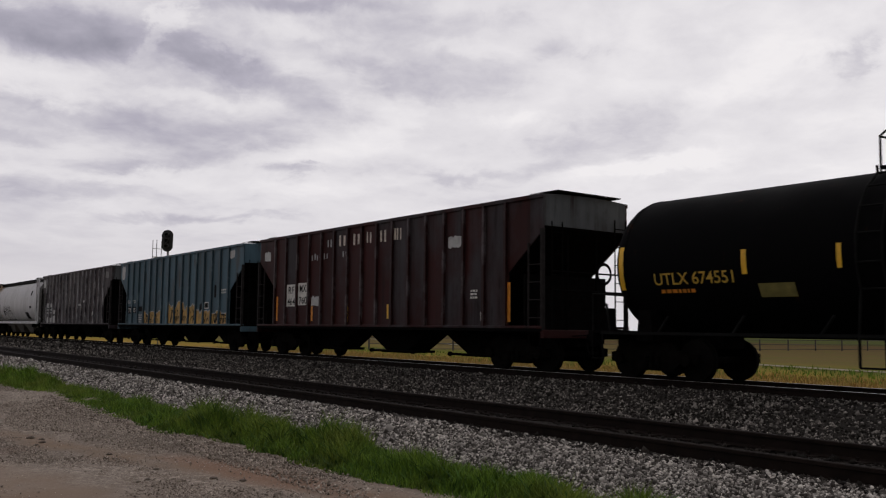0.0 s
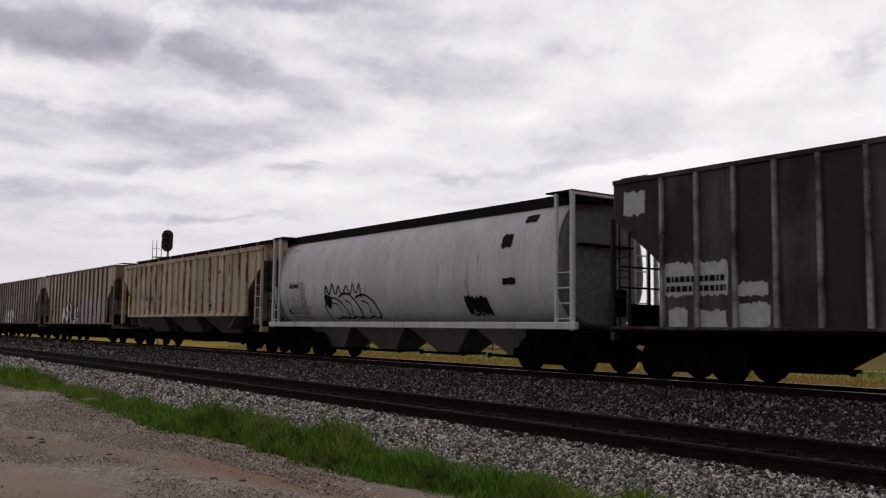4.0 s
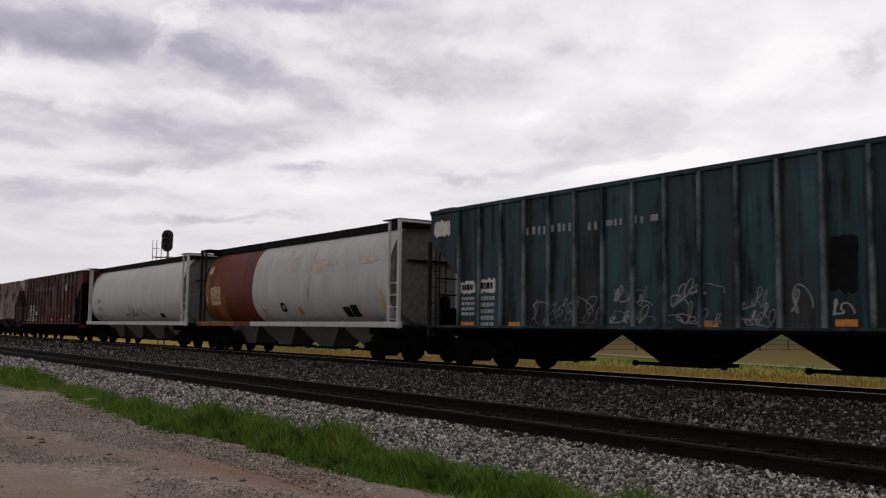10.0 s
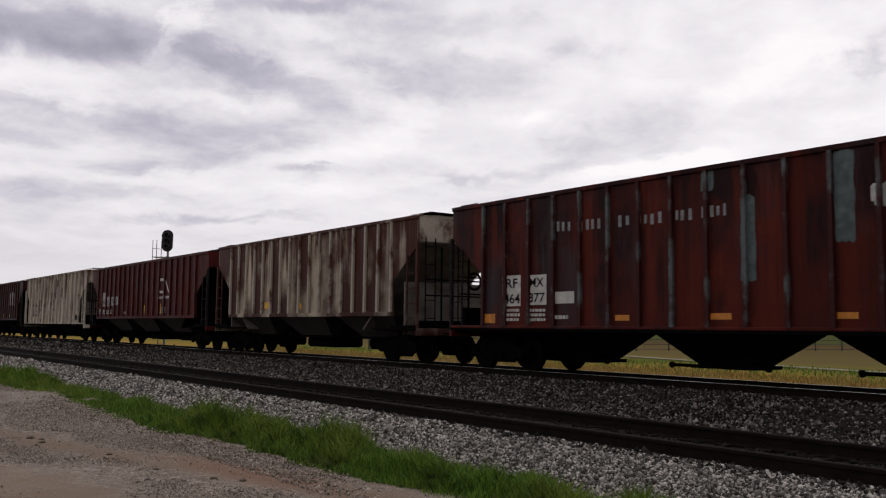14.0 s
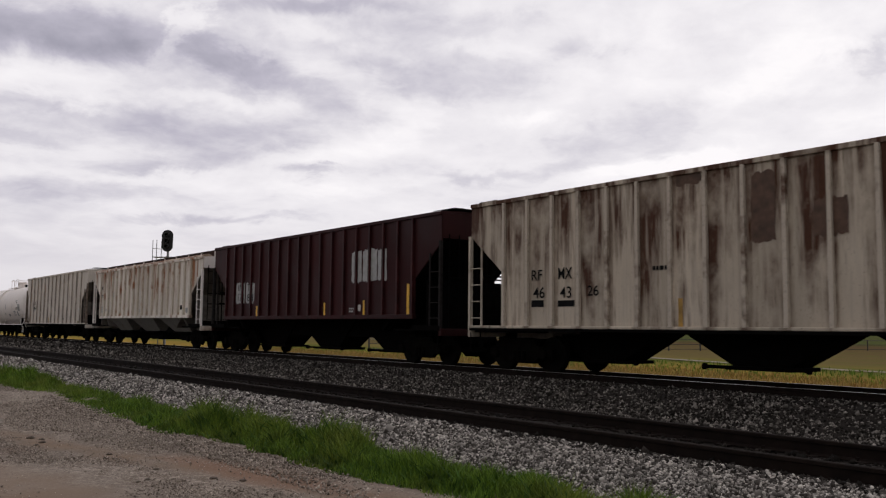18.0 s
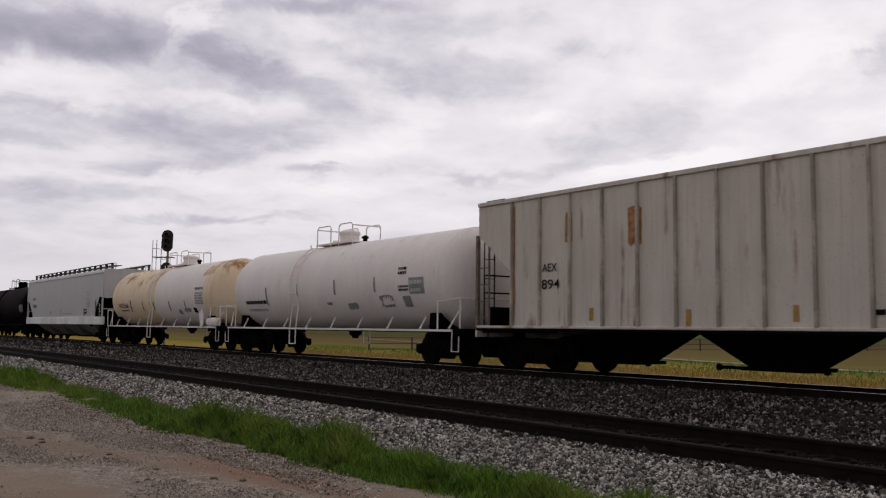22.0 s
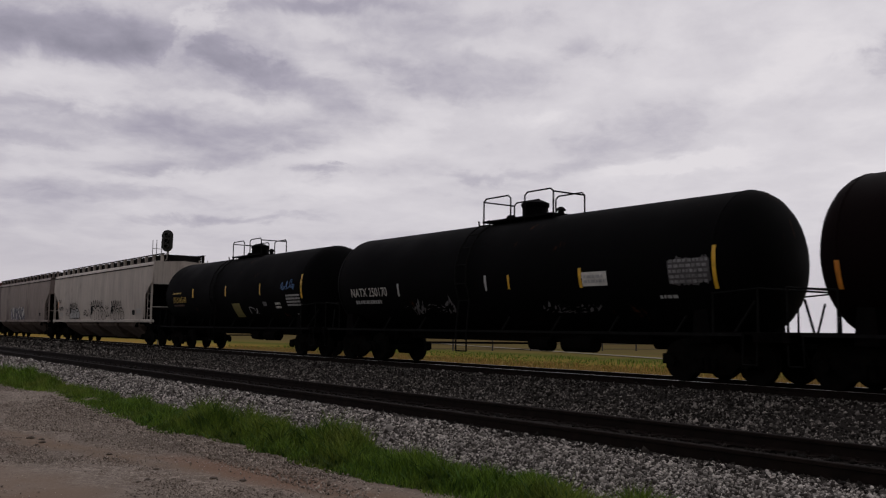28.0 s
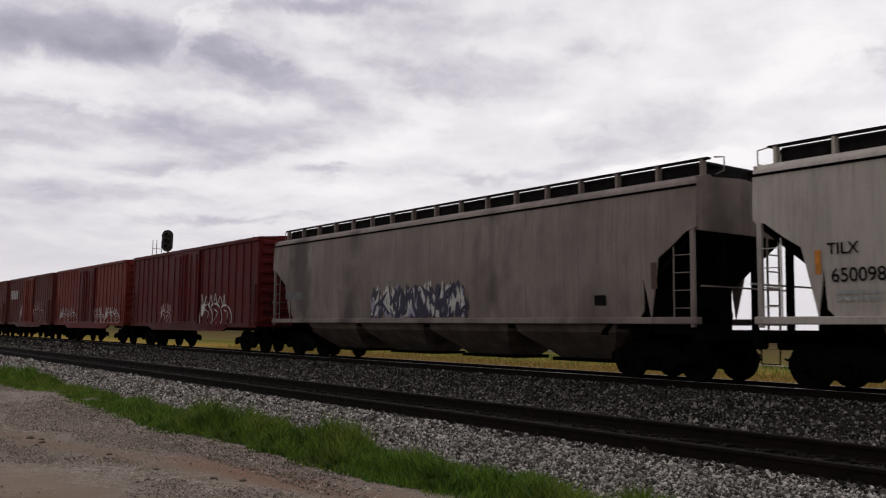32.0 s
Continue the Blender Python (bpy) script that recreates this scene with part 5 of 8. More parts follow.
    for x in (-deck, deck):
        part("platform_rail", pipe([(p + x, -0.55, top + 0.56), (p + x, 0.55, top + 0.56)], 0.022), rail_mat, car)
    dm = dome_mat or shell_mat
    part("manway", lathe_z(bmesh.new(), [(0, 0.34), (0.3, 0.34), (0.34, 0.37), (0.42, 0.37), (0.5, 0.2), (0.5, 0)], 18, p + 0.1, 0, top), dm, car)
    part("valve", lathe_z(bmesh.new(), [(0, 0.08), (0.16, 0.08), (0.16, 0.13), (0.2, 0.13), (0.26, 0.05), (0.26, 0)], 10, p + 0.95, 0.1, top), DARK, car)
    part("valve", lathe_z(bmesh.new(), [(0, 0.14), (0.14, 0.14), (0.2, 0.1), (0.2, 0)], 10, p - 0.85, 0.0, top), dm, car)
    # side ladder that follows the shell
    lx = -1.1
    for s in (-1, 1):
        pts = [(0.75, top + 0.02)] + [(-(r + 0.07) * math.cos(a), zc + (r + 0.07) * math.sin(a)) for a in [radians(d) for d in (62, 45, 28, 10, -8, -25)]] + [(-1.5, 0.95), (-1.5, 0.45)]
        pts[0] = (-0.75, top + 0.02)
        for o in (-0.22, 0.22):
            stile = part("side_ladder", pipe([(p + lx + o, -s * y, z) for y, z in pts], 0.024), rail_mat, car)
        for y, z in pts[1:]:
            part("rung", pipe([(p + lx - 0.22, -s * y, z), (p + lx + 0.22, -s * y, z)], 0.018), rail_mat, stile)
    part("bottom_outlet", lathe_z(bmesh.new(), [(0.66, 0.1), (0.74, 0.12), (0.78, 0.2), (1.0, 0.25)], 12, p + 0.6, 0, 0), frame_mat, car)
    part("brake_pipe", pipe([(-half + 0.6, -0.3, 0.93), (half - 0.6, -0.3, 0.93)], 0.03), frame_mat, car)
    part("air_reservoir", lathe_x(bmesh.new(), [(-0.45, 0), (-0.4, 0.15), (0.4, 0.15), (0.45, 0)], 12), frame_mat, car).location = (half - 2.4, 0.3, 0.76)


def lathe_z(bm, profile, n, xc, yc, zc):
    lathe_x(bm, [(z, r) for z, r in profile], n)
    bm.transform(Matrix.Translation((xc, yc, zc)) @ Matrix.Rotation(-math.pi / 2, 4, "Y"))
    return bm


def boxcar(car, L, mat, door_mat, roof_mat, eave=4.38, sill=0.98, posts=9):
    half = L / 2
    part("body", boxed(-half, half, -HALF + 0.06, HALF - 0.06, sill, eave), mat, car)
    for s in (-1, 1):
        y0, y1 = sorted((s * (HALF - 0.1), s * (HALF + 0.02)))
        part("side_sill", prism(bmesh.new(), [(-half, sill), (-half, sill + 0.16), (half, sill + 0.16), (half, sill), (half - 2.6, sill), (half - 3.2, 0.82), (-half + 3.2, 0.82), (-half + 2.6, sill)], y0, y1), mat, car)
        part("top_chord", boxed(-half, half, y0, y1, eave - 0.14, eave, bevel=0.01), mat, car)
        me = mesh_of("side_post", boxed(-0.05, 0.05, *sorted((s * (HALF - 0.07), s * (HALF - 0.025))), sill + 0.14, eave - 0.12, bevel=0.012), mat)
        for i in range(posts):
            for e in (-1, 1):
                part("side_post", me, mat, car).location.x = e * (1.75 + (half - 1.85) * i / (posts - 1))
        d0, d1 = sorted((s * (HALF - 0.04), s * (HALF + 0.05)))
        door = part("sliding_door", boxed(-1.55, 1.55, d0, d1, sill + 0.12, eave - 0.16, bevel=0.015), door_mat, car, "red sliding door with ribs")
        for i in range(5):
            x = -1.3 + i * 0.65
            part("door_rib", boxed(x - 0.05, x + 0.05, *sorted((s * (HALF + 0.045), s * (HALF + 0.085))), sill + 0.25, eave - 0.3), door_mat, door)
        part("door_track", boxed(-1.7, 4.6, *sorted((s * HALF, s * (HALF + 0.07))), sill + 0.04, sill + 0.11), mat, car)
        for x in (-1, 1):
            part("lock_bar", pipe([(x * 0.25, s * (HALF + 0.08), sill + 0.2), (x * 0.25, s * (HALF + 0.08), eave - 0.25)], 0.025), door_mat, door)
    roof = [(-HALF - 0.02, eave), (0, eave + 0.14), (HALF + 0.02, eave), (HALF, eave - 0.04), (-HALF, eave - 0.04)]
    part("roof", sweep_x(bmesh.new(), roof, -half - 0.02, half + 0.02), roof_mat, car)
    me = mesh_of("roof_rib", sweep_x(bmesh.new(), [(-HALF, eave + 0.02), (0, eave + 0.17), (HALF, eave + 0.02), (HALF, eave), (0, eave + 0.12), (-HALF, eave)], -0.03, 0.03), roof_mat)
    for i in range(12):
        part("roof_rib", me, roof_mat, car).location.x = -half + 0.5 + (L - 1.0) * i / 11
    for s in (-1, 1):
        em = bmesh.new()
        for k in range(9):
            z = sill + 0.3 + k * (eave - sill - 0.5) / 8
            box(em, *sorted((s * (half - 0.01), s * (half + 0.06))), -HALF + 0.15, HALF - 0.15, z - 0.09, z + 0.09, bevel=0.03)
        part("corrugated_end", em, mat, car)
        ladder(car, s * (half - 0.3), -HALF - 0.04, sill + 0.05, 2.6, mat, 0.42, 5)
        ladder(car, s * (half + 0.09), 1.0, sill + 0.05, eave, mat, 0.42, 8, "y")
        step_stirrup(car, s * (half - 0.3), -HALF)
    underframe(car, half, 1.7, IRON)

# ---- the train, from its head to its tail ----
CARS = []


def car_at(front, rear, name, label, category):
    """A freight car between two places along the train; keyed in motions()."""
    c = thing(name, label, category, "freight cars of the train")
    CARS.append((c, (front + rear) / 2))
    return c, front - rear


BROWN = paint("brown_oxide_paint", (0.036, 0.0058, 0.0058), 1.0, 0.35, 0.5, (0.054, 0.0105, 0.0095), patch=0.13, patch_color=(0.046, 0.04, 0.045), rust_color=(0.014, 0.005, 0.005), panels=0.847)
BLUE = paint("faded_blue_paint", (0.084, 0.138, 0.182), 2.0, 0.3, 0.4, (0.108, 0.195, 0.25), rust_color=(0.105, 0.095, 0.084), panels=0.847)
CHARCOAL = paint("dark_grey_paint", (0.036, 0.026, 0.031), 3.0, 0.5, 0.5, (0.066, 0.052, 0.058), patch=0.14, patch_color=(0.1, 0.088, 0.095), rust_color=(0.046, 0.023, 0.022), panels=0.854)
CYL_WHITE = paint("dingy_white_paint", (0.56, 0.55, 0.57), 4.0, 0.12, 0.3, (0.64, 0.63, 0.65))
TAN = paint("rust_streaked_tan_paint", (0.6, 0.49, 0.37), 5.0, 0.36, 0.2, (0.68, 0.58, 0.46), rust_color=(0.27, 0.1, 0.034), panels=0.729, high=0.35, streak=2.6, seam=0.9)
TAN_TWO = paint("warm_tan_paint", (0.62, 0.51, 0.41), 6.0, 0.2, 0.25, (0.68, 0.585, 0.49), panels=0.834, patch=0.1, patch_color=(0.52, 0.37, 0.22), seam=0.7)
GREY_TAN = paint("grey_tan_paint", (0.46, 0.395, 0.35), 7.0, 0.12, 0.3, (0.52, 0.46, 0.415), panels=0.834, rust_color=(0.14, 0.09, 0.065), seam=0.7)
TEAL = paint("dark_teal_paint", (0.036, 0.068, 0.083), 8.0, 0.55, 0.5, (0.062, 0.15, 0.17), patch=0.1, patch_color=(0.05, 0.05, 0.053), rust_color=(0.021, 0.018, 0.02), panels=0.847)
BRIGHT_WHITE = paint("chalky_white_paint", (0.54, 0.53, 0.52), 9.0, 0.15, 0.25, (0.6, 0.59, 0.58), rust_color=(0.36, 0.27, 0.2))
RUST_END = paint("rust_red_paint", (0.105, 0.016, 0.007), 10.0, 0.35, 0.3, (0.2, 0.048, 0.014), patch=0.13, patch_color=(0.34, 0.13, 0.035), rust_color=(0.06, 0.013, 0.008))
LIGHT_GREY = paint("light_grey_paint", (0.58, 0.565, 0.56), 11.0, 0.05, 0.2, (0.66, 0.645, 0.64))
OXIDE = paint("red_oxide_paint", (0.10, 0.011, 0.0065), 12.0, 0.6, 0.45, (0.17, 0.026, 0.011), patch=0.1, patch_color=(0.05, 0.037, 0.043), rust_color=(0.026, 0.0075, 0.0085), high=0.3, panels=0.847)
RUSTY_CREAM = paint("rusted_cream_paint", (0.62, 0.52, 0.4), 13.0, 0.55, 0.14, (0.7, 0.6, 0.48), rust_color=(0.09, 0.02, 0.012), high=0.7, streak=1.6, patch=0.2, patch_color=(0.055, 0.017, 0.012), panels=0.716, shift=0.0)
RED = paint("bright_brown_red_paint", (0.085, 0.0085, 0.008), 14.0, 0.15, 0.45, (0.115, 0.014, 0.013), rust_color=(0.03, 0.009, 0.008), panels=0.755)
WORN_WHITE = paint("worn_dirty_white_paint", (0.66, 0.565, 0.455), 15.0, 0.6, 0.25, (0.75, 0.66, 0.55), rust_color=(0.11, 0.045, 0.025), panels=0.85, high=0.3)
MAROON = paint("maroon_paint", (0.04, 0.006, 0.0075), 16.0, 0.12, 0.3, (0.052, 0.0085, 0.0095), rust_color=(0.025, 0.008, 0.008), panels=0.762)
RUST_WHITE = paint("white_paint_with_rust_runs", (0.88, 0.815, 0.73), 17.0, 0.38, 0.1, (0.92, 0.87, 0.8), rust_color=(0.42, 0.17, 0.06), panels=0.698, high=0.4)
PALE_GREY = paint("pale_warm_grey_paint", (0.66, 0.595, 0.53), 18.0, 0.2, 0.2, (0.72, 0.66, 0.6), rust_color=(0.3, 0.12, 0.045))
TANK_WHITE = paint("tank_white_paint", (0.88, 0.81, 0.78), 19.0, 0.03, 0.1, (0.92, 0.86, 0.835), rust_color=(0.5, 0.4, 0.34))
TANK_CREAM = paint("tank_cream_paint", (0.87, 0.68, 0.47), 20.0, 0.2, 0.1, (0.91, 0.76, 0.58), rust_color=(0.55, 0.29, 0.13), high=0.8)
TRINITY = paint("clean_light_grey_paint", (0.56, 0.56, 0.575), 21.0, 0.03, 0.12, (0.6, 0.6, 0.615))
TRINITY_WHITE = paint("white_sill_paint", (0.74, 0.73, 0.73), 21.5, 0.05, 0.15)
TANK_MAROON = paint("blackish_maroon_tank_paint", (0.0045, 0.0018, 0.002), 22.0, 0.0, 0.2, (0.0065, 0.0028, 0.0032), rough=0.7, spec=0.035)
TANK_BLACK = paint("black_tank_paint", (0.002, 0.002, 0.0023), 23.0, 0.0, 0.2, (0.0035, 0.0035, 0.004), rough=0.7, spec=0.035)
GRUBBY = paint("grubby_light_grey_paint", (0.51, 0.45, 0.405), 25.0, 0.2, 0.4, (0.57, 0.515, 0.47), rust_color=(0.32, 0.26, 0.22), streak=0.3)
GRUBBY_TWO = paint("sooty_grey_paint", (0.25, 0.2, 0.18), 26.0, 0.12, 0.45, (0.34, 0.285, 0.26), patch=0.13, patch_color=(0.13, 0.1, 0.095), rust_color=(0.16, 0.115, 0.1), streak=0.3)
BOX_RED = paint("boxcar_red_paint", (0.085, 0.0065, 0.0065), 27.0, 0.25, 0.45, (0.14, 0.014, 0.013), rust_color=(0.04, 0.01, 0.009))
BOX_RED_TWO = paint("faded_boxcar_red_paint", (0.17, 0.021, 0.013), 28.0, 0.25, 0.4, (0.19, 0.03, 0.022), rust_color=(0.05, 0.014, 0.011))
BOX_BROWN = paint("boxcar_brown_paint", (0.10, 0.022, 0.018), 29.0, 0.15, 0.4, (0.14, 0.035, 0.028))
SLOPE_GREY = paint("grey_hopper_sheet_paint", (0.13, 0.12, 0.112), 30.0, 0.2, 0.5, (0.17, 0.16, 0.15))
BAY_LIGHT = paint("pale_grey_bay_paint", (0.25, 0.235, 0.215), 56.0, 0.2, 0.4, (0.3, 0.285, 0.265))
# Darker than the body paint: the shade on round hoppers' ends is put in.
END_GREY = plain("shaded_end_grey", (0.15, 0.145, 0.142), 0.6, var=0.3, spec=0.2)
BELLY_BROWN = plain("brown_belly", (0.13, 0.1, 0.085), 0.85, var=0.35, scale=2, spec=0.1)
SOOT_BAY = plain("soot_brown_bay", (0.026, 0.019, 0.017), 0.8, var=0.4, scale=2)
# Darker than the blue sides: the posts' shaded edges are put into the base.
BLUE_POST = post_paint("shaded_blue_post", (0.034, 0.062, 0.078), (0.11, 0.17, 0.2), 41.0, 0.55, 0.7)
GREY_POST = post_paint("rubbed_grey_post", (0.045, 0.04, 0.045), (0.3, 0.29, 0.3), 42.0, 0.4, 0.58)
OXIDE_POST = post_paint("rubbed_oxide_post", (0.05, 0.009, 0.009), (0.13, 0.145, 0.15), 43.0, 0.5, 0.62)
CREAM_POST = post_paint("rubbed_cream_post", (0.5, 0.43, 0.36), (0.12, 0.05, 0.032), 44.0, 0.5, 0.62)
RUN_POST = post_paint("rust_run_post", (0.64, 0.57, 0.48), (0.3, 0.115, 0.04), 34.0, 0.52, 0.66)
WALK_RUST = plain("rusty_walkway", (0.06, 0.035, 0.028), 0.85, var=0.5, spec=0.1)
EAVE_RUST = paint("rust_stained_eave_paint", (0.55, 0.42, 0.33), 53.0, 0.7, 0.3, (0.62, 0.5, 0.4), rust_color=(0.28, 0.11, 0.05))
# Posts match the sides; their thin shadow lines are put into this darker colour.
GREY_STRIPE = post_paint("shaded_pale_post", (0.34, 0.3, 0.26), (0.55, 0.49, 0.43), 52.0)
# Body paint darkened: the shade inside light hoppers' ends is put into this grey.
END_SHADE = plain("shaded_slope_sheet", (0.15, 0.13, 0.117), 0.75, var=0.4, scale=2, spec=0.15)
LADDER_BROWN = plain("rubbed_brown_ladder", (0.2, 0.155, 0.125), 0.7, var=0.4, spec=0.15)
# Darker than the body paint: the cut-away ends' shade is put into the ladders.
LADDER_DARK = plain("dark_ladder", (0.02, 0.017, 0.017), 0.8, spec=0.1)
TAN_END = paint("rusty_tan_end_paint", (0.26, 0.16, 0.10), 35.0, 0.5, 0.4, (0.36, 0.25, 0.17))
WARM_POST = post_paint("grimy_pale_post", (0.56, 0.49, 0.41), (0.11, 0.06, 0.04), 45.0, 0.54, 0.68)
DARK_POST = post_paint("grime_dark_post", (0.1, 0.074, 0.06), (0.24, 0.185, 0.15), 46.0, 0.48, 0.68)
SOOT_END = paint("weathered_blue_grey_end_paint", (0.075, 0.08, 0.086), 54.0, 0.4, 0.5, (0.12, 0.125, 0.13), rust_color=(0.03, 0.018, 0.018))
BROWN_POST = post_paint("dark_brown_post", (0.024, 0.006, 0.006), (0.1, 0.085, 0.09), 47.0, 0.5, 0.66)
# Rubbed pale rims; the dark base holds the shade along the teal posts.
TEAL_POST = post_paint("rubbed_shaded_teal_post", (0.02, 0.032, 0.04), (0.16, 0.185, 0.195), 48.0, 0.42, 0.6)
MAROON_POST = post_paint("maroon_post", (0.03, 0.005, 0.006), (0.055, 0.011, 0.012), 49.0)
RED_POST = post_paint("brown_red_post", (0.055, 0.006, 0.006), (0.1, 0.014, 0.013), 50.0)
TAN_POST = post_paint("rusted_tan_post", (0.45, 0.37, 0.28), (0.15, 0.06, 0.03), 51.0, 0.46, 0.6)
RUST_EAVE = paint("rusty_eave_paint", (0.24, 0.12, 0.075), 31.0, 0.7, 0.2, (0.33, 0.24, 0.17))

# the tank car at the head
c, L = car_at(1.35, -12.7, "tank_car", "black tank car with yellow marks and yellow lettering", "tank car")
tank_car(c, L, [TANK_BLACK], [], DARK, TANK_BLACK, platform=-0.62)
c, L = car_at(-15.2, -30.5, "covered_hopper", "dark brown covered hopper with outside posts and faded lettering", "hopper car")
ribbed_hopper(c, L, BROWN, end_mat=SOOT_END, ladder_mat=LADDER_DARK, posts=16, post_mat=BROWN_POST)
c, L = car_at(-32.0, -47.3, "covered_hopper", "faded blue covered hopper with yellow graffiti along its foot", "hopper car")
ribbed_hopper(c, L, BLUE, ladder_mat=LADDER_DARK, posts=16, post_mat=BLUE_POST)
c, L = car_at(-48.95, -64.4, "covered_hopper", "dark grey covered hopper with pale graffiti", "hopper car")
ribbed_hopper(c, L, CHARCOAL, end_mat=SOOT_END, ladder_mat=LADDER_DARK, posts=16, post_mat=GREY_POST)
c, L = car_at(-65.5, -80.9, "round_hopper", "dingy white rounded hopper with black graffiti", "hopper car")
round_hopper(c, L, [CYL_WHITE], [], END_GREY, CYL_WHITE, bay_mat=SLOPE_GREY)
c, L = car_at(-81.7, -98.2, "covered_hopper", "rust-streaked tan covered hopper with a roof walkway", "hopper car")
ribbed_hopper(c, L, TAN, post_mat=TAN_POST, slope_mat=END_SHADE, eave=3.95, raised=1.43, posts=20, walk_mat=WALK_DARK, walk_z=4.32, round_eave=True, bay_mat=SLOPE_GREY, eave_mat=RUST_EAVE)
c, L = car_at(-99.8, -114.95, "covered_hopper", "tan covered hopper with black and pink graffiti", "hopper car")
ribbed_hopper(c, L, TAN_TWO, ladder_mat=LADDER_BROWN, end_mat=TAN_END, slope_mat=END_SHADE, posts=16, bay_shape=(2.6, 1.9), post_w=0.035, post_mat=DARK_POST, sill_mat=DARK_POST)
c, L = car_at(-116.35, -131.5, "covered_hopper", "grey-tan covered hopper with white graffiti", "hopper car")
ribbed_hopper(c, L, GREY_TAN, ladder_mat=LADDER_BROWN, slope_mat=END_SHADE, posts=16, bay_shape=(2.6, 1.9), post_w=0.035, post_mat=DARK_POST, sill_mat=DARK_POST)
c, L = car_at(-132.85, -148.2, "covered_hopper", "dark teal covered hopper with faded lettering and graffiti", "hopper car")
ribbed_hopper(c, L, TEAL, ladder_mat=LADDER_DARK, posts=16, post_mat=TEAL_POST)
c, L = car_at(-149.6, -164.9, "round_hopper", "white rounded hopper with a rust-red end section", "hopper car")
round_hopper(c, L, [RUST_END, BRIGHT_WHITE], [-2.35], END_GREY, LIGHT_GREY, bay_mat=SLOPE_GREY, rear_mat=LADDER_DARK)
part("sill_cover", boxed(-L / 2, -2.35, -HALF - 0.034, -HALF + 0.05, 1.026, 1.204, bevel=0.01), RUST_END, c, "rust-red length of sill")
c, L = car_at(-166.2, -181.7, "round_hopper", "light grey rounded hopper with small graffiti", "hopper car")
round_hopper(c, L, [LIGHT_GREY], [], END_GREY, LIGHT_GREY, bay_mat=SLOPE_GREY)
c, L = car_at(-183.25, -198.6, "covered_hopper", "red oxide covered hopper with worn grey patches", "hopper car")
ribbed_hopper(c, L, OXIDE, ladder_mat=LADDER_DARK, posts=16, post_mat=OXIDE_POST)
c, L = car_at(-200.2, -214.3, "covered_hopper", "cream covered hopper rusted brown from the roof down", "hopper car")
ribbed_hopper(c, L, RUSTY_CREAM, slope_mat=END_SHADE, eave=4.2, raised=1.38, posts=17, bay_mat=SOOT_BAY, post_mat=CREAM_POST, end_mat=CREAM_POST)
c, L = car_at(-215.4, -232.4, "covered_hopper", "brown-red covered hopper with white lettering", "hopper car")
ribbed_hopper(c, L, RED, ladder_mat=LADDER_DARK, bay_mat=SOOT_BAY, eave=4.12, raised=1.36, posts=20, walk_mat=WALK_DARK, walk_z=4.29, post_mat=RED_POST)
c, L = car_at(-233.8, -249.2, "covered_hopper", "worn dirty white covered hopper with brown stains", "hopper car")
ribbed_hopper(c, L, WORN_WHITE, ladder_mat=WARM_POST, slope_mat=END_SHADE, posts=16, post_mat=WARM_POST)
c, L = car_at(-250.5, -266.1, "covered_hopper", "maroon covered hopper with pale grey patches", "hopper car")
ribbed_hopper(c, L, MAROON, ladder_mat=LADDER_DARK, eave=4.2, raised=1.3, posts=18, post_mat=MAROON_POST)
c, L = car_at(-267.4, -283.3, "covered_hopper", "white covered hopper with orange rust runs and a roof walkway", "hopper car")
ribbed_hopper(c, L, RUST_WHITE, end_mat=TANK_WHITE, ladder_mat=TANK_WHITE, slope_mat=END_SHADE, post_mat=RUN_POST, post_w=0.08, eave=3.95, raised=1.38, posts=20, walk_mat=WALK_RUST, walk_z=4.27, eave_mat=EAVE_RUST, round_eave=True, bay_mat=BAY_LIGHT)
c, L = car_at(-284.8, -300.3, "covered_hopper", "pale warm grey covered hopper", "hopper car")
ribbed_hopper(c, L, PALE_GREY, ladder_mat=LADDER_BROWN, slope_mat=END_SHADE, post_w=0.03, posts=14, post_mat=GREY_STRIPE)
c, L = car_at(-302.05, -315.3, "tank_car", "dull white tank car with white rails and a valve platform", "tank car")
tank_car(c, L, [TANK_WHITE], [], TANK_WHITE, TANK_WHITE, platform=-0.62, deck=1.2)
c, L = car_at(-317.85, -331.2, "tank_car", "cream and white tank car with rusty end", "tank car")
tank_car(c, L, [TANK_CREAM, TANK_WHITE, TANK_CREAM], [-0.15, 5.85], TANK_WHITE, TANK_WHITE, platform=0.4, deck=1.2)
part("brake_reservoir", lathe_x(bmesh.new(), [(-0.45, 0), (-0.42, 0.13), (-0.36, 0.19), (0.36, 0.19), (0.42, 0.13), (0.45, 0)], 16), TANK_WHITE, c, "white air cylinder on the end platform").location = (L / 2 - 0.05, -1.28, 1.18)
part("placard_holder", prism(bmesh.new(), [(L / 2 - 0.75, 0.98), (L / 2 - 0.95, 1.5), (L / 2 - 0.7, 1.72), (L / 2 - 0.45, 1.45), (L / 2 - 0.5, 0.98)], -1.56, -1.54), TANK_WHITE, c)
c, L = car_at(-332.9, -351.25, "covered_hopper", "clean light grey covered hopper with a white sill", "hopper car")
smooth_hopper(c, L, TRINITY, TRINITY_WHITE, TRINITY, GALV, sill=(1.03, 1.47), bay_mat=BAY_LIGHT)
c, L = car_at(-353.3, -367.8, "tank_car", "blackish maroon tank car with pale lettering", "tank car")
tank_car(c, L, [TANK_MAROON], [], DARK, TANK_BLACK)
c, L = car_at(-370.3, -384.4, "tank_car", "black tank car with yellow marks and white lettering", "tank car")
tank_car(c, L, [TANK_BLACK], [], DARK, TANK_BLACK, platform=0.4)
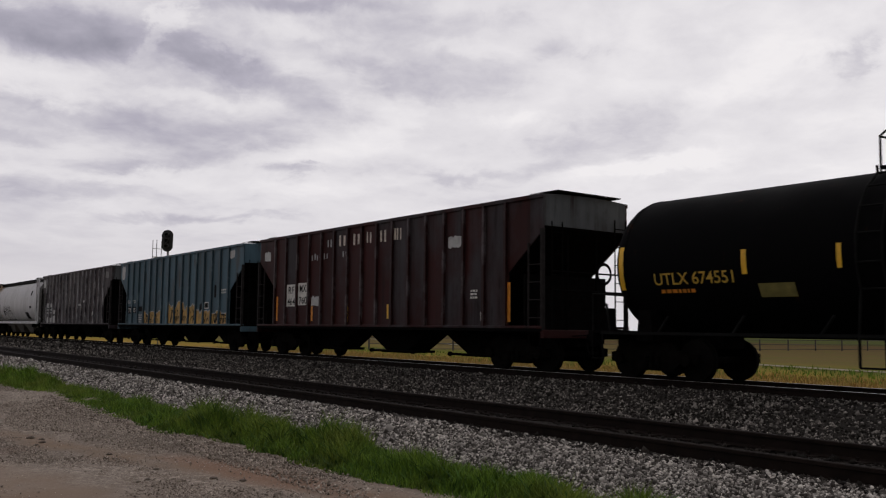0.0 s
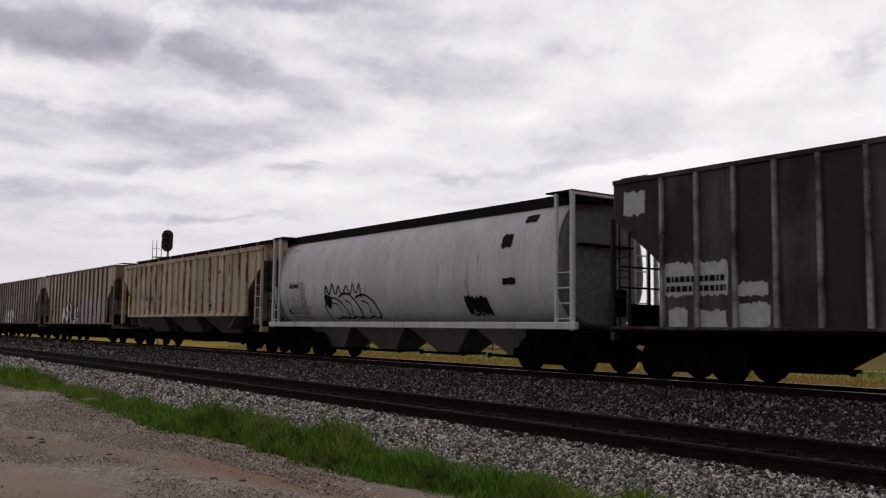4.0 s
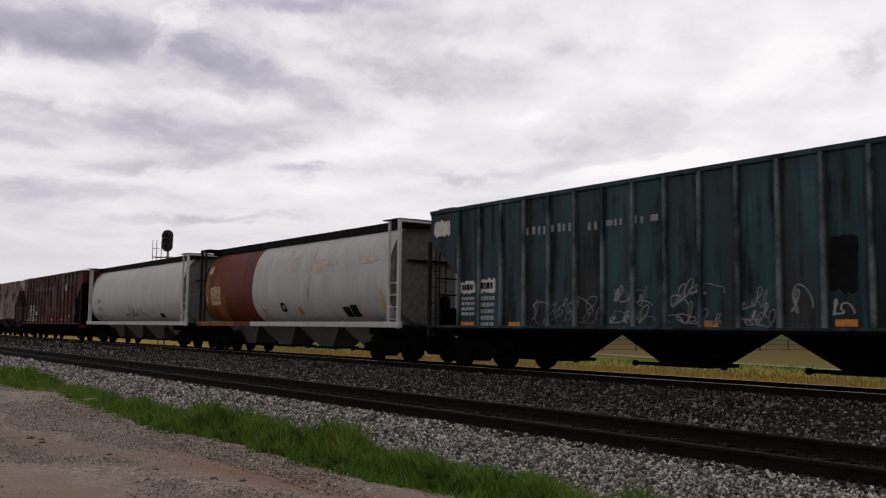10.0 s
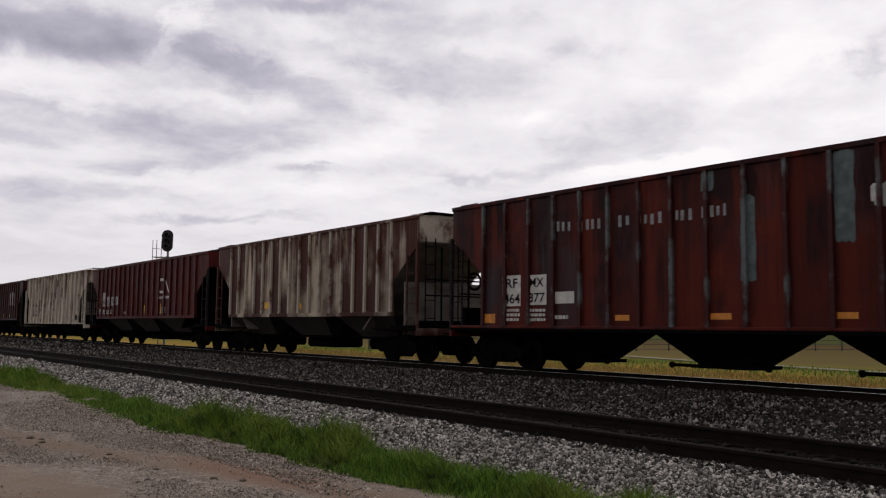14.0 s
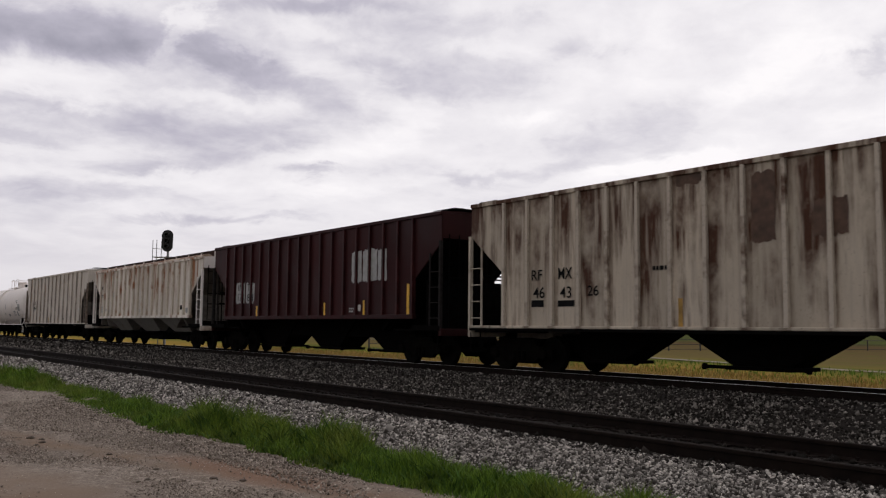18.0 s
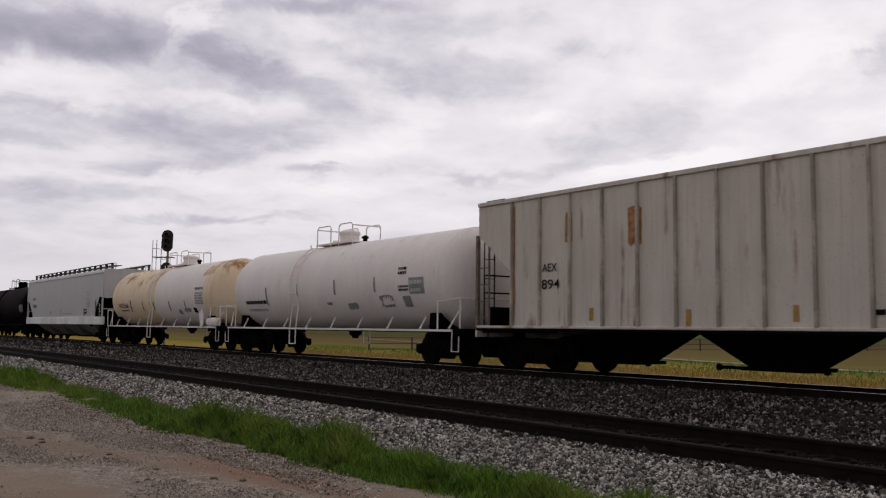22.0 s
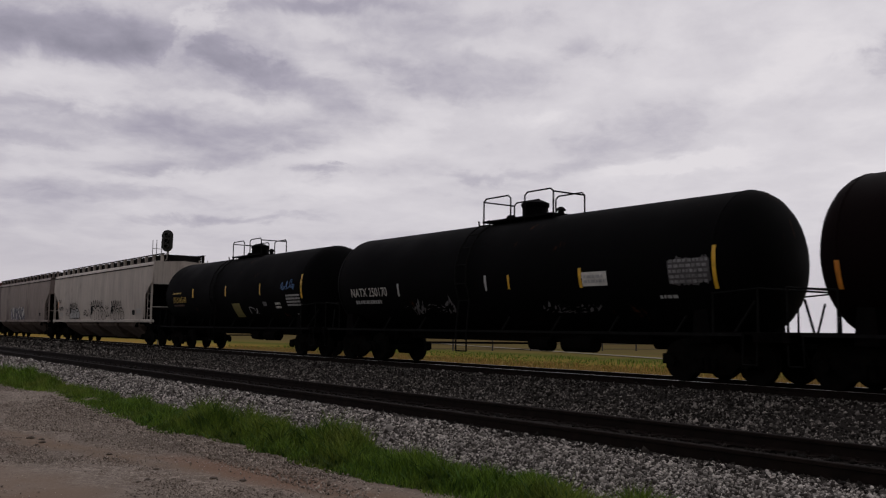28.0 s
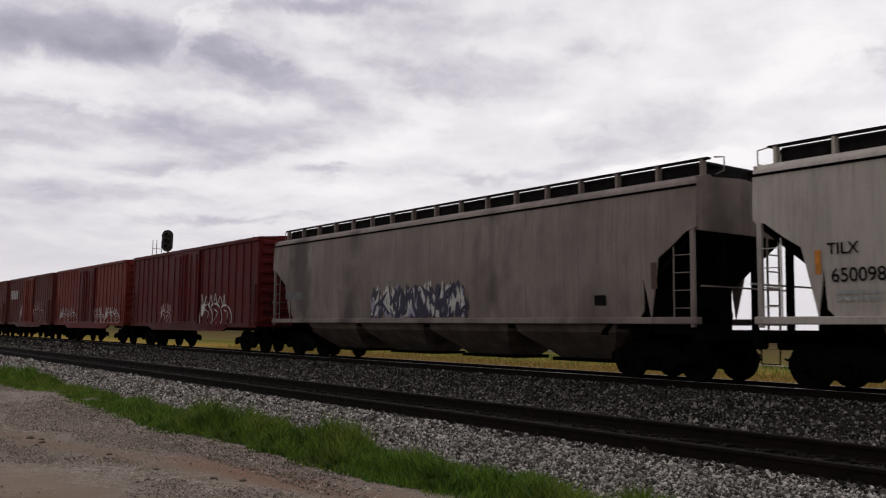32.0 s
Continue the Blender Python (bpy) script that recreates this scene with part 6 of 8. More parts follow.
c, L = car_at(-387.0, -400.1, "tank_car", "black tank car with yellow lettering and a blue scrawl", "tank car")
tank_car(c, L, [TANK_BLACK], [], DARK, TANK_BLACK)
c, L = car_at(-402.0, -420.75, "covered_hopper", "grubby light grey covered hopper with black graffiti", "hopper car")
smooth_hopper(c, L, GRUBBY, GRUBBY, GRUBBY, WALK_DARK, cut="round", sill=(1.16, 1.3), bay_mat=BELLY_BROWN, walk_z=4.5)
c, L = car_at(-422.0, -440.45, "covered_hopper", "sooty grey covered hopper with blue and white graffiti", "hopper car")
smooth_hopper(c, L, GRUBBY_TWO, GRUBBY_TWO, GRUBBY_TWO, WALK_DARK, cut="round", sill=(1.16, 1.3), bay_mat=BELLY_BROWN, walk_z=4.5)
c, L = car_at(-441.8, -456.4, "boxcar", "red boxcar with white graffiti", "boxcar")
boxcar(c, L, BOX_RED, BOX_RED, BOX_RED)
c, L = car_at(-457.6, -471.8, "boxcar", "faded red boxcar with white graffiti", "boxcar")
boxcar(c, L, BOX_RED_TWO, BOX_RED, BOX_RED_TWO)
c, L = car_at(-473.0, -486.2, "boxcar", "red-brown boxcar with graffiti", "boxcar")
boxcar(c, L, BOX_BROWN, BOX_RED_TWO, BOX_BROWN)
c, L = car_at(-487.5, -502.0, "boxcar", "dark brown weathered steel boxcar", "boxcar")
boxcar(c, L, BOX_BROWN, BOX_BROWN, BOX_BROWN)


# ---- paint marks on the cars' near sides ----
SPRAY_YELLOW = plain("yellow_spray", (0.40, 0.23, 0.05), 0.6, var=0.4, scale=4)
SPRAY_PINK = plain("washed_pink_spray", (0.46, 0.30, 0.30), 0.6, var=0.2)
SPRAY_LILAC = plain("washed_lilac_spray", (0.38, 0.33, 0.46), 0.6, var=0.2)
SPRAY_SKY = plain("washed_sky_spray", (0.42, 0.42, 0.49), 0.6, var=0.2)
SPRAY_TAN = plain("tan_patch", (0.66, 0.45, 0.26), 0.6, var=0.3)
ORANGE_RUN = plain("orange_rust_run", (0.36, 0.17, 0.065), 0.75, var=0.5, scale=9)
SPRAY_WHITE = plain("bright_white_spray", (0.85, 0.85, 0.87), 0.5, var=0.15)
FADED_LETTER = plain("faded_cream_lettering", (0.5, 0.44, 0.38), 0.6, var=0.5, scale=14)
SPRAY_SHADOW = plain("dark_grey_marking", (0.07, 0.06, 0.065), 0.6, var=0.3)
SPRAY_SILVER = plain("dull_silver_spray", (0.26, 0.26, 0.27), 0.5, var=0.3)
SPRAY_SOOT = plain("faint_sooty_spray", (0.062, 0.056, 0.06), 0.6, var=0.4)
SPRAY_MID = plain("smudged_grey_spray", (0.2, 0.195, 0.2), 0.6, var=0.5, scale=8)
SPRAY_DIM = plain("sooty_spray", (0.12, 0.115, 0.12), 0.6, var=0.4)
SPRAY_RUST = plain("rust_ghost", (0.54, 0.44, 0.385), 0.7, var=0.2)
SPRAY_TEAL = plain("bleached_teal", (0.09, 0.115, 0.12), 0.65, var=0.4)
SPRAY_BROWN = plain("brown_stain", (0.095, 0.052, 0.034), 0.7, var=0.4)
SPRAY_NAVY = plain("navy_spray", (0.025, 0.023, 0.055), 0.5, var=0.3)
CHARCOAL_PALE = plain("pale_charcoal_patch", (0.13, 0.125, 0.125), 0.6, var=0.3)
SPRAY_BLUE = plain("blue_spray", (0.03, 0.12, 0.3), 0.5, var=0.3)
OLIVE = plain("olive_placard", (0.20, 0.17, 0.05), 0.6, var=0.25)


def FLAT(z):
    return -1.455


def TANK(z):
    return -math.sqrt(max(0.05, 1.48 ** 2 - (z - 2.41) ** 2)) - 0.006


def ROUND(z):
    s = (z - 2.35) / ((2.35 - 1.05) if z < 2.35 else (4.16 - 2.35))
    c = math.sqrt(max(0.02, 1 - min(1, s * s)))
    return -(HALF - 0.02) * c ** (0.75 if z < 2.35 else 0.62) - 0.008


def BOWED(z):
    return -(HALF - 0.07 + 0.10 * (1 - ((z - 2.9) / 1.75) ** 2)) - 0.010


def skin(bm, surf, x0, x1, z0, z1, lift=0.0, nz=0):
    nz = nz or max(1, int((z1 - z0) / 0.12))
    a = []
    for i in range(nz + 1):
        z = z0 + (z1 - z0) * i / nz
        y = surf(z) - lift
        a.append((bm.verts.new((x0, y, z)), bm.verts.new((x1, y, z))))
    for p, q in zip(a, a[1:]):
        bm.faces.new((p[0], p[1], q[1], q[0]))
    return bm


LIFT = [0]


def lift():
    """Each mark lies a hair over the one before, so that none shares a plane."""
    LIFT[0] = (LIFT[0] + 1) % 12
    return LIFT[0] * 0.0006


def plate(car, surf, x0, x1, z0, z1, mat):
    name = "reflector" if mat in (YELLOW, ORANGE) else "panel"
    part(name, skin(bmesh.new(), surf, x0, x1, z0, z1, lift()), mat, car)


def worn(car, surf, x0, x1, z0, z1, mat):
    """A patch of paint with a ragged outline."""
    rnd = random.Random(int((x0 * 31 + z0 * 17) * 100))
    bm = bmesh.new()
    k, n = lift(), max(3, min(26, int((x1 - x0) / 0.035)))
    ph = rnd.uniform(0, 50)
    rag = min(0.07, 0.16 * min(x1 - x0, z1 - z0))
    rows = max(1, min(8, int((z1 - z0) / 0.2)))
    prev = None
    for i in range(n + 1):
        f = i / n
        x = x0 + (x1 - x0) * f
        side = rag * 0.5 * max(0.0, 1 - min(f, 1 - f) * 6)
        lo = z0 + side + rag * (noise.noise((x * 9, ph, 0)) + 0.8 * rnd.random())
        hi = z1 - side - rag * (noise.noise((x * 9, ph, 5)) + 0.8 * rnd.random())
        col = []
        for r in range(rows + 1):
            z = lo + (hi - lo) * r / rows
            jit = rag * 0.6 * noise.noise((ph, z * 11, f)) if i in (0, n) else 0.0
            col.append(bm.verts.new((x + jit, surf(z) - k, z)))
        if prev:
            for r in range(rows):
                bm.faces.new((prev[r], col[r], col[r + 1], prev[r + 1]))
        prev = col
    part("paint_patch", bm, mat, car)


def mark(car, surf, x0, x1, z0, z1, mat):
    """One worn sign of an old lettering, as plain uprights."""
    rnd = random.Random(int((x0 * 37 + z0 * 13) * 100))
    bm = bmesh.new()
    w, k = x1 - x0, lift()
    t = 0.3 * w if w > 0.2 else w
    for a in (x0, x1 - t)[: 2 if w > 0.2 else 1]:
        skin(bm, surf, a, a + t, z0 + 0.03 * rnd.random(), z1 - 0.05 * rnd.random(), k)
    part("emblem", bm, mat, car)


def drape(ob, surf, off):
    me = ob.data
    for v in me.vertices:
        v.co.y = surf(v.co.z) - off - abs(v.co.y) * 0.0
    me.update()


def words(car, surf, x0, x1, z0, z1, mat, text):
    ob = lettering(text, z1 - z0, mat, car, x0, 0, z0, x1 - x0)
    drape(ob, surf, 0.012)


def lines(car, surf, x0, x1, z0, z1, mat, rows):
    """Small stencilling that cannot be read."""
    rnd = random.Random(int((x0 * 13 + z1 * 29) * 100))
    bm = bmesh.new()
    h = (z1 - z0) / rows
    k = 0.009 + lift()
    for r in range(rows):
        x = x0
        while x < x1 - 0.01:
            w = min(rnd.uniform(0.05, 0.13), x1 - x)
            skin(bm, surf, x, x + w, z0 + (r + 0.2) * h, z0 + (r + 0.8) * h, k, 1)
            x += w + 0.03
    part("stencil_text", bm, mat, car)


def ring(car, surf, x0, x1, z0, z1, mat):
    bm = bmesh.new()
    w = (x1 - x0) * 0.2
    for a, b, p, q in ((x0, x0 + w, z0, z1), (x0 + w, x1, z0, z0 + w), (x0 + w, x1, z1 - w, z1)):
        skin(bm, surf, a, b, p, q, 0.008)
    part("emblem", bm, mat, car)


def smear(car, surf, x0, x1, z0, z1, mat, seed):
    """Rubbed, half-gone paint: short ragged strokes that crowd towards the lower edge."""
    rnd, bm = random.Random(seed), bmesh.new()
    for i in range(34):
        a = x0 + (x1 - x0) * rnd.random()
        h = (z1 - z0) * rnd.uniform(0.1, 0.55) * (0.5 + 0.5 * math.cos((a - x0) / (x1 - x0) * 7 + seed))
        b, lean, w = z0 + (z1 - z0) * rnd.uniform(0, 0.4), rnd.uniform(-0.12, 0.16), rnd.uniform(0.012, 0.06)
        ring = [(a - w, b), (a + w, b + 0.02), (a + w * 0.7 + lean, b + h * 0.7), (a + lean, b + h), (a - w * 0.8 + lean * 0.6, b + h * 0.6)]
        bm.faces.new([bm.verts.new((x, surf(z) - 0.007 - 0.0001 * i, z)) for x, z in ring])
    part("graffiti", bm, mat, car, "rubbed pale paint")


def slash(car, surf, x0, x1, z0, z1, mat):
    bm = bmesh.new()
    w = (x1 - x0) * 0.2
    bm.faces.new([bm.verts.new((x, surf(z) - 0.0085, z)) for x, z in ((x0, z1), (x0 + w, z1), (x1, z0), (x1 - w, z0))])
    part("emblem", bm, mat, car)


def diamond(car, surf, x0, x1, z0, z1, mat):
    bm = bmesh.new()
    xm, zm = (x0 + x1) / 2, (z0 + z1) / 2
    bm.faces.new([bm.verts.new((x, surf(z) - 0.02, z)) for x, z in ((x0, zm), (xm, z0), (x1, zm), (xm, z1))])
    part("placard", bm, mat, car)
    bars(car, xm - 0.07, xm + 0.07, surf(zm) - 0.02, zm - 0.05, zm + 0.05, 2, INK, "stencil_text", 4)


def spray(car, surf, x0, x1, z0, z1, fill, line, letters, seed, style="", text=""):
    """Spray paint laid on a car's side; the style follows from the paints unless it is named."""
    before, rnd = set(car.children), random.Random(seed)
    if text:
        fat_letters(car, x0, x1, z0, z1, text, fill, line, rnd)
    elif style == "wild":
        wild(car, x0, x1, z0, z1, (SPRAY_NAVY, SPRAY_LILAC, WHITE, SPRAY_NAVY), rnd)
    elif style == "soft":
        soft_letters(car, x0, x1, z0, z1, letters, (fill, line), rnd)
    elif style == "throw":
        throw_up(car, x0, x1, z0, z1, letters, fill, line, rnd)
    elif fill in (SPRAY_YELLOW, SPRAY_PINK):
        burner(car, x0, x1, z0, z1, letters, fill, line, rnd)
    elif fill:
        throw_up(car, x0, x1, z0, z1, max(1, letters // 2), fill, line, rnd)
    else:
        tag_line(car, x0, x1, z0, z1, letters, line, rnd)
    for o in set(car.children) - before:
        for v in o.data.vertices:
            v.co.y = surf(v.co.z) - 0.002 - v.co.y
        o.data.update()


# ---- lettering, patches, reflectors and spray paint on the cars ----
C = [c for c, _ in CARS]
plate(C[0], TANK, -7.16, -7.04, 1.87, 2.78, YELLOW)
plate(C[0], TANK, -4.17, -4.06, 2.09, 2.55, YELLOW)
plate(C[0], TANK, -2.31, -2.22, 2.12, 2.54, YELLOW)
words(C[0], TANK, -6.25, -4.36, 1.95, 2.19, AMBER, "UTLX 674551")
lines(C[0], TANK, -6.11, -5.27, 1.76, 1.88, ORANGE, 1)
plate(C[0], TANK, -3.87, -3.14, 1.66, 1.91, OLIVE)
mark(C[1], FLAT, -1.85, -1.46, 3.59, 3.96, FADED_LETTER)
mark(C[1], FLAT, -0.97, -0.60, 3.58, 3.94, FADED_LETTER)
mark(C[1], FLAT, -0.18, 0.08, 3.58, 3.95, FADED_LETTER)
mark(C[1], FLAT, 0.58, 0.90, 3.56, 3.95, FADED_LETTER)
mark(C[1], FLAT, 1.33, 1.44, 3.57, 3.94, FADED_LETTER)
mark(C[1], FLAT, 1.48, 1.71, 3.56, 3.95, FADED_LETTER)
mark(C[1], FLAT, -2.61, -2.33, 3.60, 3.88, SPRAY_SILVER)
mark(C[1], FLAT, -3.67, -3.39, 3.24, 3.47, SPRAY_SILVER)
mark(C[1], FLAT, -3.32, -3.04, 3.23, 3.45, SPRAY_SILVER)
mark(C[1], FLAT, -2.83, -2.58, 3.24, 3.46, SPRAY_SILVER)
mark(C[1], FLAT, -1.62, -1.36, 3.25, 3.46, SPRAY_SILVER)
worn(C[1], FLAT, -7.26, -6.77, 3.38, 3.76, GREYED)
plate(C[1], FLAT, -5.43, -4.74, 1.73, 2.49, WHITE)
plate(C[1], FLAT, -4.58, -3.89, 1.76, 2.52, WHITE)
words(C[1], FLAT, -5.31, -4.86, 2.17, 2.42, INK, "RF")
words(C[1], FLAT, -4.47, -3.99, 2.21, 2.46, INK, "MX")
words(C[1], FLAT, -5.35, -4.80, 1.78, 2.01, INK, "464")
words(C[1], FLAT, -4.51, -3.92, 1.81, 2.05, INK, "760")
worn(C[1], FLAT, -3.63, -2.94, 1.71, 2.06, GREYED)
plate(C[1], FLAT, -3.63, -3.50, 1.23, 1.70, ORANGE)
plate(C[1], FLAT, -1.31, -1.21, 1.20, 1.68, YELLOW)
plate(C[1], FLAT, 1.01, 1.10, 1.29, 1.71, YELLOW)
plate(C[1], FLAT, -6.23, -6.11, 1.23, 2.09, ORANGE)
worn(C[1], FLAT, 3.95, 4.52, 3.14, 3.49, GREYED)
plate(C[1], FLAT, 6.33, 6.49, 1.20, 2.17, ORANGE)
plate(C[1], FLAT, 5.34, 5.52, 1.23, 1.46, WHITE)
lines(C[1], FLAT, 4.94, 5.22, 1.78, 2.04, WHITE, 3)
worn(C[2], FLAT, 6.28, 6.83, 3.68, 4.04, GREYED)
worn(C[2], FLAT, -7.43, -6.94, 3.34, 4.05, GREYED)
words(C[2], FLAT, -6.29, -5.86, 2.10, 2.28, WHITE, "LA")
words(C[2], FLAT, -5.49, -5.05, 2.11, 2.28, WHITE, "NX")
plate(C[2], FLAT, -6.30, -5.71, 1.60, 1.95, INK)
plate(C[2], FLAT, -5.56, -4.99, 1.62, 1.93, INK)
words(C[2], FLAT, -6.22, -5.82, 1.66, 1.88, WHITE, "71")
words(C[2], FLAT, -5.48, -5.07, 1.67, 1.88, WHITE, "15")
plate(C[2], FLAT, -4.62, -4.07, 1.70, 1.94, INK)
lines(C[2], FLAT, -4.62, -4.07, 1.13, 1.57, GREYED, 4)
lines(C[2], FLAT, 5.62, 6.11, 2.31, 2.53, WHITE, 2)
worn(C[2], FLAT, 4.86, 5.06, 2.17, 2.72, INK)
worn(C[2], FLAT, 3.32, 3.70, 1.64, 1.97, INK)
plate(C[2], FLAT, 3.86, 4.29, 1.73, 2.01, WHITE)
plate(C[2], FLAT, 3.91, 4.24, 1.77, 1.97, INK)
spray(C[2], FLAT, -3.74, -1.23, 1.01, 1.86, SPRAY_YELLOW, INK, 6, 31)
spray(C[2], FLAT, -0.41, 2.94, 1.04, 2.13, SPRAY_YELLOW, INK, 8, 32)
spray(C[2], FLAT, 3.02, 6.18, 1.07, 1.81, SPRAY_YELLOW, INK, 9, 33)
worn(C[3], FLAT, -6.38, -5.67, 1.69, 2.41, GREYED)
worn(C[3], FLAT, -5.58, -4.87, 1.68, 2.40, GREYED)
lines(C[3], FLAT, -6.32, -4.92, 1.76, 2.14, INK, 2)
worn(C[3], FLAT, -4.67, -4.03, 1.66, 1.96, GREYED)
worn(C[3], FLAT, -6.27, -5.82, 1.03, 1.52, GREYED)
worn(C[3], FLAT, -5.53, -4.91, 1.04, 1.48, GREYED)
worn(C[3], FLAT, -4.63, -3.99, 1.04, 1.59, GREYED)
plate(C[3], FLAT, 1.30, 1.99, 2.12, 2.24, GREYED)
lines(C[3], FLAT, 2.38, 2.86, 2.26, 2.47, GREYED, 1)
spray(C[3], FLAT, -1.07, -0.55, 1.06, 1.41, None, SPRAY_SOOT, 4, 40)
spray(C[3], FLAT, 1.35, 2.04, 1.08, 1.70, None, SPRAY_SOOT, 4, 41)
spray(C[3], FLAT, 2.22, 2.82, 1.08, 1.78, None, SPRAY_SOOT, 4, 42)
spray(C[3], FLAT, 3.08, 3.76, 1.09, 1.55, None, SPRAY_SOOT, 4, 43)
spray(C[3], FLAT, 3.96, 4.62, 1.07, 1.48, None, SPRAY_SOOT, 4, 44)
spray(C[3], FLAT, 4.79, 5.40, 1.12, 1.85, None, SPRAY_SOOT, 4, 45)
spray(C[3], FLAT, 5.67, 6.16, 1.08, 1.87, None, SPRAY_SOOT, 4, 46)
plate(C[3], FLAT, 4.25, 4.39, 1.54, 1.76, WHITE)
plate(C[3], FLAT, 3.75, 3.82, 1.20, 1.66, ORANGE)
plate(C[3], FLAT, 6.22, 6.33, 1.13, 2.07, ORANGE)
plate(C[3], FLAT, 1.12, 1.23, 1.14, 1.52, ORANGE)
worn(C[3], FLAT, 6.60, 7.20, 3.54, 3.94, CHARCOAL_PALE)
worn(C[3], FLAT, -7.44, -6.86, 3.41, 3.97, GREYED)
spray(C[4], ROUND, -3.81, -0.80, 1.3, 2.4, None, INK, 1, 51, "throw")
worn(C[4], ROUND, -6.60, -5.44, 1.68, 2.55, GREYED)
worn(C[4], ROUND, 3.51, 4.45, 1.35, 1.88, INK)
worn(C[4], ROUND, 5.03, 5.43, 3.01, 3.40, INK)
worn(C[4], ROUND, 5.68, 6.11, 3.60, 3.83, INK)
worn(C[4], ROUND, 5.16, 5.64, 2.10, 2.29, INK)
worn(C[4], ROUND, -6.56, -5.11, 1.30, 2.57, SPRAY_SILVER)
lines(C[4], ROUND, -6.22, -5.54, 2.30, 2.53, INK, 1)
words(C[4], ROUND, -6.42, -6.01, 1.83, 2.12, WHITE, "182")
words(C[4], ROUND, -5.93, -5.10, 1.83, 2.10, WHITE, "857")
worn(C[4], ROUND, -6.66, -6.41, 1.46, 1.63, INK)
worn(C[4], ROUND, -7.47, -7.21, 1.31, 2.46, SPRAY_SILVER)
worn(C[4], ROUND, -6.95, -6.00, 3.64, 3.74, SPRAY_RUST)
worn(C[4], ROUND, -5.05, -4.86, 1.35, 1.72, ORANGE)
words(C[5], FLAT, -5.66, -5.32, 2.50, 2.71, INK, "R")
words(C[5], FLAT, -4.79, -4.49, 2.49, 2.69, INK, "TX")
words(C[5], FLAT, -5.56, -5.08, 2.23, 2.43, INK, "11")
words(C[5], FLAT, -4.78, -4.31, 2.20, 2.40, INK, "85")
words(C[5], FLAT, -4.09, -3.62, 2.18, 2.39, INK, "85")
lines(C[5], FLAT, -5.36, -3.57, 1.84, 2.05, GREYED, 2)
plate(C[5], FLAT, 3.09, 3.59, 1.68, 2.03, INK)
plate(C[5], FLAT, 3.15, 3.54, 1.73, 1.99, WHITE)
plate(C[5], FLAT, 3.20, 3.49, 1.77, 1.95, INK)
plate(C[5], FLAT, -7.35, -7.19, 1.43, 2.49, YELLOW)
plate(C[5], FLAT, -4.44, -4.30, 1.44, 1.98, YELLOW)
plate(C[5], FLAT, -2.02, -1.89, 1.43, 1.88, YELLOW)
plate(C[5], FLAT, 0.56, 0.65, 1.47, 1.86, YELLOW)
plate(C[5], FLAT, 2.88, 2.98, 1.47, 1.92, YELLOW)
plate(C[5], FLAT, 5.60, 5.67, 1.53, 2.34, YELLOW)
worn(C[5], FLAT, 3.99, 4.37, 3.13, 3.29, RUST_EAVE)
lines(C[5], FLAT, -7.08, -6.74, 1.82, 2.05, GREYED, 3)
worn(C[5], FLAT, -0.92, -0.71, 1.57, 1.88, GREYED)
spray(C[5], FLAT, -8.47, -8.01, 3.35, 3.69, None, INK, 3, 61)
spray(C[5], FLAT, -8.02, -7.67, 2.87, 3.20, None, INK, 2, 62)
spray(C[6], FLAT, -2.88, 0.75, 1.06, 2.2, SPRAY_WHITE, INK, 5, 71, text="MORLE")
spray(C[6], FLAT, 0.7, 1.3, 1.3, 1.9, None, INK, 4, 73)
spray(C[6], FLAT, 1.38, 5.52, 1.06, 2.42, SPRAY_SKY, SPRAY_PINK, 5, 72, "soft")
words(C[6], FLAT, -5.39, -5.01, 2.08, 2.26, INK, "LA")
words(C[6], FLAT, -4.57, -4.18, 2.09, 2.27, INK, "NX")
words(C[6], FLAT, -5.38, -5.06, 1.70, 1.89, INK, "81")
words(C[6], FLAT, -4.47, -4.14, 1.71, 1.89, INK, "13")
worn(C[6], FLAT, 5.76, 6.28, 1.19, 1.49, ORANGE)
lines(C[6], FLAT, 5.63, 6.23, 1.97, 2.13, GREYED, 2)
worn(C[6], FLAT, -6.41, -5.81, 0.93, 1.51, SPRAY_YELLOW)
words(C[7], FLAT, -5.23, -4.81, 2.11, 2.34, INK, "LA")
words(C[7], FLAT, -4.35, -3.98, 2.11, 2.36, INK, "NX")
words(C[7], FLAT, -5.15, -4.89, 1.67, 1.91, INK, "81")
words(C[7], FLAT, -4.32, -4.00, 1.65, 1.90, INK, "38")
lines(C[7], FLAT, -5.12, -4.64, 1.14, 1.53, GREYED, 3)
lines(C[7], FLAT, -4.32, -3.90, 1.20, 1.56, GREYED, 3)
plate(C[7], FLAT, -6.05, -5.61, 1.15, 1.43, SPRAY_YELLOW)
spray(C[7], FLAT, -3.63, -2.05, 1.08, 2.1, SPRAY_WHITE, None, 2, 81, text="UE")
spray(C[7], FLAT, -1.9, -0.66, 1.08, 2.05, SPRAY_WHITE, None, 2, 82, text="P")
spray(C[7], FLAT, -0.15, 0.93, 1.02, 2.06, None, INK, 2, 83)
worn(C[7], FLAT, -0.86, -0.59, 1.01, 1.21, ORANGE)
spray(C[7], FLAT, 1.45, 4.65, 1.15, 1.80, None, INK, 12, 84)
spray(C[7], FLAT, 4.75, 5.52, 1.15, 1.87, None, INK, 2, 85)
plate(C[7], FLAT, 5.93, 6.32, 1.19, 1.40, ORANGE)
lines(C[7], FLAT, 5.78, 6.24, 1.89, 2.09, GREYED, 2)
mark(C[8], FLAT, -3.79, -3.45, 3.25, 3.47, SPRAY_SILVER)
